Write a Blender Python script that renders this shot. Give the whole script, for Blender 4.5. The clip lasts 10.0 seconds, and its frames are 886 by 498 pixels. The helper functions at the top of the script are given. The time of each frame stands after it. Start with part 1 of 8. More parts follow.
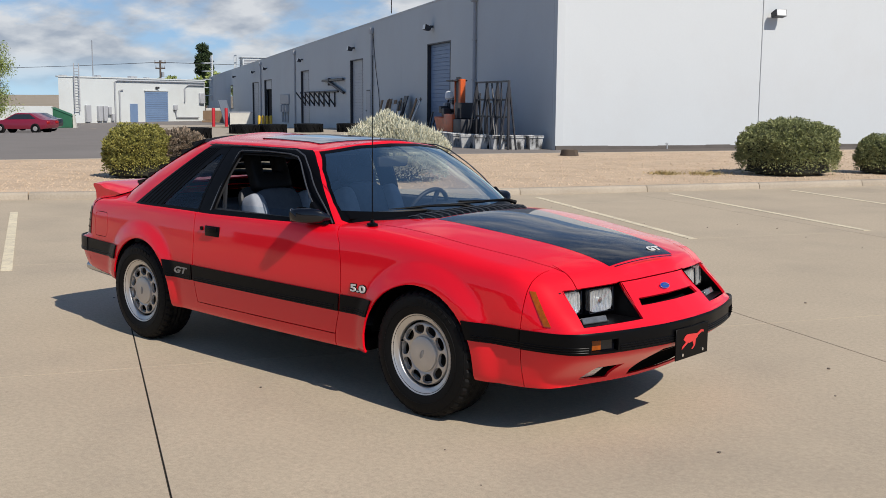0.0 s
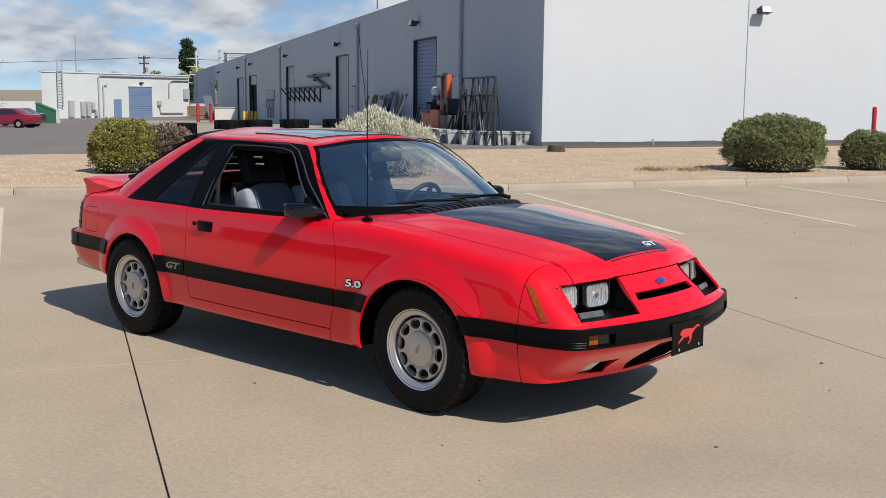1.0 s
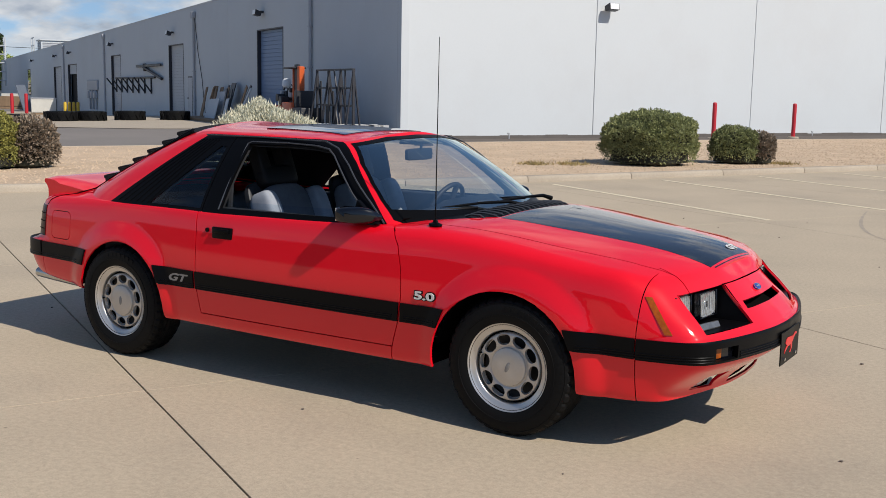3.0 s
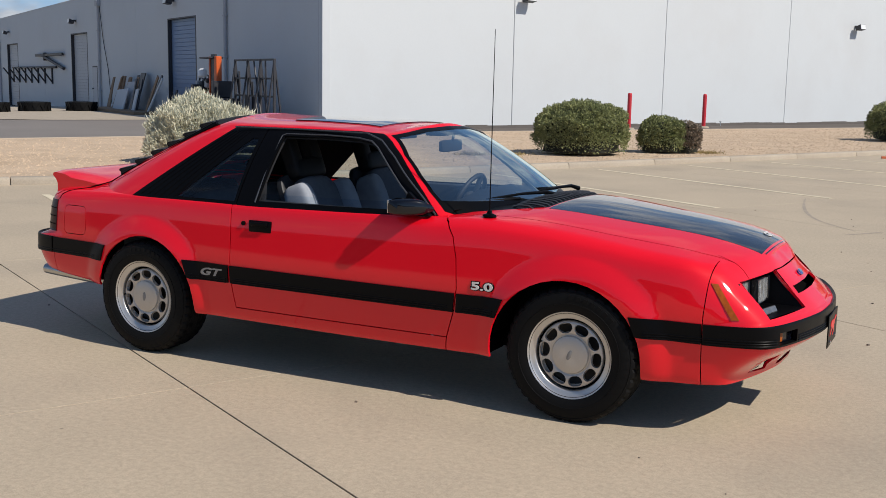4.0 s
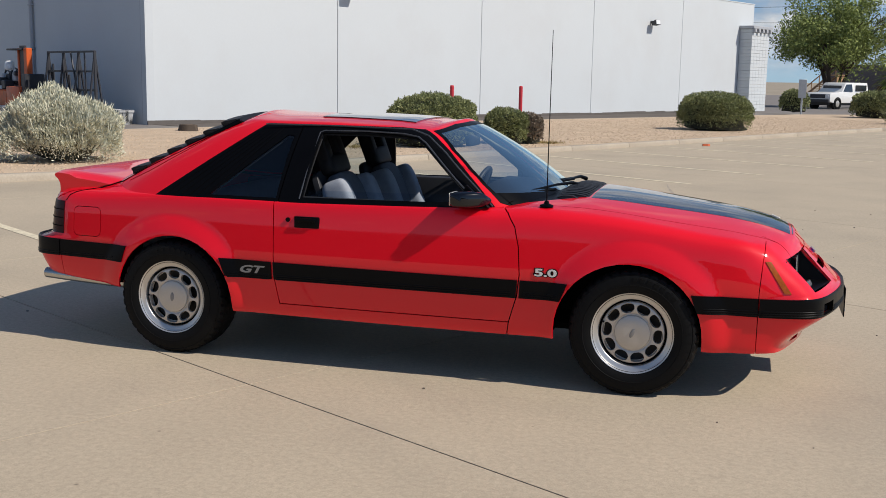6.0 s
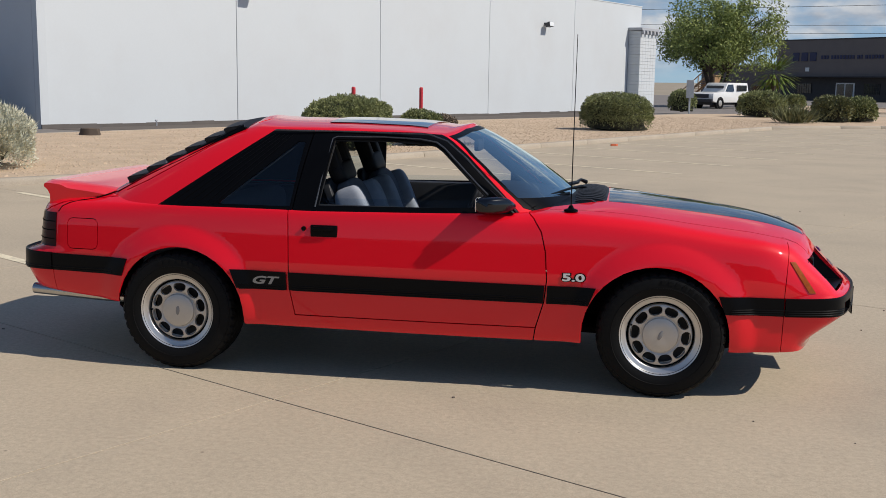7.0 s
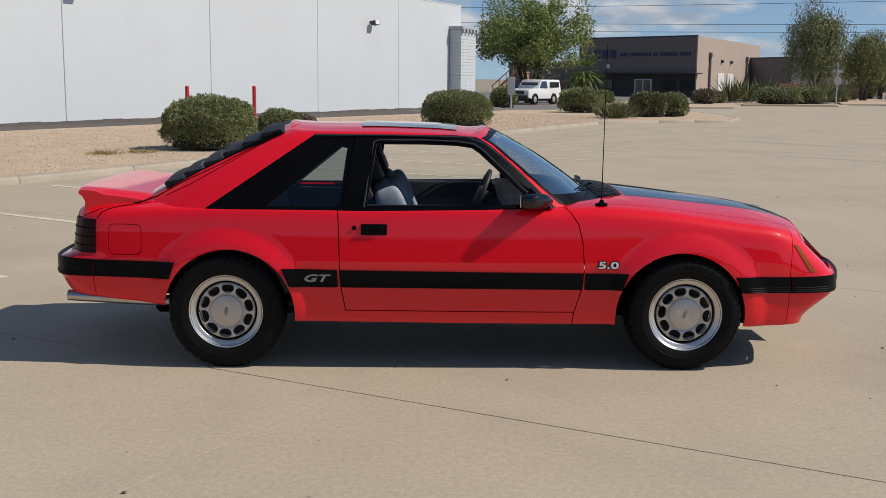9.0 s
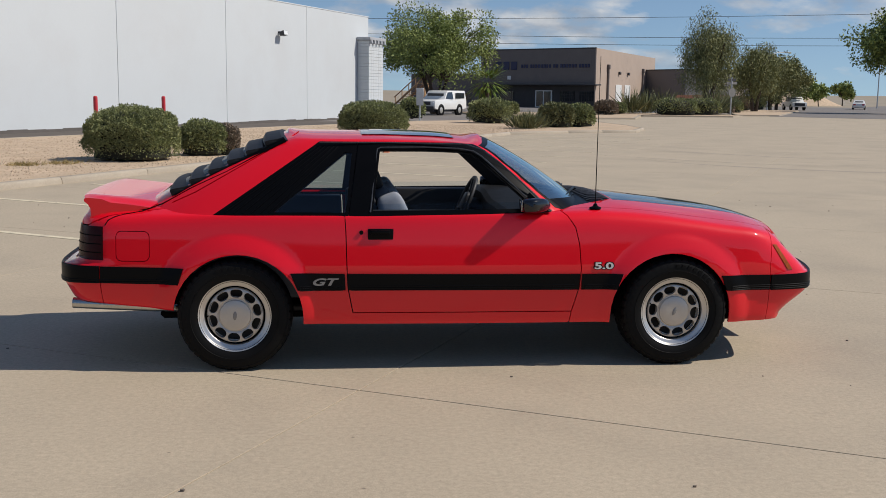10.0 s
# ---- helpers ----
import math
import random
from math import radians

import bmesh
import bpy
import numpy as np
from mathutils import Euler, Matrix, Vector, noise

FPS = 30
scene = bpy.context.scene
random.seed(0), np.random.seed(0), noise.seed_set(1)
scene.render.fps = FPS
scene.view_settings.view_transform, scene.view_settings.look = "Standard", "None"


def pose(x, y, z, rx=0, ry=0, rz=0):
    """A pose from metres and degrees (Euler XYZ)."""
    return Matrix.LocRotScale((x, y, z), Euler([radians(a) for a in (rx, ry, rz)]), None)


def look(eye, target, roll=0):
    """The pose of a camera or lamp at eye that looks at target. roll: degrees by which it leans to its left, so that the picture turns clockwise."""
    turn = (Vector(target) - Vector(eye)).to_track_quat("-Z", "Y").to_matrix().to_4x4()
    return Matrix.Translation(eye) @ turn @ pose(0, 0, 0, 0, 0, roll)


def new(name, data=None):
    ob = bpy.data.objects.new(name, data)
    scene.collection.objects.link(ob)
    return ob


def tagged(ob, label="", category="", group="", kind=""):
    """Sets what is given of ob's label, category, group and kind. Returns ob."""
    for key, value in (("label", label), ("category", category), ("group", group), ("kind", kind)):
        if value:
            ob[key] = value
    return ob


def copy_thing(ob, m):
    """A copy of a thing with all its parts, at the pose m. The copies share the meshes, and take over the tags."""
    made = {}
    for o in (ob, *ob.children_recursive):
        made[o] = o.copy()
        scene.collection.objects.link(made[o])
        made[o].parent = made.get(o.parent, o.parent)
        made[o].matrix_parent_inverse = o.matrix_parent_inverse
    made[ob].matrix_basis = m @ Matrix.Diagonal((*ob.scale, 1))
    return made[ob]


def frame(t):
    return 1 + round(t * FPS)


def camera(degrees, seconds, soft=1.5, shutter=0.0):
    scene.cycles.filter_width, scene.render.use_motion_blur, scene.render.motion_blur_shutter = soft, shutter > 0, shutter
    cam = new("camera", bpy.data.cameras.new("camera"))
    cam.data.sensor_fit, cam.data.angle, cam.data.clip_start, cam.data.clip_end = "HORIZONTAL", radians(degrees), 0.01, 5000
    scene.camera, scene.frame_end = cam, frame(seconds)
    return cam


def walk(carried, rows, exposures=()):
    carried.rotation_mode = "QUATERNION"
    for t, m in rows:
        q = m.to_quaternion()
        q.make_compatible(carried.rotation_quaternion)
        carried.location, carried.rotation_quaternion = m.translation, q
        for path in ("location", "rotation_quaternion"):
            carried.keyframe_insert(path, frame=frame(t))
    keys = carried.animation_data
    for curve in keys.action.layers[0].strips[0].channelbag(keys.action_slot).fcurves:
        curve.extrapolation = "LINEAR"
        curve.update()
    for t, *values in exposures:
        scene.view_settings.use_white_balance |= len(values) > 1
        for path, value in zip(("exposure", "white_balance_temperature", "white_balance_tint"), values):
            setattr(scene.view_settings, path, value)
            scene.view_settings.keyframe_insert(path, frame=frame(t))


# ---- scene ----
cam = camera(45.2, 10.0, 0.7)
PATH = [
    (0, (4.853, -4.56, 1.57), (3.512, -3.102, 1.294), 0.4),
    (0.5, (4.857, -4.564, 1.569), (3.52, -3.102, 1.29), 0.4),
    (1, (4.801, -4.584, 1.561), (3.482, -3.108, 1.278), 0.5),
    (1.5, (4.579, -4.551, 1.538), (3.302, -3.038, 1.253), 0.6),
    (2, (4.241, -4.547, 1.54), (3.032, -2.98, 1.256), 0.9),
    (2.5, (3.89, -4.731, 1.547), (2.757, -3.108, 1.258), 1.0),
    (4, (2.9, -5.34, 1.541), (2.008, -3.576, 1.235), 1.1),
    (4.5, (2.738, -5.608, 1.533), (1.926, -3.81, 1.208), 1.1),
    (5, (2.495, -5.873, 1.549), (1.766, -4.041, 1.213), 1.0),
    (5.5, (2.138, -6.04, 1.541), (1.501, -4.173, 1.213), 1.0),
    (6, (1.759, -6.038, 1.546), (1.225, -4.136, 1.232), 1.0),
    (7.5, (0.692, -6.195, 1.559), (0.461, -4.233, 1.246), 0.8),
    (8, (0.325, -6.282, 1.565), (0.182, -4.312, 1.249), 0.8),
    (8.5, (0.082, -6.449, 1.568), (0.023, -4.475, 1.253), 0.7),
    (9, (-0.163, -6.614, 1.588), (-0.134, -4.639, 1.278), 0.6),
    (9.5, (-0.491, -6.672, 1.57), (-0.372, -4.698, 1.268), 0.6),
    (10, (-0.754, -6.798, 1.572), (-0.539, -4.831, 1.284), 0.7),
]
walk(cam, [(t, look(eye, target, roll)) for t, eye, target, roll in PATH], ((0.0, -0.05, 6720, 10), (5.5, -0.06, 6720, 10), (7.3, -0.17, 6720, 10), (10.0, -0.2, 6720, 10)))

# ---------------------------------------------------------------- light
SUN_TO = Vector((1.0, -0.135, 1.0)).normalized()
world = bpy.data.worlds.new("sky_world")
scene.world = world
world.use_nodes = True


def build_sky():
    nt = world.node_tree
    nt.nodes.clear()
    out = nt.nodes.new("ShaderNodeOutputWorld")
    bg = nt.nodes.new("ShaderNodeBackground")
    sky = nt.nodes.new("ShaderNodeTexSky")
    sky.sky_type = "NISHITA"
    sky.sun_disc = False
    sky.sun_elevation = math.asin(SUN_TO.z)
    sky.sun_rotation = math.atan2(SUN_TO.x, SUN_TO.y)
    sky.air_density, sky.dust_density, sky.ozone_density = 1.0, 0.1, 4.0
    # the sky is looked up a little above the true direction, which keeps the band over the roofs clear of brown haze
    lift = nt.nodes.new("ShaderNodeTexCoord")
    add = nt.nodes.new("ShaderNodeVectorMath")
    add.operation = "ADD"
    add.inputs[1].default_value = (0, 0, 0.10)
    nt.links.new(lift.outputs["Generated"], add.inputs[0])
    nt.links.new(add.outputs[0], sky.inputs["Vector"])
    # broken cumulus: noise on the view direction flattened like a cloud deck
    tc = nt.nodes.new("ShaderNodeTexCoord")
    sep = nt.nodes.new("ShaderNodeSeparateXYZ")
    nt.links.new(tc.outputs["Generated"], sep.inputs[0])
    hgt = nt.nodes.new("ShaderNodeMath")
    hgt.operation = "ADD"
    hgt.inputs[1].default_value = 0.34
    nt.links.new(sep.outputs["Z"], hgt.inputs[0])
    dv = []
    for k in ("X", "Y"):
        d = nt.nodes.new("ShaderNodeMath")
        d.operation = "DIVIDE"
        nt.links.new(sep.outputs[k], d.inputs[0])
        nt.links.new(hgt.outputs[0], d.inputs[1])
        dv.append(d)
    comb = nt.nodes.new("ShaderNodeCombineXYZ")
    nt.links.new(dv[0].outputs[0], comb.inputs[0])
    nt.links.new(dv[1].outputs[0], comb.inputs[1])
    big = nt.nodes.new("ShaderNodeTexNoise")
    big.inputs["Scale"].default_value = 3.6
    big.inputs["Detail"].default_value = 10.0
    big.inputs["Roughness"].default_value = 0.57
    nt.links.new(comb.outputs[0], big.inputs["Vector"])
    ramp = nt.nodes.new("ShaderNodeValToRGB")
    ramp.color_ramp.elements[0].position = 0.52
    ramp.color_ramp.elements[0].color = (0, 0, 0, 1)
    ramp.color_ramp.elements[1].position = 0.66
    ramp.color_ramp.elements[1].color = (1, 1, 1, 1)
    # more cover low over the yard than over the open road, and none to speak of overhead and behind
    cover = big.outputs["Fac"]
    for axis, lean in (("X", -0.15), ("Y", 0.10), ("Z", -0.22)):
        side = nt.nodes.new("ShaderNodeMath")
        side.operation = "MULTIPLY_ADD"
        side.inputs[1].default_value = lean
        nt.links.new(sep.outputs[axis], side.inputs[0])
        nt.links.new(cover, side.inputs[2])
        cover = side.outputs[0]
    nt.links.new(cover, ramp.inputs[0])
    shade = nt.nodes.new("ShaderNodeTexNoise")
    shade.inputs["Scale"].default_value = 8.0
    shade.inputs["Detail"].default_value = 6.0
    nt.links.new(comb.outputs[0], shade.inputs["Vector"])
    tone = nt.nodes.new("ShaderNodeValToRGB")
    tone.color_ramp.elements[0].position, tone.color_ramp.elements[1].position = 0.38, 0.62
    tone.color_ramp.elements[0].color = (0.44, 0.49, 0.58, 1)
    tone.color_ramp.elements[1].color = (0.86, 0.88, 0.91, 1)
    nt.links.new(shade.outputs["Fac"], tone.inputs[0])
    glow = nt.nodes.new("ShaderNodeVectorMath")
    glow.operation = "SCALE"
    glow.inputs["Scale"].default_value = 8.2
    nt.links.new(tone.outputs[0], glow.inputs[0])
    up = nt.nodes.new("ShaderNodeMapRange")
    up.inputs["From Min"].default_value, up.inputs["From Max"].default_value = 0.0, 0.04
    nt.links.new(sep.outputs["Z"], up.inputs["Value"])
    fac = nt.nodes.new("ShaderNodeMath")
    fac.operation = "MULTIPLY"
    nt.links.new(ramp.outputs[0], fac.inputs[0])
    nt.links.new(up.outputs[0], fac.inputs[1])
    fac2 = nt.nodes.new("ShaderNodeMath")
    fac2.operation = "MULTIPLY"
    fac2.inputs[1].default_value = 0.85
    nt.links.new(fac.outputs[0], fac2.inputs[0])
    mix = nt.nodes.new("ShaderNodeMix")
    mix.data_type = "RGBA"
    nt.links.new(glow.outputs[0], mix.inputs["B"])
    nt.links.new(fac2.outputs[0], mix.inputs["Factor"])
    clear = nt.nodes.new("ShaderNodeVectorMath")
    clear.operation = "SCALE"
    clear.inputs["Scale"].default_value = 1.08
    nt.links.new(sky.outputs[0], clear.inputs[0])
    nt.links.new(clear.outputs[0], mix.inputs["A"])
    nt.links.new(mix.outputs["Result"], bg.inputs["Color"])
    bg.inputs["Strength"].default_value = 0.105
    nt.links.new(bg.outputs[0], out.inputs["Surface"])


build_sky()
sun = new("sun", bpy.data.lights.new("sun", "SUN"))
sun.data.energy = 4.55
sun.data.angle = radians(0.55)
sun.data.color = (1.0, 0.955, 0.89)
sun.matrix_world = look(SUN_TO * 60, (0, 0, 0))


from mathutils.bvhtree import BVHTree

# ---------------------------------------------------------------- materials
def material(name, base, rough=0.5, metal=0.0, vary=0.12, scale=6.0, fine=60.0, bump=0.0, bump_scale=80.0, coat=0.0, coat_rough=0.03,
             dirt=None, dirt_amount=0.0, dirt_scale=1.2, spec=0.5, island=0.0, piece=0.0, stretch=(1, 1, 1), ior=1.5, coat_ior=1.5, grit=0.0, cracks=0.0):
    """A surface with broad and fine variation of tone, optional grime patches, relief and lacquer, at real-world size."""
    m = bpy.data.materials.new(name)
    m.use_nodes = True
    nt = m.node_tree
    p = nt.nodes["Principled BSDF"]
    p.inputs["Roughness"].default_value = rough
    p.inputs["Metallic"].default_value = metal
    p.inputs["Coat Weight"].default_value = coat
    p.inputs["Coat Roughness"].default_value = coat_rough
    p.inputs["Coat IOR"].default_value = coat_ior
    p.inputs["Specular IOR Level"].default_value = spec
    p.inputs["IOR"].default_value = ior
    tc = nt.nodes.new("ShaderNodeTexCoord")
    mp = nt.nodes.new("ShaderNodeMapping")
    mp.inputs["Scale"].default_value = stretch
    geo = nt.nodes.new("ShaderNodeNewGeometry")
    nt.links.new(geo.outputs["Position"], mp.inputs[0])
    vec = mp.outputs[0]

    def noise_tex(s, detail=4.0, rgh=0.55):
        n = nt.nodes.new("ShaderNodeTexNoise")
        n.inputs["Scale"].default_value = s
        n.inputs["Detail"].default_value = detail
        n.inputs["Roughness"].default_value = rgh
        nt.links.new(vec, n.inputs["Vector"])
        return n

    def math_node(op, a, b):
        n = nt.nodes.new("ShaderNodeMath")
        n.operation = op
        for i, v in enumerate((a, b)):
            if isinstance(v, (int, float)):
                n.inputs[i].default_value = v
            else:
                nt.links.new(v, n.inputs[i])
        return n.outputs[0]

    a = noise_tex(scale)
    b = noise_tex(fine, 3.0)
    s = math_node("ADD", math_node("MULTIPLY", a.outputs["Fac"], 1.3), math_node("MULTIPLY", b.outputs["Fac"], 0.7))
    s = math_node("SUBTRACT", s, 1.0)
    if island:
        s = math_node("ADD", s, math_node("MULTIPLY", math_node("SUBTRACT", geo.outputs["Random Per Island"], 0.5), island))
    if piece:
        info = nt.nodes.new("ShaderNodeObjectInfo")
        s = math_node("ADD", s, math_node("MULTIPLY", math_node("SUBTRACT", info.outputs["Random"], 0.5), piece))
    val = math_node("ADD", math_node("MULTIPLY", s, vary * 2), 1.0)
    hsv = nt.nodes.new("ShaderNodeHueSaturation")
    hsv.inputs["Color"].default_value = (*base, 1)
    nt.links.new(val, hsv.inputs["Value"])
    col = hsv.outputs[0]
    if dirt:
        d = noise_tex(dirt_scale, 7.0, 0.62)
        r = nt.nodes.new("ShaderNodeMapRange")
        r.inputs["From Min"].default_value, r.inputs["From Max"].default_value = 0.48, 0.72
        r.inputs["To Max"].default_value = dirt_amount
        nt.links.new(d.outputs["Fac"], r.inputs["Value"])
        mx = nt.nodes.new("ShaderNodeMix")
        mx.data_type = "RGBA"
        mx.inputs["B"].default_value = (*dirt, 1)
        nt.links.new(r.outputs[0], mx.inputs["Factor"])
        nt.links.new(col, mx.inputs["A"])
        col = mx.outputs["Result"]
    if grit:
        # fine pitting and dark specks
        g1 = noise_tex(150.0, 2.0, 0.7)
        g2 = noise_tex(38.0, 3.0, 0.7)
        k = math_node("MULTIPLY", math_node("SUBTRACT", math_node("ADD", g1.outputs["Fac"], g2.outputs["Fac"]), 1.0), grit)
        vo = nt.nodes.new("ShaderNodeTexVoronoi")
        vo.inputs["Scale"].default_value = 3.2
        nt.links.new(vec, vo.inputs["Vector"])
        sp = nt.nodes.new("ShaderNodeMapRange")
        sp.inputs["From Min"].default_value, sp.inputs["From Max"].default_value = 0.015, 0.035
        sp.inputs["To Min"].default_value, sp.inputs["To Max"].default_value = 0.55, 1.0
        nt.links.new(vo.outputs["Distance"], sp.inputs["Value"])
        k = math_node("MULTIPLY", math_node("ADD", k, 1.0), sp.outputs[0])
        if cracks:
            wob = noise_tex(2.2, 5.0, 0.6)
            va = nt.nodes.new("ShaderNodeVectorMath")
            va.operation = "ADD"
            sc = nt.nodes.new("ShaderNodeVectorMath")
            sc.operation = "SCALE"
            sc.inputs["Scale"].default_value = 0.55
            nt.links.new(wob.outputs["Color"], sc.inputs[0])
            nt.links.new(vec, va.inputs[0])
            nt.links.new(sc.outputs[0], va.inputs[1])
            ve = nt.nodes.new("ShaderNodeTexVoronoi")
            ve.feature = "DISTANCE_TO_EDGE"
            ve.inputs["Scale"].default_value = 0.36
            nt.links.new(va.outputs[0], ve.inputs["Vector"])
            cr = nt.nodes.new("ShaderNodeMapRange")
            cr.inputs["From Min"].default_value, cr.inputs["From Max"].default_value = 0.0, 0.0022
            cr.inputs["To Min"].default_value, cr.inputs["To Max"].default_value = 1.0, 0.0
            nt.links.new(ve.outputs["Distance"], cr.inputs["Value"])
            mk = nt.nodes.new("ShaderNodeMapRange")
            mk.inputs["From Min"].default_value, mk.inputs["From Max"].default_value = 0.5, 0.62
            mk.inputs["To Max"].default_value = cracks
            nt.links.new(noise_tex(0.33, 2.0).outputs["Fac"], mk.inputs["Value"])
            k = math_node("MULTIPLY", k, math_node("SUBTRACT", 1.0, math_node("MULTIPLY", cr.outputs[0], mk.outputs[0])))
        vm = nt.nodes.new("ShaderNodeVectorMath")
        vm.operation = "SCALE"
        nt.links.new(col, vm.inputs[0])
        nt.links.new(k, vm.inputs["Scale"])
        col = vm.outputs[0]
    nt.links.new(col, p.inputs["Base Color"])
    if vary and not metal:
        rr = math_node("ADD", math_node("MULTIPLY", a.outputs["Fac"], 0.12), rough - 0.06)
        nt.links.new(rr, p.inputs["Roughness"])
    if bump:
        bn = noise_tex(bump_scale, 5.0, 0.6)
        bp = nt.nodes.new("ShaderNodeBump")
        bp.inputs["Strength"].default_value = min(1.0, bump)
        bp.inputs["Distance"].default_value = 0.004 * max(1.0, 60.0 / bump_scale)
        nt.links.new(bn.outputs["Fac"], bp.inputs["Height"])
        nt.links.new(bp.outputs[0], p.inputs["Normal"])
    return m


def glass_material(name, tint, alpha, rough=0.0, ior=1.5, sheen=(0.95, 0.97, 1.0), power=5.0):
    """Thin window glass: a clear film that mirrors at its own index and lets the view through, tinted."""
    m = bpy.data.materials.new(name)
    m.use_nodes = True
    nt = m.node_tree
    nt.nodes.clear()
    out = nt.nodes.new("ShaderNodeOutputMaterial")
    tr = nt.nodes.new("ShaderNodeBsdfTransparent")
    tr.inputs["Color"].default_value = (*tint, 1)
    gl = nt.nodes.new("ShaderNodeBsdfGlossy")
    gl.inputs["Roughness"].default_value = rough
    gl.inputs["Color"].default_value = (*sheen, 1)
    # the gloss of a thin pane: its mirror share head on, rising to full at a glancing view, alike from both sides
    lw = nt.nodes.new("ShaderNodeLayerWeight")
    lw.inputs["Blend"].default_value = 0.5
    pw = nt.nodes.new("ShaderNodeMath")
    pw.operation = "POWER"
    pw.inputs[1].default_value = power
    nt.links.new(lw.outputs["Facing"], pw.inputs[0])
    r0 = 2 * ((ior - 1) / (ior + 1)) ** 2
    fr = nt.nodes.new("ShaderNodeMath")
    fr.operation = "MULTIPLY_ADD"
    fr.inputs[1].default_value, fr.inputs[2].default_value = (1 - r0) * min(1.0, (ior - 1) / 0.4), r0
    nt.links.new(pw.outputs[0], fr.inputs[0])
    mx = nt.nodes.new("ShaderNodeMixShader")
    bo = nt.nodes.new("ShaderNodeMath")
    bo.operation = "ADD"
    bo.inputs[1].default_value = alpha
    nt.links.new(fr.outputs[0], bo.inputs[0])
    nt.links.new(bo.outputs[0], mx.inputs[0])
    nt.links.new(tr.outputs[0], mx.inputs[1])
    nt.links.new(gl.outputs[0], mx.inputs[2])
    nt.links.new(mx.outputs[0], out.inputs["Surface"])
    return m


# ---------------------------------------------------------------- kit
def smooth_step(a, b, x):
    t = min(1.0, max(0.0, (x - a) / (b - a)))
    return t * t * (3 - 2 * t)


def curve_of(pts):
    """A smooth function through (x, value) pairs that does not overshoot."""
    xs = [p[0] for p in pts]
    ys = [p[1] for p in pts]
    n = len(xs)
    d = [(ys[i + 1] - ys[i]) / (xs[i + 1] - xs[i]) for i in range(n - 1)]
    m = [d[0]] + [0.0 if d[i - 1] * d[i] <= 0 else 2 * d[i - 1] * d[i] / (d[i - 1] + d[i]) for i in range(1, n - 1)] + [d[-1]]

    def f(x):
        if x <= xs[0]:
            return ys[0]
        if x >= xs[-1]:
            return ys[-1]
        i = 0
        while xs[i + 1] < x:
            i += 1
        h = xs[i + 1] - xs[i]
        t = (x - xs[i]) / h
        return ((1 + 2 * t) * (1 - t) ** 2 * ys[i] + t * (1 - t) ** 2 * h * m[i] + t * t * (3 - 2 * t) * ys[i + 1] + t * t * (t - 1) * h * m[i + 1])
    return f


def path_of(pts):
    """A smooth curve through points of any dimension by their running length: returns f(s in 0..1)."""
    run = [0.0]
    for a, b in zip(pts, pts[1:]):
        run.append(run[-1] + math.dist(a, b))
    fs = [curve_of([(r, p[k]) for r, p in zip(run, pts)]) for k in range(len(pts[0]))]
    return lambda s: tuple(f(s * run[-1]) for f in fs)


def finish(bm, smooth=40.0):
    """Smooth shading with sharp edges kept where faces meet at more than that many degrees."""
    bm.normal_update()
    lim = radians(smooth)
    for f in bm.faces:
        f.smooth = smooth > 0
    for e in bm.edges:
        if len(e.link_faces) == 2:
            e.smooth = e.calc_face_angle(0.0) < lim
    return bm


def mesh_of(name, bm, mat, smooth=40.0):
    finish(bm, smooth)
    me = bpy.data.meshes.new(name)
    bm.to_mesh(me)
    bm.free()
    for mm in (mat if isinstance(mat, (list, tuple)) else [mat]):
        me.materials.append(mm)
    return me


def part(name, bm, mat, parent=None, label="", smooth=40.0, m=None):
    """Links a bmesh as ONE mesh object, under a thing or a part."""
    ob = new(name, mesh_of(name, bm, mat, smooth))
    if parent is not None:
        ob.parent = parent
    if m is not None:
        ob.matrix_basis = m
    if label:
        ob["label"] = label
    return ob


def thing(name, label, category, m=None, group="", kind=""):
    ob = new(name)
    ob.empty_display_size = 0.2
    if m is not None:
        ob.matrix_basis = m
    return tagged(ob, label, category, group, kind)


def add_box(bm, x0, x1, y0, y1, z0, z1, bevel=0.0, m=None, seg=1):
    r = bmesh.ops.create_cube(bm, size=1.0)
    vs = r["verts"]
    t = Matrix.Translation(((x0 + x1) / 2, (y0 + y1) / 2, (z0 + z1) / 2)) @ Matrix.Diagonal((x1 - x0, y1 - y0, z1 - z0, 1))
    bmesh.ops.transform(bm, matrix=(m @ t) if m is not None else t, verts=vs)
    if bevel:
        es = list({e for v in vs for e in v.link_edges})
        bmesh.ops.bevel(bm, geom=es, offset=bevel, segments=seg, profile=0.5, affect="EDGES", clamp_overlap=True)
    return bm


def box(x0, x1, y0, y1, z0, z1, bevel=0.0, seg=1):
    return add_box(bmesh.new(), x0, x1, y0, y1, z0, z1, bevel, None, seg)


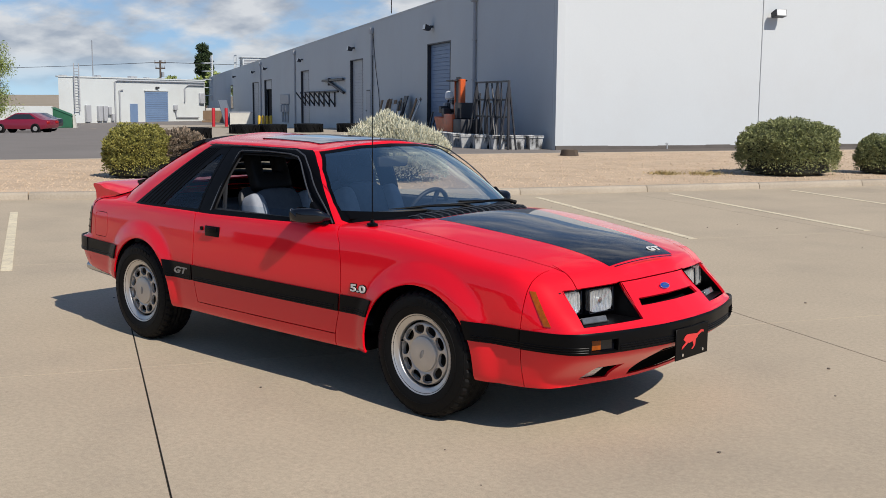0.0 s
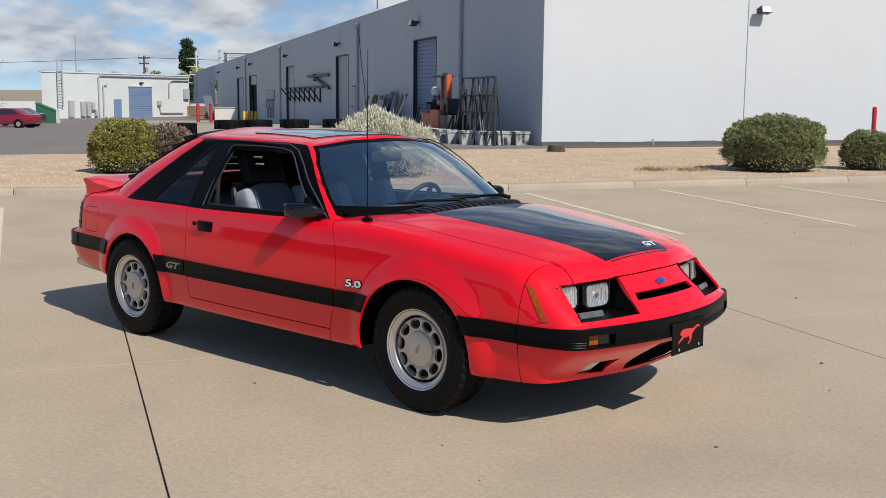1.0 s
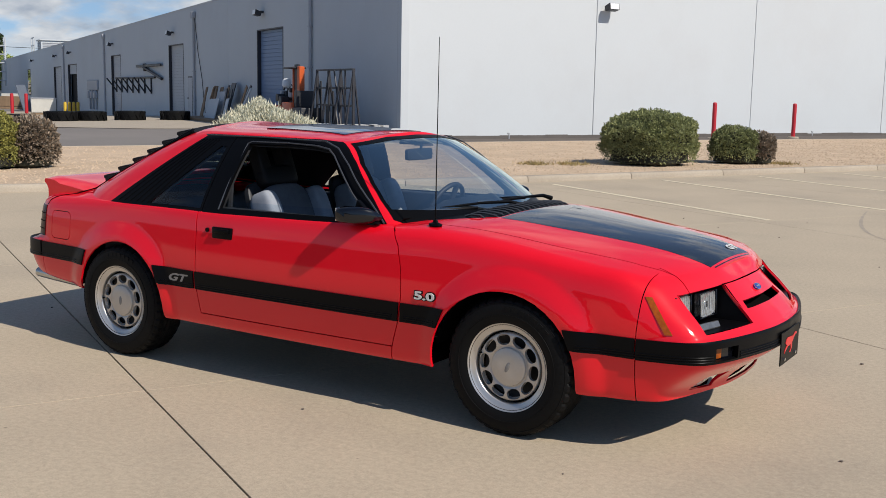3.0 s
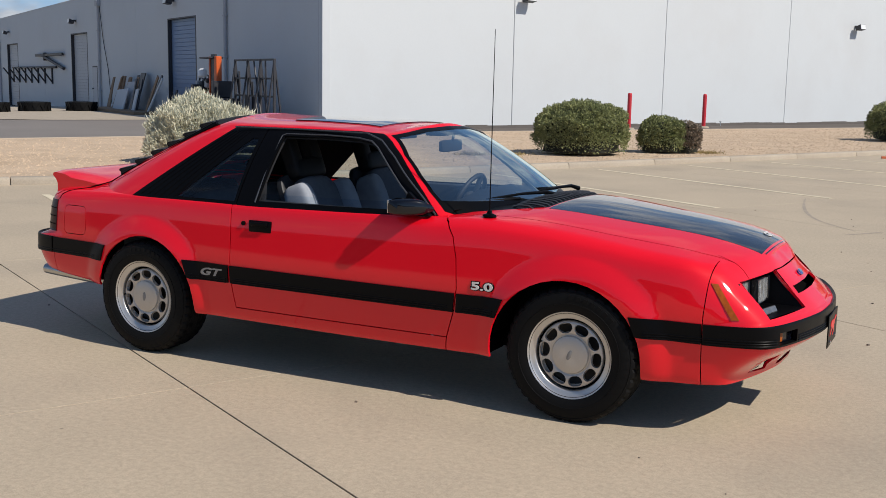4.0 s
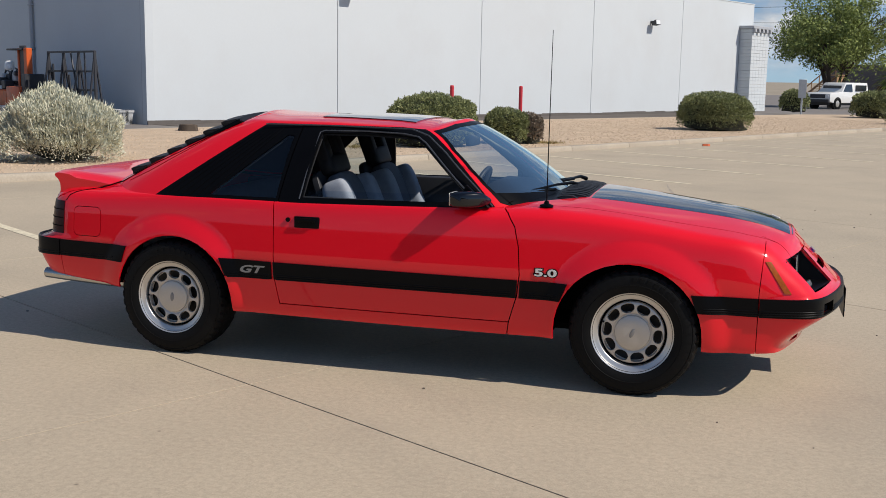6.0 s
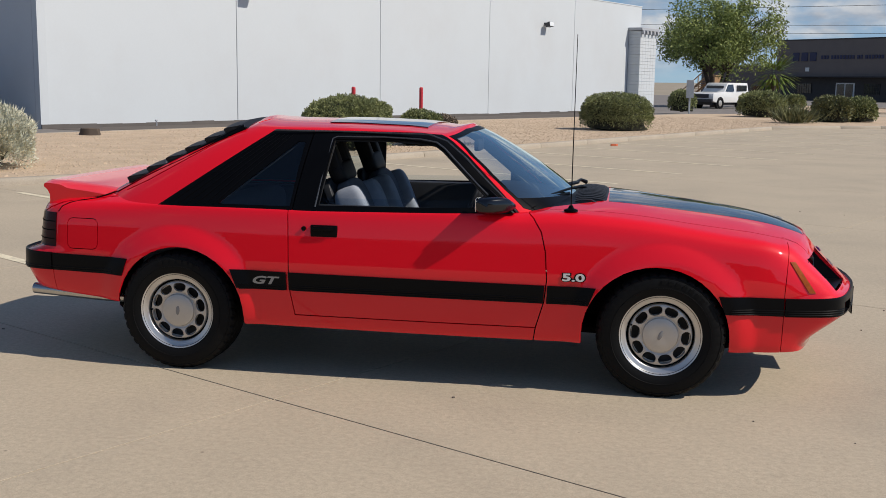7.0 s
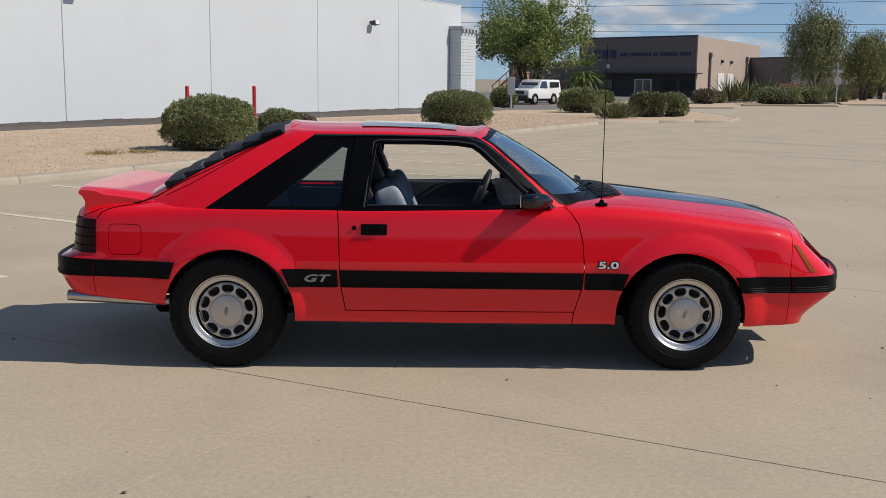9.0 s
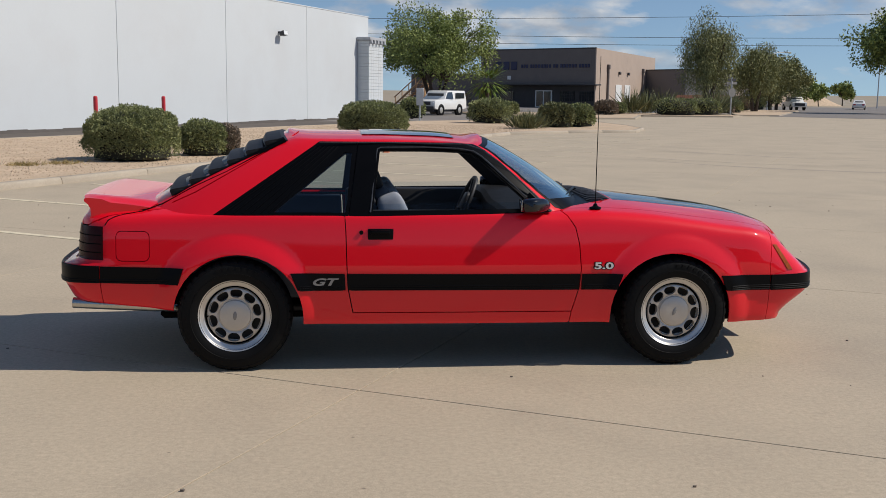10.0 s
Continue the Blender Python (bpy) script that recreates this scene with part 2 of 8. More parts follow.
def add_tube(bm, pts, radius, sides=8, cap=True):
    """A round bar along points; radius is one number or one for each point."""
    n = len(pts)
    pts = [Vector(p) for p in pts]
    rs = [radius] * n if isinstance(radius, (int, float)) else radius
    rings = []
    up = Vector((0, 0, 1))
    for i, p in enumerate(pts):
        d = (pts[min(i + 1, n - 1)] - pts[max(i - 1, 0)]).normalized()
        a = d.cross(up if abs(d.z) < 0.95 else Vector((1, 0, 0))).normalized()
        b = d.cross(a).normalized()
        rings.append([bm.verts.new(p + (a * math.cos(2 * math.pi * k / sides) + b * math.sin(2 * math.pi * k / sides)) * rs[i]) for k in range(sides)])
    for r0, r1 in zip(rings, rings[1:]):
        for k in range(sides):
            bm.faces.new((r0[k], r0[(k + 1) % sides], r1[(k + 1) % sides], r1[k]))
    if cap:
        bm.faces.new(rings[0])
        bm.faces.new(list(reversed(rings[-1])))
    return bm


def tube(pts, radius, sides=8, cap=True):
    return add_tube(bmesh.new(), pts, radius, sides, cap)


def add_lathe(bm, prof, sides=32, axis="z", arc=1.0):
    """Turns (radius, height) pairs round an axis."""
    rings = []
    for r, h in prof:
        ring = []
        for k in range(sides):
            a = 2 * math.pi * arc * k / sides
            c, s = r * math.cos(a), r * math.sin(a)
            ring.append(bm.verts.new((c, s, h) if axis == "z" else (c, h, s)))
        rings.append(ring)
    for r0, r1 in zip(rings, rings[1:]):
        for k in range(sides):
            bm.faces.new((r0[k], r0[(k + 1) % sides], r1[(k + 1) % sides], r1[k]))
    return bm


def lathe(prof, sides=32, axis="z"):
    bm = add_lathe(bmesh.new(), prof, sides, axis)
    bmesh.ops.remove_doubles(bm, verts=bm.verts, dist=1e-6)
    bmesh.ops.recalc_face_normals(bm, faces=bm.faces)
    return bm


def add_prism(bm, poly, h0, h1, axes="xy", bevel=0.0):
    """A flat outline given depth: poly in two of the axes, h0 to h1 along the third."""
    i, j = "xyz".index(axes[0]), "xyz".index(axes[1])
    k = 3 - i - j

    def at(p, h):
        v = [0, 0, 0]
        v[i], v[j], v[k] = p[0], p[1], h
        return bm.verts.new(v)
    a = [at(p, h0) for p in poly]
    b = [at(p, h1) for p in poly]
    fs = [bm.faces.new(a), bm.faces.new(list(reversed(b)))]
    for q in range(len(poly)):
        r = (q + 1) % len(poly)
        fs.append(bm.faces.new((a[r], a[q], b[q], b[r])))
    bmesh.ops.recalc_face_normals(bm, faces=fs)
    if bevel:
        es = list({e for f in fs for e in f.edges})
        bmesh.ops.bevel(bm, geom=es, offset=bevel, segments=1, affect="EDGES", clamp_overlap=True)
    return bm


def prism(poly, h0, h1, axes="xy", bevel=0.0):
    return add_prism(bmesh.new(), poly, h0, h1, axes, bevel)


def grid_mesh(rows, close=False):
    """A bmesh skin over rows of points."""
    bm = bmesh.new()
    vs = [[bm.verts.new(p) for p in row] for row in rows]
    for a, b in zip(vs, vs[1:]):
        n = len(a)
        for k in range(n if close else n - 1):
            bm.faces.new((a[k], a[(k + 1) % n], b[(k + 1) % n], b[k]))
    return bm


def area2(poly):
    return sum(a[0] * b[1] - b[0] * a[1] for a, b in zip(poly, poly[1:] + poly[:1]))


def carve(bm, poly, axes, keep=None):
    """Cuts a convex outline, seen along the third axis, into the skin and returns the faces inside it. keep(face) limits it."""
    i, j = "xyz".index(axes[0]), "xyz".index(axes[1])
    if area2(poly) < 0:
        poly = list(reversed(poly))
    lo = [min(p[k] for p in poly) - 1e-4 for k in (0, 1)]
    hi = [max(p[k] for p in poly) + 1e-4 for k in (0, 1)]
    inside = []
    for f in bm.faces:
        if keep is not None and not keep(f):
            continue
        a = [v.co[i] for v in f.verts]
        b = [v.co[j] for v in f.verts]
        if max(a) > lo[0] and min(a) < hi[0] and max(b) > lo[1] and min(b) < hi[1]:
            inside.append(f)
    for p, q in zip(poly, poly[1:] + poly[:1]):
        if not inside:
            return []
        co, no = [0, 0, 0], [0, 0, 0]
        co[i], co[j] = p
        no[i], no[j] = q[1] - p[1], p[0] - q[0]
        co, no = Vector(co), Vector(no).normalized()
        geom = list({v for f in inside for v in f.verts}) + list({e for f in inside for e in f.edges}) + inside
        r = bmesh.ops.bisect_plane(bm, geom=geom, dist=1e-5, plane_co=co, plane_no=no)
        inside = [f for f in r["geom"] if isinstance(f, bmesh.types.BMFace) and f.is_valid and (f.calc_center_median() - co).dot(no) < 0]
    return inside


def take(bm, faces):
    """Moves faces out of a bmesh into a new one, with the kept normals."""
    nl = bm.verts.layers.float_vector.get("n")
    out = bmesh.new()
    ol = out.verts.layers.float_vector.new("n")
    made = {}
    for f in faces:
        vs = []
        for v in f.verts:
            if v not in made:
                made[v] = out.verts.new(v.co)
                if nl:
                    made[v][ol] = v[nl]
            vs.append(made[v])
        try:
            out.faces.new(vs)
        except ValueError:
            pass
    bmesh.ops.delete(bm, geom=faces, context="FACES")
    return out


def keep_normals(bm):
    bm.normal_update()
    nl = bm.verts.layers.float_vector.get("n") or bm.verts.layers.float_vector.new("n")
    for v in bm.verts:
        v[nl] = v.normal
    return bm


def islands(bm):
    """Face groups that hang together."""
    left = set(bm.faces)
    out = []
    while left:
        seed = left.pop()
        group, todo = [seed], [seed]
        while todo:
            f = todo.pop()
            for e in f.edges:
                for g in e.link_faces:
                    if g in left:
                        left.discard(g)
                        group.append(g)
                        todo.append(g)
        out.append(group)
    return out


def skin(name, bm, mat, parent, depth=0.012, label="", lift=0.0):
    """A panel of a skin with its kept smooth normals and edges turned in by depth."""
    nl = bm.verts.layers.float_vector.get("n")
    if lift:
        for v in bm.verts:
            v.co += Vector(v[nl]).normalized() * lift
    fine = {}
    main = list(bm.faces)
    if depth:
        edges = [e for e in bm.edges if len(e.link_faces) == 1]
        low = {}
        for e in edges:
            for v in e.verts:
                if v not in low:
                    low[v] = bm.verts.new(v.co - Vector(v[nl]).normalized() * depth)
        for e in edges:
            lp = e.link_loops[0]
            a, b = lp.vert, lp.link_loop_next.vert
            try:
                bm.faces.new((b, a, low[a], low[b]))
            except ValueError:
                pass
    bm.normal_update()
    mainset = set(main)
    normals = []
    bm.faces.index_update()
    for f in bm.faces:
        f.smooth = True
        for v in f.verts:
            if f in mainset:
                n = Vector(v[nl])
                normals.append(n.normalized() if n.length > 1e-6 else f.normal.copy())
            else:
                normals.append(f.normal.copy())
    me = bpy.data.meshes.new(name)
    bm.to_mesh(me)
    bm.free()
    for mm in (mat if isinstance(mat, (list, tuple)) else [mat]):
        me.materials.append(mm)
    me.normals_split_custom_set([tuple(n) for n in normals])
    ob = new(name, me)
    ob.parent = parent
    if label:
        ob["label"] = label
    return ob


# car and trim surfaces
car_red = material("red_paint", (0.80, 0.0035, 0.015), 0.5, vary=0.015, scale=3, fine=40, coat_ior=1.5, coat=0.95, coat_rough=0.04, spec=0.1)
trim_black = material("black_trim", (0.0025, 0.0025, 0.003), 0.36, vary=0.1, scale=8, fine=90, spec=0.09)
strip_black = material("rub_strip_vinyl", (0.0025, 0.0025, 0.003), 0.36, vary=0.1, scale=8, fine=120, bump=0.05, bump_scale=300, spec=0.11)
gloss_black = material("gloss_black_decal", (0.003, 0.0035, 0.006), 0.3, vary=0.05, coat=1.0, coat_rough=0.0, spec=0.05)
vent_black = material("vent_plastic", (0.05, 0.052, 0.058), 0.28, vary=0.1, scale=12, fine=120, spec=0.4)
dark_under = material("underbody_black", (0.005, 0.005, 0.005), 0.9, vary=0.2, spec=0.0)
tyre_rubber = material("tyre_rubber", (0.004, 0.004, 0.0042), 0.62, spec=0.16, vary=0.18, scale=14, fine=120, bump=0.1, bump_scale=200)
alloy = material("painted_alloy", (0.53, 0.50, 0.46), 0.38, metal=0.55, vary=0.06, scale=14, fine=90)
alloy_bright = material("machined_alloy", (0.60, 0.58, 0.55), 0.34, metal=0.75, vary=0.05)
chrome = material("chrome", (0.8, 0.8, 0.8), 0.12, metal=1.0, vary=0.03)
screen_glass = glass_material("windscreen_glass", (0.94, 0.99, 0.98), 0.11, 0.0, 1.5, (0.86, 1.0, 1.0), 2.1)
side_glass = glass_material("side_glass", (0.60, 0.68, 0.71), 0.0, 0.0, 1.36)

hatch_glass = glass_material("hatch_glass", (0.38, 0.44, 0.46), 0.0, 0.0, 1.14)
door_glass = glass_material("door_glass", (0.80, 0.86, 0.90), 0.0, 0.0, 1.2)
satin_pipe = material("dull_chrome", (0.50, 0.49, 0.47), 0.24, metal=1.0, vary=0.08, scale=20)
badge_grey = material("badge_grey", (0.26, 0.25, 0.24), 0.45, metal=0.3, vary=0.08)
louvre_black = material("louvre_plastic", (0.012, 0.012, 0.0135), 0.5, vary=0.12, scale=12, fine=120, spec=0.2)


# ---------------------------------------------------------------- site
U = Vector((0.443, 0.897, 0)).normalized()      # along the sunlit wall, away from its corner
N = Vector((U.y, -U.x, 0))                      # out of that wall, towards the parking lot
O = Vector((-16.7, 24.4, 0))                    # the corner of the warehouse
V = Vector((-0.861, 0.509, 0)).normalized()     # along the shaded wall
NV = Vector((-V.y, V.x, 0))                     # out of the shaded wall


def frame_of(origin, ax, ay):
    return Matrix(((ax.x, ay.x, 0, origin.x), (ax.y, ay.y, 0, origin.y), (0, 0, 1, origin.z), (0, 0, 0, 1)))


WALL = frame_of(O, U, -N)      # x along the lit wall, y into the building
SHADE = frame_of(O, V, NV)     # x along the shaded wall, y out of it

concrete = material("lot_concrete", (0.45, 0.368, 0.264), 0.8, vary=0.10, scale=0.7, fine=22.0, bump=0.3, bump_scale=90, dirt=(0.30, 0.25, 0.19), dirt_amount=0.45, dirt_scale=0.55, grit=0.6, cracks=0.12)
kerb_concrete = material("kerb_concrete", (0.395, 0.335, 0.260), 0.85, vary=0.12, scale=2.0, fine=30, bump=0.3, bump_scale=60, dirt=(0.33, 0.27, 0.20), dirt_amount=0.5, grit=0.45)
asphalt = material("drive_asphalt", (0.20, 0.178, 0.16), 0.9, vary=0.15, scale=0.35, fine=30, bump=0.3, bump_scale=120, dirt=(0.17, 0.15, 0.135), dirt_amount=0.6, dirt_scale=0.3)
gravel_dirt = material("desert_gravel", (0.53, 0.395, 0.27), 0.95, vary=0.25, scale=1.1, fine=45, grit=0.6, bump=0.8, bump_scale=30, dirt=(0.42, 0.30, 0.19), dirt_amount=0.6, dirt_scale=2.5)
far_dirt = material("far_ground", (0.33, 0.27, 0.2), 0.95, vary=0.15, scale=0.05, fine=0.6, dirt=(0.2, 0.19, 0.12), dirt_amount=0.7, dirt_scale=0.03)
line_paint = material("stall_paint", (0.70, 0.61, 0.43), 0.75, grit=0.4, vary=0.12, scale=2.0, fine=60, dirt=(0.45, 0.38, 0.29), dirt_amount=0.85, dirt_scale=7.0)
white_wall = material("white_stucco", (0.567, 0.594, 0.606), 0.85, vary=0.03, scale=0.25, fine=14, bump=0.12, bump_scale=50, dirt=(0.50, 0.495, 0.49), dirt_amount=0.35, dirt_scale=0.2)
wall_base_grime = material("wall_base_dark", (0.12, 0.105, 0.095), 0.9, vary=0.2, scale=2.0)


def fall(x, y):
    """The yard falls away gently behind the warehouse."""
    return -1.15 * smooth_step(32, 87, -x)


def sheet(name, pts, z, mat, label, thick=0.0, category="ground"):
    bm = bmesh.new()
    if thick:
        add_prism(bm, pts, z - thick, z)
    else:
        f = bm.faces.new([bm.verts.new((x, y, z)) for x, y in pts])
        f.normal_update()
        if f.normal.z < 0:
            bmesh.ops.reverse_faces(bm, faces=[f])
    ob = part(name, bm, mat, smooth=0)
    return tagged(ob, label, category, kind="structure")


def ring_ground():
    """One sheet to the horizon, with low hills at its far rim."""
    rows = []
    for r in (0.01, 10, 20, 30, 40, 50, 60, 70, 80, 90, 110, 140, 200, 300, 500, 1200, 2500, 3200, 3800, 4300):
        row = []
        for k in range(96):
            a = 2 * math.pi * k / 96
            x, y = r * math.cos(a), r * math.sin(a)
            z = -0.09 + fall(x, y)
            if r > 2600:
                z += (r - 2500) / 1800 * (14 + 60 * max(0, noise.noise(Vector((math.cos(a) * 4, math.sin(a) * 4, 0.3)))) * 1.5)
            row.append((x, y, z))
        rows.append(row)
    bm = grid_mesh(rows, close=True)
    bmesh.ops.recalc_face_normals(bm, faces=bm.faces)
    ob = part("ground", bm, far_dirt)
    return tagged(ob, "dry tan desert ground reaching to low far hills", "ground", kind="structure")


ring_ground()


def plan(s, off):
    """Plan point: s along the lit wall from its corner, off out from it."""
    p = O + U * s + N * off
    return (p.x, p.y)


# ---- yard and drive: asphalt that follows the fall of the land
rows = []
for i in range(61):
    row = []
    for j in range(41):
        x, y = -170 + i * 4.6, -70 + j * 6.4
        row.append((x, y, -0.045 + fall(x, y)))
    rows.append(row)
bm = grid_mesh(rows)
bmesh.ops.recalc_face_normals(bm, faces=bm.faces)
if sum(f.normal.z for f in bm.faces) < 0:
    bmesh.ops.reverse_faces(bm, faces=bm.faces)
tagged(part("road", bm, asphalt), "worn grey asphalt drive and yard", "road", kind="structure")

# pale concrete apron in front of the shaded wall
rows = []
for i in range(41):
    s = 9.0 + 75.0 * i / 40
    wide = 6.2 + 4.7 * smooth_step(8.5, 11.5, s)
    row = []
    for j in range(4):
        p = O + V * s + NV * (0.03 + wide * j / 3)
        row.append((p.x, p.y, -0.028 + fall(p.x, p.y)))
    rows.append(row)
bm = grid_mesh(rows)
bmesh.ops.recalc_face_normals(bm, faces=bm.faces)
if sum(f.normal.z for f in bm.faces) < 0:
    bmesh.ops.reverse_faces(bm, faces=bm.faces)
tagged(part("yard_apron", bm, kerb_concrete), "pale worn concrete apron along the yard wall", "pavement", kind="structure")

# ---- planting strip and kerbs, as (along the wall, out from the wall)
KERB = [(-60, 10.0), (-40, 12.0), (-24, 13.6), (-16.5, 14.45), (-11.2, 15.45), (-8.75, 15.9), (-6.3, 15.95), (20.0, 16.0), (23.2, 17.6), (26.1, 19.9), (30.0, 19.6), (34.5, 18.0), (39.6, 15.5), (43.5, 11.0)]
BACK = [(-60, 3.2), (-40, 4.6), (-20, 4.7), (-8, 4.6), (4, 4.6), (14, 5.1), (26, 6.0), (34, 6.6), (43.5, 11.0)]
strip = sheet("planting_ground", [plan(s, o - 0.09) for s, o in KERB] + [plan(s, o + 0.09) for s, o in reversed(BACK[:-1])], 0.105, gravel_dirt, "tan decomposed-granite planting strip", 0.14)

drive_dark = material("dark_drive_asphalt", (0.115, 0.098, 0.086), 0.95, vary=0.15, scale=0.4, fine=30, bump=0.3, bump_scale=120, spec=0.2)
sheet("drive", [plan(s, o - 0.06) for s, o in BACK[4:-1]] + [plan(34, 0.06), plan(0.2, 0.06), plan(0.6, 4.54)], -0.034, drive_dark, "dark asphalt drive along the white wall", category="road")


def kerb_line(name, line, side, label, piece):
    """Cast kerb lengths with open joints along a line; side +1 puts the walking face on its out side."""
    th = thing(name, label, "kerb", kind="structure")
    prof = [(0.0, -0.06), (0.006, 0.06), (0.020, 0.095), (0.045, 0.111), (0.15, 0.113), (0.16, 0.106), (0.16, -0.06)]
    run = []
    for (s0, o0), (s1, o1) in zip(line, line[1:]):
        a, b = Vector((*plan(s0, o0), 0)), Vector((*plan(s1, o1), 0))
        n = max(1, round((b - a).length / piece))
        run += [(a.lerp(b, k / n), a.lerp(b, (k + 1) / n)) for k in range(n)]
    for a, b in run:
        d = (b - a).normalized()
        inn = Vector((-d.y, d.x, 0)) * side
        bm = bmesh.new()
        ln = (b - a).length - 0.012
        rows = []
        for q in (0.0, 0.012, ln - 0.012, ln):
            sh = 0.006 if q in (0.0, ln) else 0.0
            rows.append([a + d * q + inn * (y + (sh if y < 0.08 else -sh)) + Vector((0, 0, z - (sh if z > 0 else 0))) for y, z in prof])
        g = grid_mesh(rows, close=True)
        vs = list(g.verts)
        g.faces.new(vs[:len(prof)])
        g.faces.new(vs[-len(prof):])
        bmesh.ops.recalc_face_normals(g, faces=g.faces)
        bm.free()
        part("kerb_length", g, kerb_concrete, th, smooth=50)


kerb_line("kerb", KERB[1:], 1, "pale cast concrete kerb along the lot", 2.45)
kerb_line("kerb_back", BACK[:-1], -1, "pale cast concrete kerb along the drive", 3.0)

# ---- the lot: base sheet, then slabs with open joints
lot_pts = [plan(s, o - 0.01) for s, o in KERB] + [plan(70, 12), plan(160, 40), plan(160, 120), plan(-80, 120), plan(-80, 9)]
sheet("pavement", lot_pts, -0.022, concrete, "pale tan concrete parking lot")
joint_dark = material("joint_filler", (0.045, 0.038, 0.03), 0.95, vary=0.3, scale=6)
JS, JO, PITCH = -15.9, 25.8, 4.35
sheet("joint_filler", [plan(JS - PITCH * 1.5, JO - PITCH * 2.5), plan(JS + PITCH * 13.0, JO - PITCH * 1.8), plan(JS + PITCH * 13.0, JO + PITCH * 2.3), plan(JS - PITCH * 1.5, JO + PITCH * 2.3)], -0.011, joint_dark, "dark dirt in the slab joints")
slabs = thing("lot_slabs", "tan cast concrete slabs with fine dirty joints", "pavement", kind="structure")
slab_me = None
SLAB_N = Vector((0.878, -0.4785, 0)).normalized()      # the slabs lie a little askew to the wall
SLAB_U = Vector((0.4785, 0.878, 0)).normalized()
SLAB_O = Vector((-0.593, -1.262, 0))
g, h = 0.0045, 0.0036
for i in range(-2, 14):
    for j in range(-3, 3):
        p = SLAB_O + SLAB_U * i * PITCH + SLAB_N * j * PITCH
        if slab_me is None:
            slab_me = mesh_of("slab", box(g, PITCH - g, -PITCH + h, -h, -0.012, 0.0, 0.0012), concrete, 0)
        ob = new("slab", slab_me)
        ob.parent = slabs
        ob.matrix_basis = frame_of(Vector((0, 0, 0)), SLAB_U, -SLAB_N)
        ob.matrix_basis.translation = (p[0], p[1], 0.0)
# stall lines
for k in (-4, -2, -1, 0, 1, 2, 3, 4, 5, 6, 7, 8, 9, 10, 11):
    a = Vector((-5.84, 9.36, 0)) + U * (2.56 * k)
    d = Vector((0.84, -0.543, 0)).normalized()
    if k < -3:
        a, d = Vector((-9.43, 2.2, 0)) + U * (2.56 * (k + 4)), N.copy()
    w = Vector((-d.y, d.x, 0)) * 0.05
    b = a + d * 5.4
    bm = bmesh.new()
    add_prism(bm, [(q.x, q.y) for q in (a - w, b - w, b + w, a + w)], 0.001, 0.004)
    tagged(part("stall_line", bm, line_paint, smooth=0), "worn white painted parking stall line", "road marking", "stall lines", "structure")

# faint tyre marks on the lot
mark_grey = material("tyre_mark_grey", (0.34, 0.285, 0.225), 0.8, vary=0.10, scale=3.0, fine=22.0, dirt=(0.45, 0.368, 0.264), dirt_amount=1.0, dirt_scale=2.6, grit=0.7)
for pts, wide in (([(0.62, 10.9), (0.70, 10.2), (0.88, 9.1), (1.11, 8.27), (1.33, 7.82), (1.75, 7.2)], 0.045), ([(1.60, 6.90), (1.78, 7.12), (1.97, 7.42)], 0.05), ([(7.2, 18.9), (8.1, 17.5), (9.56, 16.06), (11.3, 15.1), (13.6, 14.3)], 0.20),
                  ([(8.2, 25.3), (9.4, 23.4), (10.8, 21.4), (12.8, 19.6), (15.0, 18.4)], 0.18), ([(6.2, 22.0), (7.8, 19.6), (9.6, 17.9), (11.8, 16.9)], 0.10)):
    f = path_of(pts)
    rows = []
    for k in range(31):
        a, b = Vector(f(k / 31)), Vector(f(min(1.0, (k + 1) / 31)))
        d = (b - a).normalized()
        w = Vector((-d.y, d.x)) * wide * (0.25 + 0.75 * math.sin(math.pi * (k + 0.5) / 31)) / 2
        rows.append([(a.x - w.x, a.y - w.y, 0.0014), (a.x + w.x, a.y + w.y, 0.0014)])
    bm = grid_mesh(rows)
    bmesh.ops.recalc_face_normals(bm, faces=bm.faces)
    tagged(part("tyre_mark", bm, mark_grey, smooth=0), "faint dark curved tyre mark on the concrete", "road marking", "tyre marks", "structure")

# unseen wall added behind the walk: gives the car's side a dark reflected band
opposite = material("reflection_wall_brown", (0.13, 0.11, 0.095), 0.9, vary=0.12, scale=0.3, fine=5)
tagged(part("wall_south", box(-110, 120, -86.0, -80.0, -0.1, 6.0, 0.05), opposite, smooth=0), "unseen plain brown wall added for the car's reflections", "wall", kind="structure")


# ---------------------------------------------------------------- warehouse
steel_grey = material("grey_roller_steel", (0.42, 0.44, 0.47), 0.5, vary=0.08, scale=2, fine=30)
steel_blue = material("blue_roller_steel", (0.16, 0.24, 0.38), 0.5, vary=0.08, scale=2, fine=30)
dark_metal = material("dark_painted_metal", (0.03, 0.03, 0.035), 0.5, vary=0.15)
pipe_grey = material("grey_painted_pipe", (0.40, 0.41, 0.43), 0.6, vary=0.1)
red_post_paint = material("red_post_paint", (0.50, 0.018, 0.03), 0.5, vary=0.1, scale=5)
yellow_paint = material("yellow_post_paint", (0.62, 0.40, 0.03), 0.5, vary=0.12, scale=5)
black_void = material("dark_interior", (0.008, 0.008, 0.009), 0.9, vary=0.1)
orange_paint = material("orange_machine_paint", (0.62, 0.10, 0.015), 0.45, vary=0.15, scale=4, dirt=(0.12, 0.06, 0.03), dirt_amount=0.6, dirt_scale=3)
lamp_lens = material("wall_lamp_lens", (0.75, 0.76, 0.75), 0.3, vary=0.05)

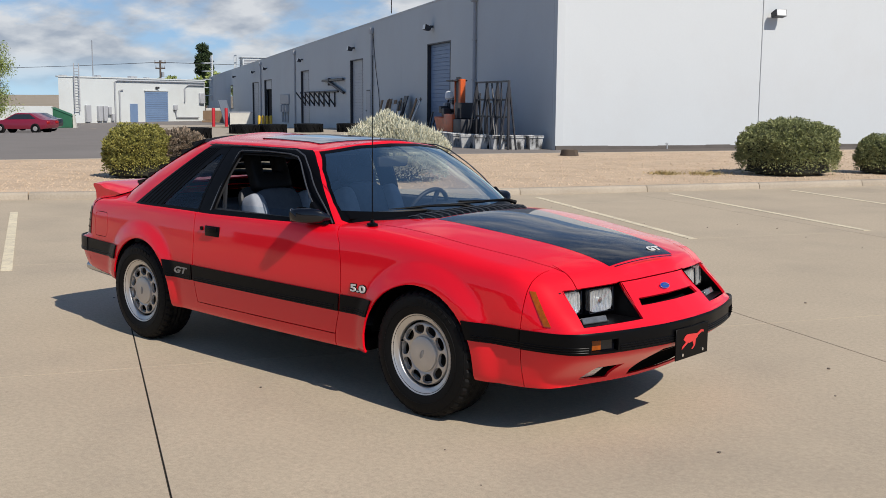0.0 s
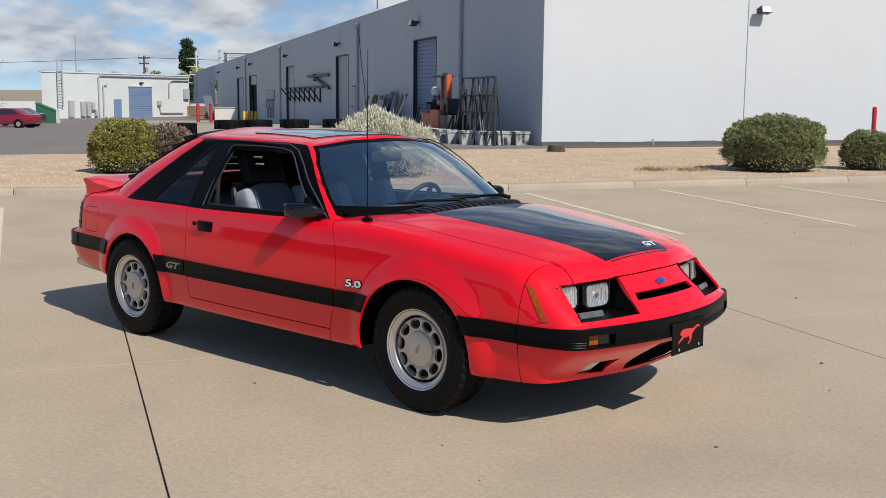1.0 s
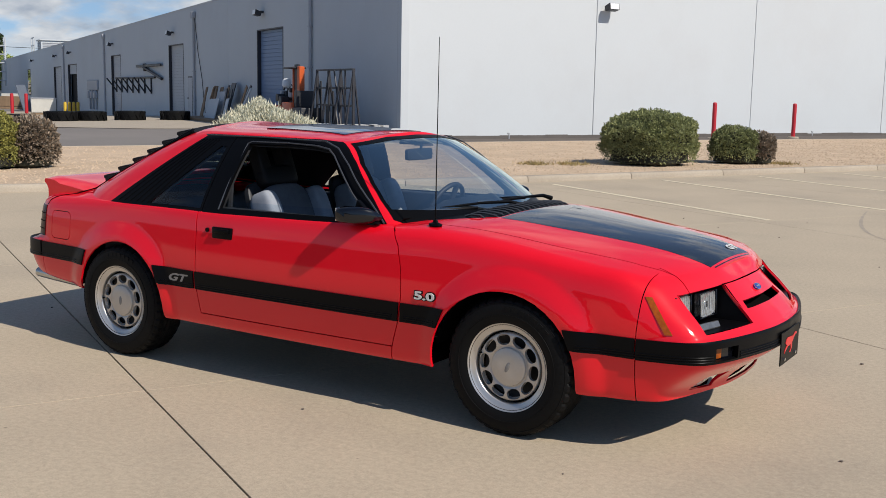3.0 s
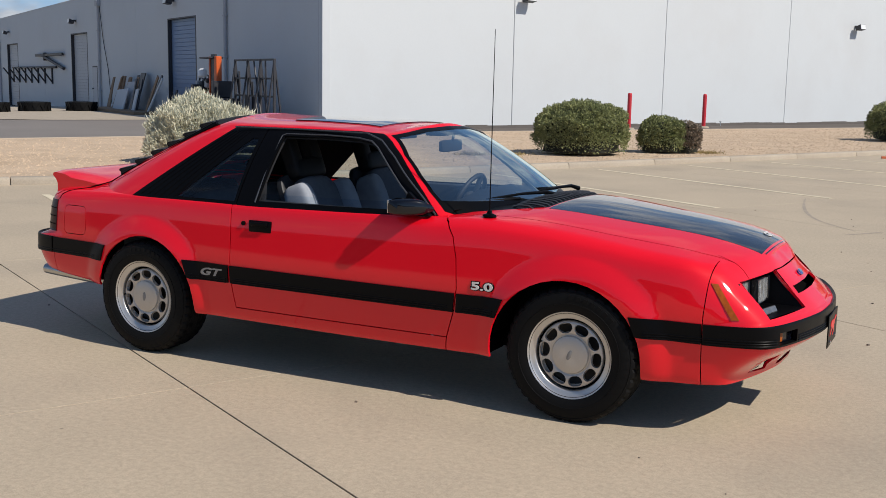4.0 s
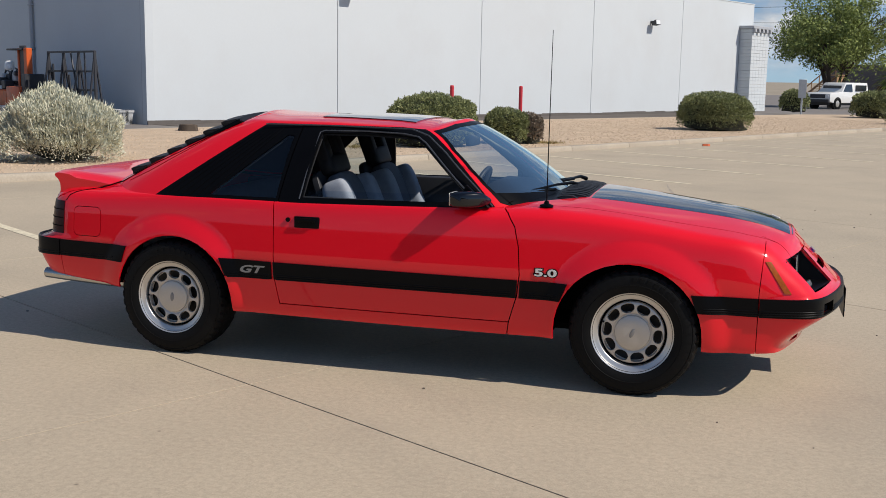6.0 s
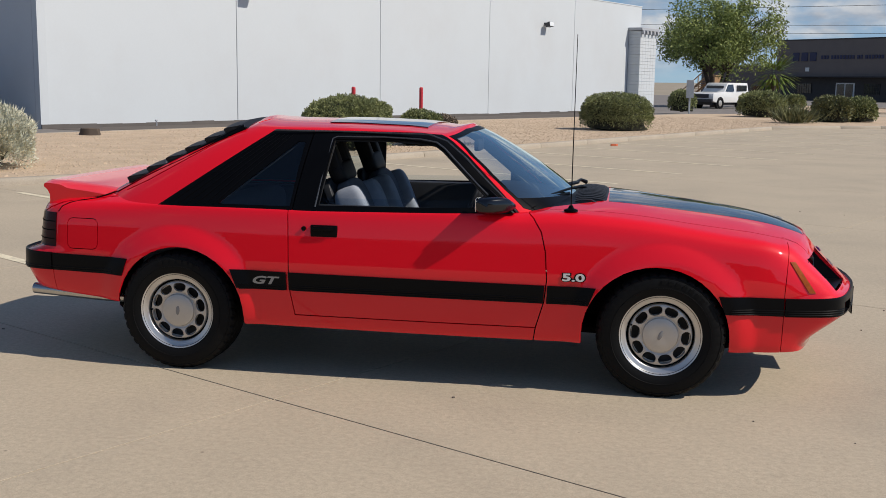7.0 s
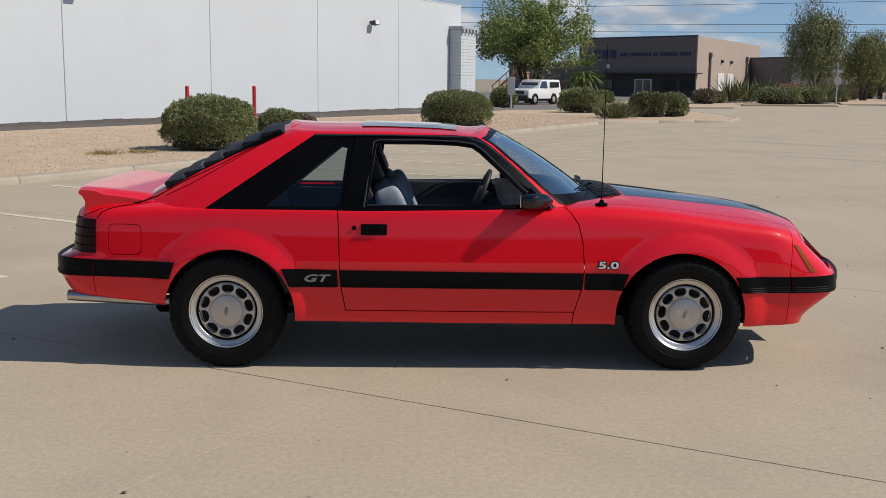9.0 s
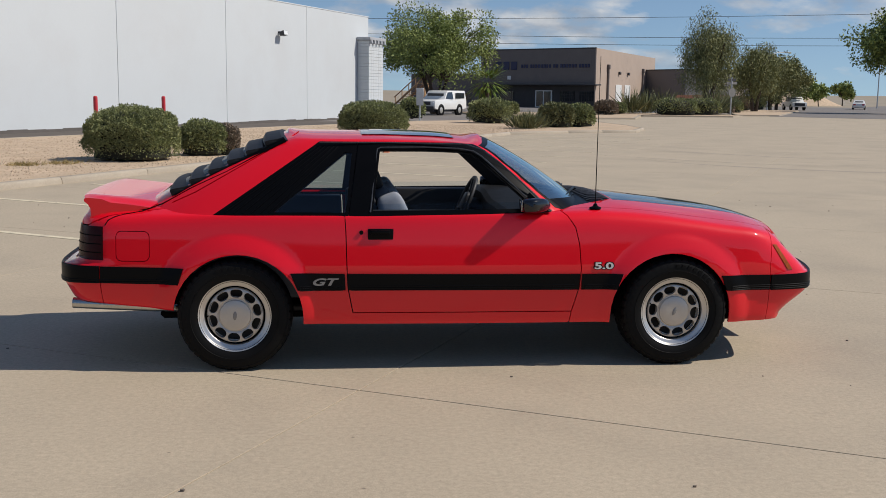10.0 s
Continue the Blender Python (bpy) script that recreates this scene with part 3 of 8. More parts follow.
lit = thing("wall_lit", "white painted tilt-up concrete warehouse wall in sun", "wall", WALL, kind="structure")
edges = [0.0, 8.2, 16.5, 24.95, 33.45, 41.87]
for a, b in zip(edges, edges[1:]):
    part("wall_panel", box(a + 0.012, b - 0.012, 0.0, 0.28, -0.3, 6.30, 0.012), white_wall, lit, smooth=0)
part("wall_backing", box(0.02, 41.85, 0.06, 0.30, -0.3, 6.28), pipe_grey, lit, smooth=0)
part("parapet_cap", box(-0.02, 41.9, -0.02, 0.32, 6.30, 6.36, 0.01), white_wall, lit)
sheet("roof_deck", [plan(1, -0.3), plan(41.8, -0.3), plan(41.8, -70), plan(1, -12)], 5.6, pipe_grey, "grey flat roof deck behind the parapet", category="roof")
endw = part("wall_end", box(41.5, 41.87, 0.3, 60, -0.3, 6.3), white_wall, m=WALL, smooth=0)
tagged(endw, "white warehouse end wall", "wall", kind="structure")
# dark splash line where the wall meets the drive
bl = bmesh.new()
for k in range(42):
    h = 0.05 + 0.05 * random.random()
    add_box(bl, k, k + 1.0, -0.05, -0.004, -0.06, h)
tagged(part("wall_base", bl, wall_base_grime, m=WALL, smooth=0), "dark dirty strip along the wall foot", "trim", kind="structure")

# pilaster at the far end: block column with notched cap
pil = thing("block_pilaster", "white painted block pilaster with a notched cap", "pillar", WALL)
block_me = mesh_of("block", box(0.004, 0.368, -0.80, -0.02, 0.004, 0.196, 0.006), white_wall, 0)
for c in range(24):
    for k in range(6):
        ob = new("block", block_me)
        ob.parent = pil
        ob.matrix_basis = Matrix.Translation((40.16 + k * 0.372, -random.uniform(0, 0.012 if c < 6 else 0.002), c * 0.2))
part("pilaster_cap", box(40.05, 42.5, -0.95, -0.02, 4.82, 5.0, 0.02), pipe_grey, pil)
for k in range(5):
    part("cap_bracket", box(40.2 + k * 0.5, 40.4 + k * 0.5, -0.98, -0.80, 4.6, 4.82, 0.02), pipe_grey, pil)


def wall_lamp(m, name="wall_lamp"):
    w = thing(name, "small box floodlight on a bracket under the parapet", "lamp", m, "wall lamps")
    part("bracket", box(-0.06, 0.06, -0.16, 0.0, -0.05, 0.05, 0.01), dark_metal, w)
    bm = prism([(-0.14, -0.02), (-0.42, 0.10), (-0.46, -0.14), (-0.20, -0.20)], -0.24, 0.24, "yz", 0.015)
    part("lamp_head", bm, dark_metal, w)
    bm = prism([(-0.425, 0.085), (-0.462, -0.13), (-0.468, -0.125), (-0.432, 0.085)], -0.20, 0.20, "yz")
    part("lamp_lens", bm, lamp_lens, w)
    return w


lp = wall_lamp(WALL @ Matrix.Translation((8.65, 0, 4.78)))
for s in (30.2,):
    copy_thing(lp, WALL @ Matrix.Translation((s, 0, 4.72)))
SHADE_IN = SHADE @ Matrix.Rotation(math.pi, 4, "Z")      # y into the building, x towards the corner
for s, z in ((14.75, 4.95), (32.1, 4.75), (51.6, 4.7), (73.0, 4.6), (83.0, 4.5), (103.0, 4.4)):
    copy_thing(lp, SHADE_IN @ Matrix.Translation((-s, 0, z)))

# shaded wall in pieces round its openings; its top falls with the land
def eave(along):
    return 6.16 - 0.0078 * along


shade = thing("wall_shade", "white painted tilt-up warehouse wall in shade", "wall", SHADE, kind="structure")
openings = [(12.0, 15.7, 4.2), (29.7, 33.4, 4.05), (48.8, 52.6, 3.85), (69.9, 75.3, 3.5), (80.0, 85.4, 3.4)]
joints = [8.4, 20.5, 27.6, 40.5, 56.5, 64.0, 78.0, 92.0, 106.0, 128.0, 139.0, 150.0]
cuts = sorted({0.0} | {v for o in openings for v in o[:2]} | set(joints))
for a, b in zip(cuts, cuts[1:]):
    top = next((o[2] for o in openings if o[0] - 0.01 <= a and b <= o[1] + 0.01), None)
    x0, x1, zb = a + (0.008 if a in joints else 0), b - (0.008 if b in joints else 0), top if top else -1.6
    part("wall_panel", prism([(x0, zb), (x1, zb), (x1, eave(x1)), (x0, eave(x0))], -0.28, 0.0, "xz"), white_wall, shade, smooth=0)
part("parapet_cap", prism([(0.3, eave(0)), (150, eave(150)), (150, eave(150) + 0.06), (0.3, eave(0) + 0.06)], -0.32, 0.02, "xz"), white_wall, shade)
part("wall_backing", prism([(0.3, -1.6), (150, -1.6), (150, eave(150) - 0.1), (0.3, eave(0) - 0.1)], -0.8, -0.4, "xz"), black_void, shade, smooth=0)
for a, b, top in openings:
    bottom = fall(*(SHADE @ Vector((a, 0, 0))).to_2d()) - 0.05
    wide = b - a
    dr = thing("roller_door", "closed grey-blue ribbed steel roller door" if a < 60 else "half-shaded steel roller door in the yard", "door", SHADE @ Matrix.Translation((a, 0, bottom)), "roller doors")
    h = top - bottom
    if a < 69 or a > 79:
        n = int(h / 0.17)
        for k in range(n):
            part("door_slat", box(0.06, wide - 0.06, -0.20, -0.16, k * h / n + 0.002, (k + 1) * h / n - 0.002, 0.008), steel_blue if a < 13 else steel_grey, dr, smooth=0)
    else:
        part("door_slat", box(0.06, wide - 0.06, -0.20, -0.16, h * 0.8, h, 0.012), steel_grey, dr, smooth=0)
    for x in (0.0, wide - 0.08):
        part("door_jamb", box(x, x + 0.08, -0.22, 0.015, 0, h, 0.008), dark_metal, dr)
    part("door_head", box(0.0, wide, -0.22, 0.012, h - 0.06, h, 0.008), dark_metal, dr)
sd = thing("side_door", "grey steel personnel door in the yard wall", "door", SHADE @ Matrix.Translation((27.75, 0, -0.05)))
part("door_leaf", box(0.05, 0.95, -0.02, 0.02, 0, 2.15, 0.01), steel_grey, sd)
part("door_frame", box(0.0, 1.0, -0.02, 0.012, 0, 2.22, 0.01), dark_metal, sd)
part("door_knob", tube([(0.85, 0.02, 1.0), (0.85, 0.09, 1.0)], 0.03, 10), dark_metal, sd)
fw = thing("yard_window", "dark narrow window high in the yard wall", "window", SHADE @ Matrix.Translation((106.5, 0, 0)))
part("window_pane", box(0.1, 2.9, -0.02, 0.02, 0.4, 3.3, 0.01), gloss_black, fw)
part("window_frame", box(0.0, 3.0, -0.02, 0.012, 0.3, 3.4, 0.01), dark_metal, fw)


def downpipe(s, top):
    dp = thing("downpipe", "grey rainwater downpipe with a hopper head", "pipe", SHADE @ Matrix.Translation((s, 0, 0)), "downpipes")
    part("pipe", tube([(0, 0.09, -0.4), (0, 0.09, top)], 0.07, 10), pipe_grey, dp)
    part("hopper", box(-0.22, 0.22, 0.005, 0.22, top, top + 0.35, 0.03), pipe_grey, dp)
    for z in (0.8, 2.4, 4.0):
        part("pipe_clip", box(-0.1, 0.1, 0.0, 0.17, z, z + 0.06, 0.01), pipe_grey, dp)


for s, top in ((8.45, 5.55), (27.0, 5.3), (55.2, 5.2), (77.6, 5.0)):
    downpipe(s, top)
# slack cable beside the second pipe
tagged(part("wall_cable", tube([(26.9, 0.05, 5.5), (26.2, 0.06, 3.5), (25.4, 0.06, 2.0), (24.8, 0.08, 0.2)], 0.02, 6), dark_metal, m=SHADE), "slack dark cable down the yard wall", "cable")

# jib bracket and long rack of arms on the wall
jb = thing("jib_bracket", "black steel jib arm with a brace on the yard wall", "bracket", SHADE @ Matrix.Translation((34.9, 0, 0)))
part("arm", box(0.0, 7.4, 0.10, 0.22, 2.82, 2.98, 0.02), dark_metal, jb)
part("brace", tube([(-0.1, 0.15, 2.04), (5.4, 0.16, 2.85)], 0.09, 8), dark_metal, jb)
part("hook_plate", box(4.7, 4.95, 0.05, 0.25, 2.55, 3.05, 0.02), dark_metal, jb)
wr = thing("wall_rack", "black steel wall rack with seven slanted arms", "rack", SHADE @ Matrix.Translation((37.0, 0, 0)))
part("rail", box(0.0, 13.4, 0.02, 0.14, 2.08, 2.2, 0.02), dark_metal, wr)
for k in range(7):
    x = 0.4 + k * 2.0
    part("rack_arm", tube([(x + 0.9, 0.06, 1.2), (x, 0.9, 2.1)], 0.05, 6), dark_metal, wr)
    part("rack_upright", box(x + 0.86, x + 0.94, 0.01, 0.1, 1.1, 2.1, 0.01), dark_metal, wr)
mp = thing("meter_panel", "grey electric meter boxes and conduit on the wall", "meter box", SHADE @ Matrix.Translation((58.5, 0, -0.4)))
part("panel_board", box(0.0, 5.0, 0.0, 0.15, 1.6, 2.4, 0.03), pipe_grey, mp)
for k in range(3):
    part("conduit", tube([(0.8 + k * 1.5, 0.1, 0.0), (0.8 + k * 1.5, 0.1, 1.6)], 0.08, 8), pipe_grey, mp)
    part("meter", box(0.5 + k * 1.5, 1.2 + k * 1.5, 0.0, 0.3, 0.9, 1.5, 0.04), pipe_grey, mp)
# caged ladder at the far end of the wall, rooftop unit and a mast
ld = thing("roof_ladder", "white caged roof access ladder", "ladder", SHADE @ Matrix.Translation((138.0, -0.35, -1.1)))
for x in (-0.9, 0.9):
    part("ladder_rail", tube([(x, 0.4, 2.4), (x, 0.4, 9.4)], 0.11, 6), white_wall, ld)
lr = bmesh.new()
for k in range(22):
    add_tube(lr, [(-0.9, 0.4, 2.5 + k * 0.3), (0.9, 0.4, 2.5 + k * 0.3)], 0.05, 5)
part("rungs", lr, white_wall, ld)
for k in range(5):
    z = 3.2 + k * 1.25
    part("cage_hoop", tube([(-1.0, 0.4, z), (-1.0, 1.5, z), (0.0, 1.9, z), (1.0, 1.5, z), (1.0, 0.4, z)], 0.07, 6), white_wall, ld)
ru = thing("roof_unit", "pale louvred rooftop cooling unit with rails", "cooler", SHADE @ Matrix.Translation((104, -4.6, 4.6)))
part("unit_body", box(0, 3.2, 0, 3.6, 0, 2.15, 0.05), white_wall, ru)
for k in range(8):
    part("unit_louvre", box(-0.05, 0.0, 0.2, 3.4, 0.5 + k * 0.19, 0.6 + k * 0.19, 0.01), pipe_grey, ru)
    part("unit_louvre", box(0.2, 3.0, 3.60, 3.65, 0.5 + k * 0.19, 0.6 + k * 0.19, 0.01), pipe_grey, ru)
part("unit_hood", box(-0.15, 3.35, -0.15, 3.75, 2.15, 2.30, 0.03), white_wall, ru)
for x in (0, 1.6, 3.2):
    part("rail_post", tube([(x, 4.3, 0.4), (x, 4.3, 2.5)], 0.06, 6), white_wall, ru)
for z in (1.6, 2.5):
    part("rail", tube([(0, 4.3, z), (3.2, 4.3, z)], 0.05, 6), white_wall, ru)
tagged(part("roof_mast", tube([(23.5, -0.2, 6.2), (23.5, -0.2, 8.6)], 0.03, 6), dark_metal, m=SHADE), "thin dark rooftop mast", "mast")

# red posts in front of the lit wall
for x, y in ((-9.36, 34.46), (-7.52, 38.8)):
    rp = thing("bollard", "tall red painted steel guard post", "bollard", pose(x, y, -0.05), "red guard posts")
    part("post", lathe([(0.0, 1.40), (0.05, 1.395), (0.075, 1.37), (0.08, 1.33), (0.08, 0.0)], 18), red_post_paint, rp)
    part("footing", lathe([(0.0, 0.09), (0.2, 0.08), (0.24, 0.02), (0.24, 0.0)], 18), kerb_concrete, rp)
# small standpipes at the wall foot
for s in (4.2, 20.0):
    sp_ = thing("standpipe", "small grey standpipe at the wall foot", "pipe", WALL @ Matrix.Translation((s, -0.3, -0.06)), "standpipes")
    part("riser", tube([(0, 0, 0), (0, 0, 0.2)], 0.02, 8), pipe_grey, sp_)
    part("tap", box(-0.06, 0.03, -0.03, 0.03, 0.18, 0.24, 0.012), pipe_grey, sp_)

# ---------------------------------------------------------------- yard clutter along the shaded wall
def at_shade(s, off, rz=0):
    p = SHADE @ Vector((s, off, 0))
    return Matrix.Translation((p.x, p.y, fall(p.x, p.y) - 0.045)) @ SHADE.to_3x3().to_4x4() @ Matrix.Rotation(radians(rz), 4, "Z")


bin_mat = material("scuffed_plastic_bin", (0.50, 0.50, 0.49), 0.6, vary=0.25, scale=5, dirt=(0.03, 0.03, 0.03), dirt_amount=1.6, dirt_scale=5.0, stretch=(1, 1, 0.35))
random.seed(4)
bin0 = None
for s, off in ((0.65, 0.5), (0.75, 1.1), (0.9, 1.75), (1.5, 2.15), (2.2, 2.4), (2.95, 2.5), (3.7, 2.5), (4.5, 2.45), (5.35, 2.4), (6.3, 2.3), (7.3, 2.2)):
    m = at_shade(s, off, random.uniform(-12, 12))
    if bin0 is None:
        bin0 = thing("storage_bin", "scuffed pale plastic bin with black drips", "bin", m, "row of bins")
        bm = bmesh.new()
        rows = []
        for z, k in ((0.0, 0.80), (0.5, 0.95), (0.51, 1.04), (0.60, 1.04), (0.60, 0.93), (0.06, 0.76)):
            rows.append([(0.29 * k * sx, 0.25 * k * sy, z * 0.76) for sx, sy in ((-1, -1), (1, -1), (1, 1), (-1, 1))])
        g = grid_mesh(rows, close=True)
        vs = list(g.verts)
        g.faces.new(vs[:4])
        g.faces.new(vs[-4:])
        bmesh.ops.recalc_face_normals(g, faces=g.faces)
        bm.free()
        part("bin_body", g, bin_mat, bin0, smooth=0)
        part("bin_fill", box(-0.25, 0.25, -0.21, 0.21, 0.33, 0.41, 0.03), dark_metal, bin0)
        part("bin_rim", tube([(-0.30, -0.26, 0.455), (0.30, -0.26, 0.455), (0.30, 0.26, 0.455), (-0.30, 0.26, 0.455), (-0.30, -0.26, 0.455)], 0.015, 6, False), bin_mat, bin0)
    else:
        copy_thing(bin0, m)

# A-frame storage rack: open bays with slanted back legs and dark sheets in the lower bays
af = thing("storage_rack", "tall black steel rack with open bays and slanted legs", "rack", at_shade(0.22, 1.6))
for x in (0.0, 1.12, 2.2, 3.36):
    part("rack_post", box(x - 0.04, x + 0.04, -0.04, 0.04, 0, 2.30, 0.01), dark_metal, af)
    part("rack_leg", tube([(x, 0.0, 2.24), (x + 0.04, 0.30, 0.0)], 0.035, 6), dark_metal, af)
    part("rack_leg", tube([(x, 0.0, 2.24), (x + 0.04, -0.30, 0.0)], 0.035, 6), dark_metal, af)
for z in (0.30, 1.08, 1.66, 2.27):
    part("rack_rail", box(0.0, 3.4, -0.03, 0.03, z - 0.03, z + 0.03, 0.005), dark_metal, af)
for x0, x1, z1 in ((0.55, 0.30, 2.24), (0.95, 1.28, 2.24), (2.02, 1.86, 2.24)):
    part("cross_brace", tube([(x0, 0.05, 0.3), (x1 + 0.3, 0.05, z1)], 0.03, 6), dark_metal, af)
for x0, x1, z1 in ((2.26, 2.75, 1.06), (1.5, 2.14, 1.04), (3.12, 3.32, 1.9), (1.92, 2.14, 1.55)):
    part("stored_sheet", prism([(x0, 0.12), (x1, 0.12), (x1 - 0.02, z1), (x0 + (x1 - x0) * 0.55, z1)], -0.12, -0.09, "xz"), dark_metal, af)

# orange lift truck: upright twin mast on a tall body, engine and hoses in front of it
om = thing("lift_truck", "worn orange lift truck with a tall mast", "forklift", at_shade(5.35, 1.7))
part("chassis", box(-0.55, 0.55, -0.45, 0.45, 0.18, 1.12, 0.05, 2), orange_paint, om)
part("nose_block", prism([(0.66, 0.30), (1.45, 0.30), (2.05, 1.0), (0.62, 1.0)], -0.40, 0.40, "xz", 0.04), orange_paint, om)
part("drip_pan", box(0.3, 2.3, -0.5, 0.5, 0.16, 0.30, 0.03), dark_metal, om)
for x in (-0.48, 0.20):
    part("mast_rail", box(x, x + (0.26 if x < 0 else 0.12), -0.10, 0.10, 1.0, 2.42, 0.02), orange_paint, om)
part("mast_channel", box(-0.22, 0.20, -0.02, 0.06, 1.1, 2.50, 0.01), dark_metal, om)
for z in (1.14, 1.36, 1.60, 2.36):
    part("mast_bar", box(-0.24, 0.32, -0.09, -0.03, z, z + 0.06, 0.01), orange_paint, om)
for x in (-0.08, 0.08):
    part("lift_chain", tube([(x, -0.05, 1.1), (x, -0.05, 2.45)], 0.02, 6), dark_metal, om)
part("overhead_guard", box(-0.10, 0.75, -0.3, 0.3, 2.34, 2.40, 0.02), dark_metal, om)
part("battery_box", box(-1.50, -0.58, -0.42, 0.42, 0.16, 0.95, 0.05, 2), dark_metal, om)
part("side_cover", box(-0.85, -0.56, -0.35, 0.35, 0.95, 1.55, 0.03), dark_metal, om)
random.seed(9)
for k in range(12):
    x, y, z, a = random.uniform(0.65, 2.2), random.uniform(-0.25, 0.25), random.uniform(1.08, 1.62), random.uniform(0.08, 0.18)
    part("engine_part", box(x - a, x + a, y - a, y + a, z - a, z + a * 0.8, 0.03), dark_metal if k % 3 else pipe_grey, om)
for k in range(5):
    x, z = 0.8 + 0.32 * k, 1.5 + 0.1 * (k % 3)
    part("engine_hose", tube([(x, -0.3, z - 0.3), (x + 0.1, -0.38, z), (x + 0.35, -0.34, z + 0.08), (x + 0.5, -0.28, z - 0.28)], 0.035, 8), dark_metal, om)
part("air_cleaner", lathe([(0.0, 0.34), (0.10, 0.33), (0.16, 0.26), (0.17, 0.06), (0.12, 0.0), (0.0, 0.0)], 18), lamp_lens, om, "pale round air cleaner", m=pose(1.25, 0, 1.66))
for x in (-0.30, 1.25):
    for y in (-0.46, 0.46):
        part("wheel", tube([(x, y - 0.08, 0.2), (x, y + 0.08, 0.2)], 0.2, 18), tyre_rubber, om)

# boards, frames and panes leaning on the wall
wood = material("weathered_board", (0.26, 0.17, 0.10), 0.8, vary=0.25, scale=3, fine=40, stretch=(1, 1, 0.2), piece=0.4)
random.seed(12)
pale_board, brown_board, black_sheet, grey_board = (white_wall, "pale board leaning on the wall"), (wood, "weathered brown board leaning on the wall"), (dark_metal, "black steel sheet leaning on the wall"), (pipe_grey, "grey panel leaning on the wall")
for s, w, h, roll, off, (mat, lab) in ((22.7, 0.30, 1.72, 6, 0.9, brown_board), (22.2, 0.16, 1.70, 20, 0.95, brown_board), (21.9, 0.40, 1.60, -2, 0.7, brown_board), (21.5, 0.14, 1.75, -16, 1.0, brown_board), (21.3, 0.55, 1.74, 3, 0.75, brown_board), (20.9, 0.18, 1.78, 9, 0.95, brown_board), (20.5, 0.45, 1.70, 4, 0.7, brown_board),
                                       (19.3, 1.75, 1.12, 3, 1.35, pale_board), (18.9, 1.60, 1.50, 2, 1.05, grey_board), (18.7, 0.70, 1.92, 0, 0.75, black_sheet), (18.1, 0.22, 1.80, 3, 1.1, black_sheet), (17.75, 0.34, 1.70, 4, 1.2, brown_board), (17.5, 0.20, 1.62, 6, 1.25, black_sheet), (17.0, 0.42, 1.15, 5, 1.3, pale_board), (16.75, 0.18, 1.60, 8, 1.2, black_sheet),
                                       (15.9, 0.20, 1.95, -22, 1.0, black_sheet), (15.6, 0.24, 1.90, -24, 1.15, brown_board), (15.2, 0.16, 1.85, -26, 1.2, pale_board), (13.55, 0.16, 1.15, 2, 0.6, black_sheet), (13.25, 0.10, 0.95, -8, 0.6, black_sheet)):
    lb = part("leaning_board", box(-w / 2, w / 2, -0.025, 0.025, 0, h, 0.006), mat, m=at_shade(s, off) @ Matrix.Rotation(radians(random.uniform(13, 18)), 4, "X") @ Matrix.Rotation(radians(roll), 4, "Y"))
    tagged(lb, lab, "board", "boards against the wall")
tagged(part("skid_base", box(0, 9.0, 0.0, 1.5, 0, 0.14, 0.02), wood, m=at_shade(14.4, 0.5)), "low timber skid under the boards", "skid")


def big_tyre(m, n):
    t = thing("tractor_tyre", "large black lugged tyre lying flat in the yard", "tyre", m, "yard tyres")
    g = lathe([(0.46, 0.02), (0.5, 0.0), (0.74, 0.0), (0.80, 0.06), (0.80, 0.44), (0.74, 0.5), (0.5, 0.5), (0.46, 0.48)], 36)
    part("carcass", g, tyre_rubber, t)
    lg = bmesh.new()
    for k in range(26):
        a = 2 * math.pi * k / 26
        mm = Matrix.Rotation(a, 4, "Z") @ Matrix.Translation((0.80, 0, 0.25)) @ Matrix.Rotation(radians(28 if k % 2 else -28), 4, "X")
        add_box(lg, -0.02, 0.05, -0.045, 0.045, -0.25, 0.25, 0.0, mm)
    part("tread", lg, tyre_rubber, t, smooth=0)
    return t


T0 = None
for x, y in ((-32.7, 21.0), (-37.0, 26.8), (-36.8, 28.3), (-36.75, 30.6), (-35.9, 32.7)):
    m = Matrix.Translation((x, y, fall(x, y) - 0.045)) @ Matrix.Diagonal((0.86, 0.86, 0.9, 1))
    if T0 is None:
        T0 = big_tyre(Matrix.Translation((x, y, fall(x, y) - 0.045)), 0)
        T0.scale = (0.86, 0.86, 0.9)
    else:
        copy_thing(T0, Matrix.Translation((x, y, fall(x, y) - 0.045)))

# distant yard things
def plain_block(name, label, cat, x, y, parts, rz=0.0, group=""):
    t = thing(name, label, cat, Matrix.Translation((x, y, fall(x, y) - 0.045)) @ Matrix.Rotation(radians(rz), 4, "Z"), group)
    for nm, b, mat in parts:
        part(nm, box(*b, 0.02), mat, t)
    return t


cream = material("cream_cabinet", (0.62, 0.60, 0.54), 0.6, vary=0.1, scale=3)
plain_block("equipment_cabinet", "cream steel equipment cabinet on a pallet", "cabinet", -78.6, 56.3, [("body", (0, 2.1, 0, 1.2, 0.2, 1.42), cream), ("pallet", (-0.05, 2.2, -0.05, 1.25, 0.0, 0.18), wood), ("lid", (-0.05, 2.15, -0.05, 1.25, 1.42, 1.52), pipe_grey)], 53)
for k in range(4):
    yb = thing("bollard", "yellow painted steel guard post", "bollard", Matrix.Translation((-69.2 + k * 0.20, 52.5 + k * 0.265, fall(-69, 53) - 0.04)), "yellow guard posts")
    part("post", lathe([(0.0, 1.12), (0.09, 1.10), (0.125, 1.03), (0.125, 0.0)], 14), yellow_paint, yb)
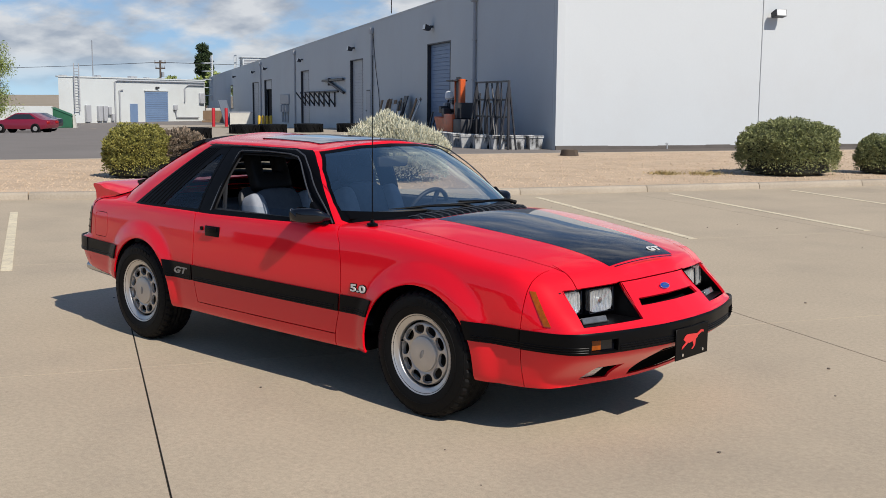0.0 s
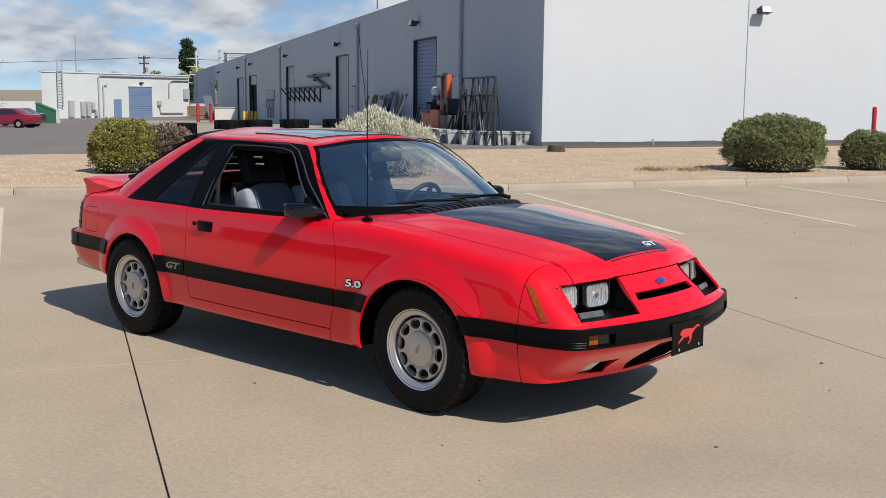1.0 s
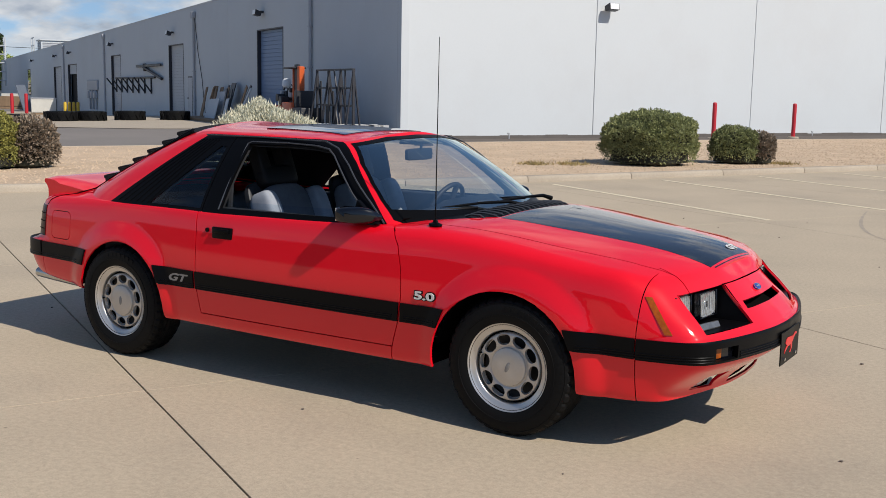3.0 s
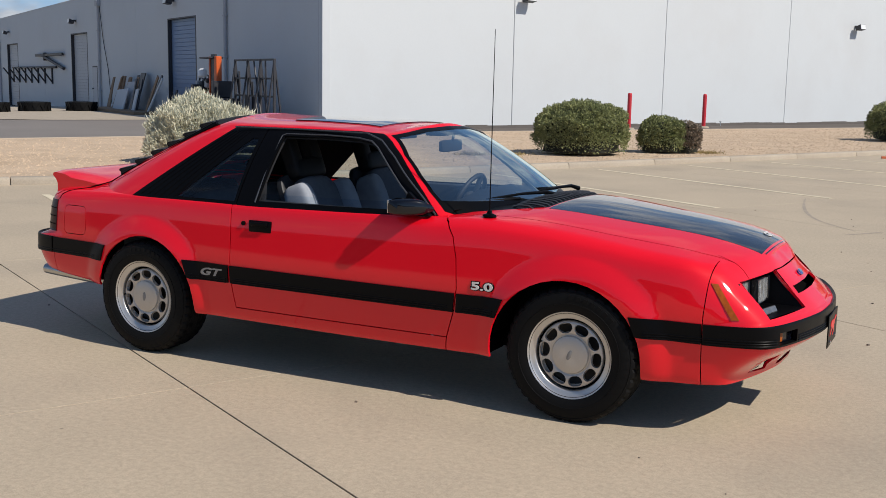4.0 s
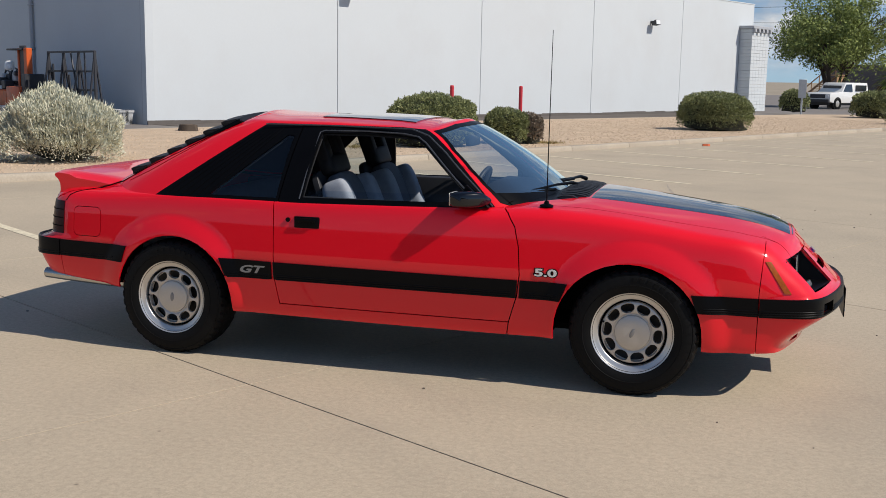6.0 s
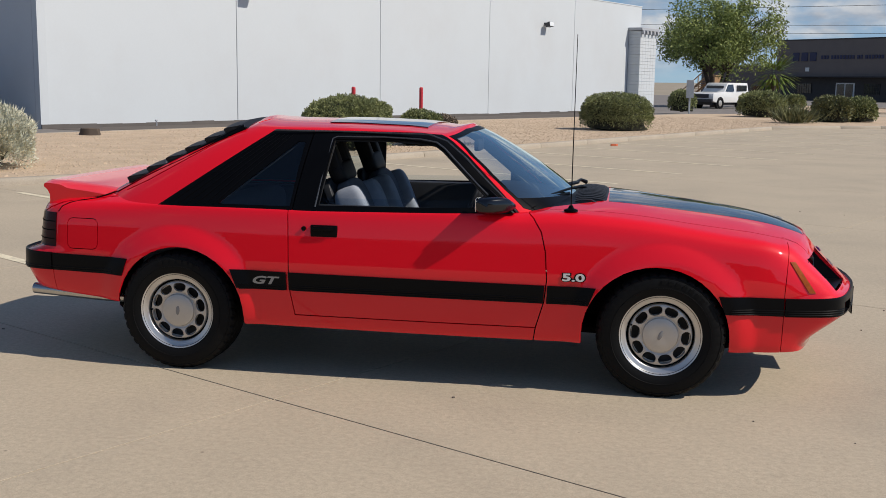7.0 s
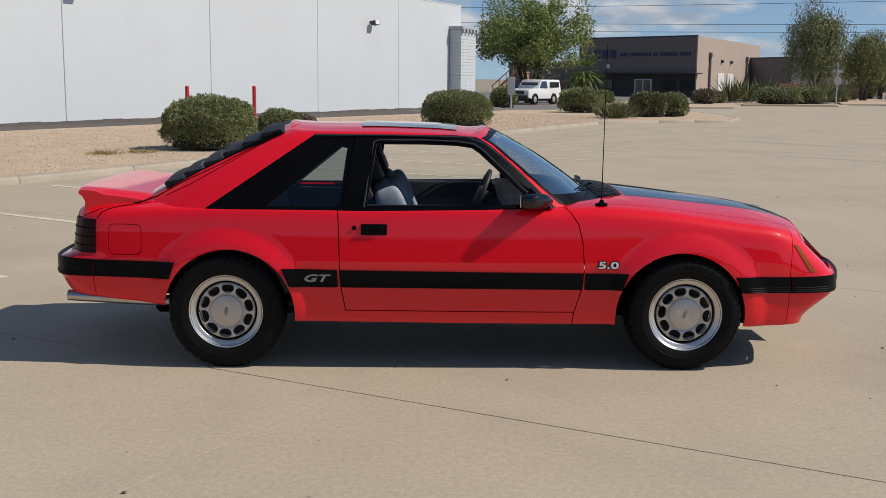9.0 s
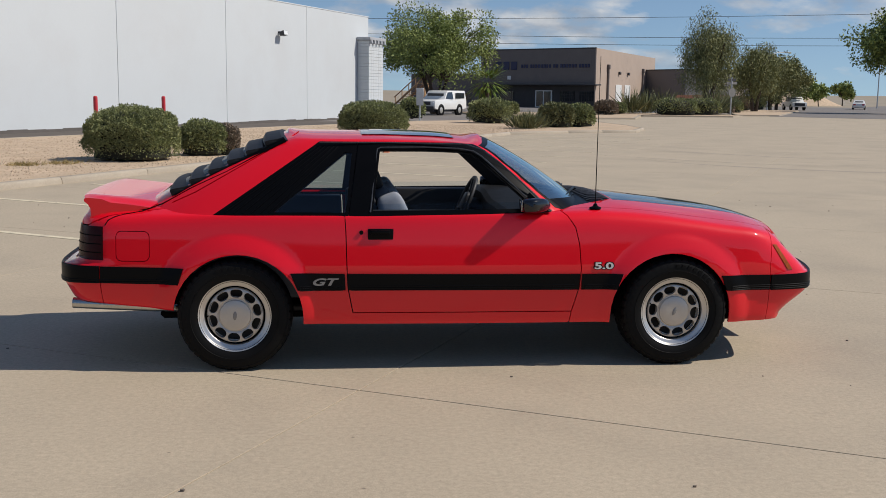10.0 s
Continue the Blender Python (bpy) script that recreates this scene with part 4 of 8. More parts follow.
for x, y in ((-84.9, 58.9), (-84.0, 59.8)):
    rb = thing("bollard", "red painted guard post in the yard", "bollard", Matrix.Translation((x, y, fall(x, y) - 0.04)), "yard red posts")
    part("post", lathe([(0.0, 1.9), (0.14, 1.87), (0.16, 1.8), (0.16, 0.0)], 12), red_post_paint, rb)
plain_block("pallet_stack", "stack of pale timber and crates", "crate", -103.0, 70.2, [("crate", (0, 2.6, 0, 1.6, 0.3, 1.4), wood), ("pallet", (-0.1, 2.7, -0.1, 1.7, 0.0, 0.25), wood), ("load", (0.3, 2.2, 0.2, 1.3, 1.4, 1.7), cream)], 40)
bs = part("blue_sheet", box(-0.05, 0.05, 0, 1.6, 0, 2.8, 0.01), material("slate_sheet", (0.14, 0.165, 0.21), 0.6, vary=0.15), m=Matrix.Translation((-93.5, 66.5, -1.2)) @ Matrix.Rotation(radians(20), 4, "Z") @ Matrix.Rotation(radians(-18), 4, "Y"))
tagged(bs, "blue sheet leaning in the yard", "sheet")
green_steel = material("green_skip_paint", (0.02, 0.12, 0.06), 0.6, vary=0.2, scale=2)
sk = thing("dumpster", "dark green steel dumpster with sloping lid", "dumpster", Matrix.Translation((-90.6, 45.0, -1.2)) @ Matrix.Rotation(radians(50), 4, "Z"))
part("body", prism([(0, 0), (1.7, 0), (1.7, 1.1), (0, 1.8)], -0.8, 0.8, "xz", 0.03), green_steel, sk)
part("lid", prism([(-0.08, 1.84), (1.78, 1.09), (1.78, 1.14), (-0.08, 1.90)], -0.85, 0.85, "xz"), green_steel, sk)
part("loose_board", prism([(1.75, 0), (2.0, 0), (1.8, 1.3), (1.72, 1.3)], -0.5, 0.2, "xz"), cream, sk)

# far white building with a blue roller door
FARB = frame_of(Vector((-105.6, 53.35, -1.2)), Vector((-0.25, 0.968, 0)).normalized(), Vector((-0.968, -0.25, 0)).normalized())
far_white = material("far_white_stucco", (0.60, 0.63, 0.62), 0.85, vary=0.06, scale=0.4, fine=8, dirt=(0.5, 0.48, 0.45), dirt_amount=0.3, dirt_scale=0.3)
fb = thing("outbuilding", "low white stucco workshop with a blue roller door", "building", FARB)
part("wall", prism([(0.0, 0.0), (23.9, 0.0), (23.9, 14.0), (13.5, 14.0)], -0.4, 5.05), far_white, fb, smooth=0)
part("roof_edge", box(-0.05, 24.0, -0.10, 0.35, 5.05, 5.2, 0.02), far_white, fb)
for k in range(14):
    part("roller_slat", box(13.1, 17.0, -0.08, -0.02, k * 0.26, k * 0.26 + 0.24, 0.01), steel_blue, fb)
part("roller_head", box(13.0, 17.1, -0.16, -0.02, 3.64, 3.8, 0.02), far_white, fb)
part("blue_door", box(10.6, 11.85, -0.06, -0.02, 0.0, 2.15, 0.01), steel_blue, fb)
for pts in ([(8.2, -0.15, 0.0), (8.2, -0.15, 4.7), (8.5, -0.15, 4.85), (23.7, -0.15, 4.85)], [(8.9, -0.15, 0.3), (8.9, -0.15, 3.7), (9.5, -0.15, 3.8)], [(20.0, -0.15, 2.4), (20.0, -0.15, 4.1), (20.6, -0.15, 4.5), (23.7, -0.15, 4.5)], [(18.2, -0.15, 1.6), (18.4, -0.15, 0.5), (22.5, -0.15, 0.45)]):
    part("conduit", tube(pts, 0.09, 6), pipe_grey, fb)
part("door_lamp", box(14.9, 15.3, -0.4, -0.02, 3.95, 4.2, 0.05), dark_metal, fb)
for x0, x1, z0, z1 in ((5.4, 6.0, 0.2, 1.9), (6.2, 6.8, 0.2, 1.9), (6.95, 7.4, 0.9, 1.8), (7.5, 7.9, 0.2, 1.0), (3.6, 4.3, 0.1, 2.0), (22.7, 23.6, 2.2, 3.5), (17.9, 18.5, 1.4, 2.0)):
    part("service_box", box(x0, x1, -0.35, -0.02, z0, z1, 0.03), pipe_grey, fb)
lad = bmesh.new()
for x in (2.0, 2.7):
    add_tube(lad, [(x, -0.3, 1.3), (x, -0.3, 6.6)], 0.06, 6)
for k in range(16):
    add_tube(lad, [(2.0, -0.3, 1.5 + k * 0.3), (2.7, -0.3, 1.5 + k * 0.3)], 0.04, 5)
part("wall_ladder", lad, pipe_grey, fb)
for k in range(9):
    x = 1.0 + k * 2.6
    part("roof_vent", box(x, x + random.uniform(0.5, 1.1), 0.5, 1.0, 5.0, 5.2 + random.uniform(0.05, 0.2)), pipe_grey, fb)
lw = part("yard_wall", box(-14, 0, 1.0, 1.3, -0.4, 1.9, 0.02), far_white, m=FARB)
tagged(lw, "low white yard wall", "wall", kind="structure")
lw2 = part("far_shed", box(-24, -2, 40, 50, -0.4, 3.6, 0.05), far_white, m=FARB)
tagged(lw2, "distant white shed behind the yard wall", "building")


# ---------------------------------------------------------------- beyond the lot
brown_block = material("brown_block_wall", (0.165, 0.14, 0.128), 0.85, vary=0.12, scale=1.0, fine=6)
dark_block = material("dark_block_band", (0.06, 0.056, 0.056), 0.85, vary=0.2, scale=2.0, fine=8)
tan_stucco = material("tan_stucco", (0.42, 0.325, 0.26), 0.85, vary=0.07, scale=0.6, fine=6)
sign_blue = material("sign_navy", (0.015, 0.02, 0.07), 0.5, vary=0.1)
window_dark = material("dark_window_glass", (0.02, 0.025, 0.03), 0.08, vary=0.1, coat=0.6)
door_white = material("white_door_frame", (0.7, 0.7, 0.68), 0.5, vary=0.05)
tan_wood = material("tan_stair_timber", (0.42, 0.25, 0.13), 0.7, vary=0.15, scale=3)

# brown trade building: front faces the lot, one side runs back
C = Vector((33.5, 129.0, -0.05))
FX = Vector((-0.70, 0.714, 0)).normalized()       # along the front, away from the corner
FRONT = frame_of(C, -FX, Vector((FX.y, -FX.x, 0)))                              # x towards the corner, y into the building
tb = thing("trade_building", "low dark brown trade building with a tan side and glass doors", "building", FRONT)
part("upper_wall", prism([(-18.5, 0.0), (-0.05, 0.0), (-9.95, 32.0), (-18.5, 32.0)], 3.05, 7.65), brown_block, tb)
part("lower_wall", prism([(-18.0, 0.6), (-0.3, 0.6), (-9.7, 31.0), (-18.0, 31.0)], -0.2, 3.05), dark_block, tb)
part("canopy", box(-17.0, 0.6, -0.9, 0.6, 2.95, 3.12, 0.03), dark_metal, tb)
part("roof_trim", box(-18.6, 0.05, -0.06, 0.2, 7.65, 7.8, 0.02), dark_metal, tb)
dw = part("glass_doors", box(-9.6, -6.9, 0.5, 0.6, 0.0, 2.3, 0.02), door_white, tb, "white framed glass double doors")
for x in (-9.4, -8.15):
    part("door_pane", box(x, x + 1.05, 0.46, 0.50, 0.15, 2.15, 0.01), window_dark, dw)
for x0 in (-15.4, -5.6, -2.6):
    wn = part("window", box(x0, x0 + 2.2, 0.52, 0.62, 0.9, 2.2, 0.02), window_dark, tb, "gridded dark window")
    gr = bmesh.new()
    for k in range(7):
        add_box(gr, x0 + k * 0.36, x0 + k * 0.36 + 0.03, 0.48, 0.53, 0.9, 2.2)
    for k in range(4):
        add_box(gr, x0, x0 + 2.2, 0.48, 0.53, 0.9 + k * 0.42, 0.93 + k * 0.42)
    part("window_grid", gr, dark_metal, wn)
part("wall_sign", box(-13.9, -13.3, -0.06, -0.01, 3.7, 4.2, 0.01), door_white, tb)
sb = part("sign_board", box(-16.2, -0.6, -0.02, -0.004, 4.85, 6.2, 0.004), brown_block, tb)
for x0, x1 in ((-15.9, -14.9), (-14.6, -13.6), (-13.3, -12.3)):
    part("sign_bar", box(x0, x1, -0.12, -0.02, 5.0, 6.1, 0.1), sign_blue, sb)
random.seed(3)
x = -11.6
while x < -0.9:
    w = random.uniform(0.22, 0.34)
    part("sign_bar", box(x, x + w, -0.10, -0.02, 5.25, 5.7), sign_blue, sb)
    x += w + (0.14 if random.random() > 0.13 else 0.4)

BACKW = (Vector((51.5, 162.0, 0)) - Vector((33.5, 129.0, 0))).normalized()
side = part("side_wall", box(-0.05, 0.10, 0.0, 37.6, -0.2, 7.72, 0.01), tan_stucco, tb, "tan stucco side wall", m=FRONT.inverted() @ frame_of(C, Vector((BACKW.y, -BACKW.x, 0)), BACKW))
for y in (6.0, 28.0):
    part("side_pipe", tube([(0.25, y, 0), (0.25, y, 5.3)], 0.18, 8), brown_block, side)
    part("pipe_head", box(0.10, 0.5, y - 0.3, y + 0.3, 5.2, 5.8, 0.05), brown_block, side)
for y in (11.0, 16.5):
    part("side_door", box(0.10, 0.18, y, y + 3.4, 0, 3.2, 0.02), door_white, side)
    part("side_lamp", box(0.10, 0.4, y + 1.4, y + 2.0, 4.6, 5.0, 0.05), dark_metal, side)
# lower wing behind the tree with an outside stair
part("wing_wall", box(-34.0, -16.6, 3.0, 24.0, -0.2, 4.6, 0.02), brown_block, tb)
part("wing_glass", box(-19.0, -16.7, 2.6, 3.0, 2.2, 6.2, 0.03), steel_grey, tb)
for x in (-25.0, -21.0):
    part("wing_window", box(x, x + 2.5, 2.92, 3.02, 0.8, 1.8, 0.02), window_dark, tb)
stair = thing("outside_stair", "tan timber outside stair with rails", "stair", FRONT @ Matrix.Translation((-33.0, -2.0, 0)))
for k in range(10):
    part("step", box(0.2 + k * 0.42, 0.7 + k * 0.42, 0, 1.6, k * 0.3, k * 0.3 + 0.1, 0.01), tan_wood, stair)
for y in (0.0, 1.6):
    part("stringer", tube([(0.1, y, 0.0), (4.6, y, 3.1)], 0.14, 6), tan_wood, stair)
    part("hand_rail", tube([(0.1, y, 1.1), (4.6, y, 4.2)], 0.08, 6), tan_wood, stair)
    for k in range(4):
        part("rail_post", tube([(0.3 + k * 1.3, y, 0.2 + k * 0.9), (0.3 + k * 1.3, y, 1.3 + k * 0.9)], 0.07, 6), tan_wood, stair)
part("landing", box(4.5, 6.0, 0, 1.6, 3.0, 3.2, 0.02), tan_wood, stair)
part("landing_post", box(5.7, 5.9, 0.0, 1.6, 0, 3.0, 0.02), tan_wood, stair)
# grey shed and fence past the corner
gs = thing("grey_shed", "low grey flat-roofed building past the corner", "building", pose(52, 148, -0.05, 0, 0, 25))
part("wall", box(0, 15, 0, 12, -0.2, 5.6, 0.03), material("grey_shed_wall", (0.16, 0.15, 0.15), 0.8, vary=0.1, scale=0.6), gs)
part("pale_wall", box(10.5, 15.05, -0.05, 0.0, -0.2, 5.5, 0.01), tan_stucco, gs)
part("roof_edge", box(-0.1, 15.1, -0.1, 12.1, 5.6, 5.75, 0.02), dark_metal, gs)
fn = thing("timber_fence", "reddish brown timber fence", "fence", pose(45.5, 133, -0.05, 0, 0, 20))
fence_wood = material("fence_redwood", (0.20, 0.085, 0.05), 0.8, vary=0.2, scale=2, piece=0.3)
fme = None
for k in range(46):
    if fme is None:
        fme = mesh_of("fence_board", box(0, 0.30, 0, 0.05, 0, 1.9, 0.01), fence_wood)
    ob = new("fence_board", fme)
    ob.parent = fn
    ob.matrix_basis = Matrix.Translation((k * 0.32, 0, 0))
for z in (0.4, 1.5):
    part("fence_rail", box(0, 14.7, 0.05, 0.12, z, z + 0.1), fence_wood, fn)


# ---------------------------------------------------------------- parked vehicles
def soft_car(name, label, m, prof, glass, half, tint, wheels, radius, roof_in=0.16, lamp=True, parts=()):
    """A parked vehicle from its side outline: body drawn in towards the roof, window band, wheels, lamps and bumpers."""
    t = thing(name, label, "car", m)
    zb = max(p[1] for p in prof)
    belt = min(p[1] for p in glass)

    def half_at(z):
        return half - (roof_in * max(0.0, (z - belt) / (zb - belt)) if z > belt else 0.02 * max(0.0, (0.5 - z) / 0.5))
    bm = bmesh.new()
    L = [bm.verts.new((x, -half_at(z), z)) for x, z in prof]
    R = [bm.verts.new((x, half_at(z), z)) for x, z in prof]
    n = len(prof)
    bm.faces.new(L)
    bm.faces.new(list(reversed(R)))
    for k in range(n):
        bm.faces.new((L[(k + 1) % n], L[k], R[k], R[(k + 1) % n]))
    bmesh.ops.recalc_face_normals(bm, faces=bm.faces)
    bmesh.ops.bevel(bm, geom=list(bm.edges), offset=0.045, segments=2, profile=0.6, affect="EDGES", clamp_overlap=True)
    part("body", bm, tint, t, smooth=35)
    for sgn in (-1, 1):
        g = bmesh.new()
        vs = [g.verts.new((x, sgn * (half_at(z) + 0.012), z)) for x, z in glass]
        vi = [g.verts.new((x, sgn * (half_at(z) - 0.03), z)) for x, z in glass]
        g.faces.new(vs)
        for k in range(len(vs)):
            g.faces.new((vs[k], vs[(k + 1) % len(vs)], vi[(k + 1) % len(vs)], vi[k]))
        bmesh.ops.recalc_face_normals(g, faces=g.faces)
        part("side_window", g, window_dark, t, smooth=0)
        for x in wheels:
            w = part("wheel", lathe([(0.0, -0.06), (radius * 0.55, -0.07), (radius * 0.62, -0.10), (radius * 0.9, -0.11), (radius, -0.08), (radius, 0.10), (0.0, 0.10)], 24, "y"), tyre_rubber, t, m=pose(x, sgn * (half - 0.06), radius, 0, 0, 0 if sgn < 0 else 180))
            part("hub", lathe([(0.0, -0.085), (radius * 0.5, -0.09), (radius * 0.58, -0.07)], 18, "y"), alloy, w)
            part("arch_shadow", tube([(x, sgn * (half + 0.004), radius), (x, sgn * (half - 0.2), radius)], radius * 1.17, 22), black_void, t)
    for nm, b, mat in parts:
        part(nm, box(*b, 0.015), mat, t)
    return t


truck_white = material("white_truck_paint", (0.78, 0.77, 0.74), 0.35, vary=0.03, coat=0.5)
sedan_red = material("dark_red_car_paint", (0.22, 0.01, 0.03), 0.3, vary=0.03, coat=0.8)
dark_car_paint = material("near_black_car_paint", (0.02, 0.022, 0.028), 0.3, vary=0.05, coat=0.8)
tail_red = material("red_tail_lamp", (0.4, 0.01, 0.01), 0.25, vary=0.1)
# white two-door sport utility seen from its front quarter
soft_car("sport_utility", "white boxy two-door sport utility truck with black grille", pose(8.0, 76.5, -0.05, 0, 0, 232),
         [(2.35, 0.55), (2.36, 1.08), (2.22, 1.16), (0.95, 1.22), (0.45, 1.82), (0.30, 1.90), (-2.25, 1.90), (-2.34, 1.1), (-2.36, 0.55), (-1.9, 0.45), (1.9, 0.45)],
         [(0.80, 1.26), (0.38, 1.76), (-0.30, 1.78), (-0.33, 1.26)], 0.98, truck_white, (1.42, -1.28), 0.40, 0.12,
         parts=(("grille", (2.34, 2.40, -0.62, 0.62, 0.78, 1.05), dark_metal), ("front_bumper", (2.34, 2.50, -0.95, 0.95, 0.48, 0.70), dark_metal), ("headlamp", (2.34, 2.41, -0.88, -0.62, 0.80, 1.02), lamp_lens), ("headlamp", (2.34, 2.41, 0.62, 0.88, 0.80, 1.02), lamp_lens),
                ("windscreen", (0.66, 0.74, -0.74, 0.74, 1.28, 1.68), window_dark), ("rear_side_window", (-2.0, -0.75, -1.0, -0.90, 1.30, 1.72), window_dark), ("rear_side_window", (-2.0, -0.75, 0.90, 1.0, 1.30, 1.72), window_dark), ("chassis", (-2.1, 2.1, -0.7, 0.7, 0.28, 0.5), dark_metal)))
# dark red sedan and a dark car behind it in the yard
sedan_prof = [(2.25, 0.35), (2.28, 0.62), (2.1, 0.78), (1.05, 0.95), (0.25, 1.40), (-0.05, 1.44), (-0.95, 1.42), (-1.75, 1.02), (-2.22, 0.96), (-2.28, 0.6), (-2.22, 0.35), (-1.9, 0.28), (1.9, 0.28)]
sedan_glass = [(0.85, 0.98), (0.20, 1.34), (-0.90, 1.35), (-1.45, 1.02)]
soft_car("sedan", "dark red four-door sedan parked in the yard", pose(-70.6, 32.2, -0.95, 0, 0, 214), sedan_prof, sedan_glass, 0.88, sedan_red, (1.38, -1.38), 0.32, 0.2,
         parts=(("tail_lamp", (-2.30, -2.22, -0.8, -0.45, 0.68, 0.86), tail_red), ("tail_lamp", (-2.30, -2.22, 0.45, 0.8, 0.68, 0.86), tail_red), ("windscreen", (0.42, 0.52, -0.62, 0.62, 1.05, 1.28), window_dark)))
soft_car("sedan", "near-black sedan parked beyond the red one", pose(-78.8, 36.9, -1.05, 0, 0, 212), sedan_prof, sedan_glass, 0.88, dark_car_paint, (1.38, -1.38), 0.32, 0.2,
         parts=(("headlamp", (2.22, 2.30, -0.8, -0.4, 0.55, 0.70), lamp_lens), ("headlamp", (2.22, 2.30, 0.4, 0.8, 0.55, 0.70), lamp_lens)))
# far street traffic at rest
soft_car("pickup", "white pickup parked far down the street", pose(64, 137, -0.05, 0, 0, 262), [(2.7, 0.5), (2.7, 1.05), (1.3, 1.15), (0.7, 1.85), (-0.9, 1.85), (-1.0, 1.1), (-2.8, 1.1), (-2.8, 0.5), (2.2, 0.42)],
         [(1.1, 1.2), (0.65, 1.75), (-0.8, 1.75), (-0.85, 1.2)], 0.98, truck_white, (1.7, -1.7), 0.4, 0.14, parts=(("windscreen", (0.85, 0.98, -0.74, 0.74, 1.25, 1.65), window_dark), ("grille", (2.68, 2.76, -0.7, 0.7, 0.6, 0.98), dark_metal)))
soft_car("sedan", "white sedan parked far down the street", pose(80.5, 150.5, -0.05, 0, 0, 62), sedan_prof, sedan_glass, 0.9, truck_white, (1.38, -1.38), 0.34, 0.2, parts=(("rear_window", (-1.5, -1.4, -0.6, 0.6, 1.06, 1.3), window_dark), ("tail_lamp", (-2.30, -2.22, -0.8, -0.45, 0.68, 0.86), tail_red), ("tail_lamp", (-2.30, -2.22, 0.45, 0.8, 0.68, 0.86), tail_red)))
soft_car("motorhome", "white motorhome parked beside the street", pose(59.5, 141, -0.05, 0, 0, 245), [(3.0, 0.5), (3.0, 1.4), (2.5, 2.6), (-3.2, 2.7), (-3.2, 0.5)], [(2.4, 1.5), (2.2, 2.2), (0.9, 2.2), (0.9, 1.5)], 1.1, truck_white, (2.0, -1.8), 0.42, 0.05)

# ---------------------------------------------------------------- poles, wires, signs
pole_wood = material("pole_timber", (0.09, 0.065, 0.05), 0.9, vary=0.2, scale=2)
galv = material("galvanised_post", (0.45, 0.46, 0.47), 0.45, metal=0.5, vary=0.1)


def street_sign(x, y, h, w, hh, rz, label):
    s = thing("street_sign", label, "sign", pose(x, y, -0.05, 0, 0, rz))
    part("post", tube([(0, 0, 0), (0, 0, h)], 0.05, 8), galv, s)
    part("sign_plate", box(-w / 2, w / 2, -0.08, -0.05, h - hh, h, 0.01), galv, s)
    return s


street_sign(4.6, 55.6, 1.95, 0.42, 1.0, 0, "grey back of a lot sign on a steel post")
sign_back = material("weathered_sign_back", (0.20, 0.19, 0.18), 0.6, vary=0.25, scale=4)
st = thing("street_sign", "stop sign back with street name blades on a post", "sign", pose(33.0, 80.5, -0.05, 0, 0, 20))
part("post", tube([(0, 0, 0), (0, 0, 3.3)], 0.06, 8), galv, st)
part("octagon_plate", prism([(0.40 * math.cos(math.pi / 8 + k * math.pi / 4), 2.05 + 0.40 * math.sin(math.pi / 8 + k * math.pi / 4)) for k in range(8)], -0.1, -0.07, "xz"), sign_back, st)
part("name_blade", box(-0.55, 0.55, -0.02, 0.02, 2.72, 2.92, 0.01), sign_back, st)
part("name_blade", box(-0.02, 0.02, -0.5, 0.5, 3.0, 3.2, 0.01), sign_back, st)


def street_lamp(x, y, h, rz):
    s = thing("street_lamp", "tall grey street lamp with a curved arm", "street lamp", pose(x, y, -0.05, 0, 0, rz), "street lamps")
    part("pole", tube([(0, 0, 0), (0, 0, h - 1.0), (0.3, 0, h - 0.3), (1.2, 0, h), (2.6, 0, h + 0.1)], [0.12, 0.09, 0.08, 0.06, 0.05], 8), galv, s)
    part("lamp_head", box(2.4, 3.3, -0.16, 0.16, h - 0.02, h + 0.14, 0.04), galv, s)


street_lamp(56.5, 128.5, 7.5, 15)
street_lamp(96.0, 174, 9.0, 180)


def sagging(a, b, sag, n=24):
    a, b = Vector(a), Vector(b)
    return [a.lerp(b, k / n) - Vector((0, 0, sag * 4 * (k / n) * (1 - k / n))) for k in range(n + 1)]


for i, (a, b, sag) in enumerate((((2, 157, 23.1), (150, 112, 22.0), 1.6), ((2, 159, 22.1), (150, 114, 20.9), 1.7), ((2, 161, 19.8), (150, 116, 19.0), 1.8), ((-40, 190, 14.4), (170, 130, 17.4), 1.5), ((-40, 191, 12.6), (170, 131, 12.3), 1.4), ((-40, 192, 11.2), (170, 132, 11.0), 1.2))):
    tagged(part("power_line", tube(sagging(a, b, sag), 0.035, 5), dark_metal), "dark overhead power line across the sky", "cable", "power lines")
for a, b, sag in (((-149, 94.0, 7.5), (-100, 128, 7.2), 0.5), ((-149, 94.0, 7.5), (-230, 62, 6.9), 0.6)):
    tagged(part("power_line", tube(sagging(a, b, sag), 0.04, 5), dark_metal), "dark overhead power line across the sky", "cable", "power lines")
up = thing("utility_pole", "dark timber utility pole with cross arms", "pole", pose(-149.0, 94.0, -1.2, 0, 0, 40))
part("pole", tube([(0, 0, 0), (0, 0, 9.0)], [0.22, 0.13], 10), pole_wood, up)
for z, w in ((8.5, 0.95), (7.6, 0.8)):
    part("cross_arm", box(-w, w, -0.1, 0.1, z, z + 0.22, 0.02), pole_wood, up)
    for x in (-w + 0.1, 0.3, w - 0.1):
        part("insulator", tube([(x, 0, z + 0.2), (x, 0, z + 0.55)], 0.08, 8), galv, up)
part("transformer", tube([(0.4, 0, 6.3), (0.4, 0, 7.1)], 0.24, 12), galv, up)
tagged(part("thin_mast", tube([(-158, 87, -1), (-158, 87, 11)], 0.1, 6), galv), "thin grey mast beyond the workshop", "mast")
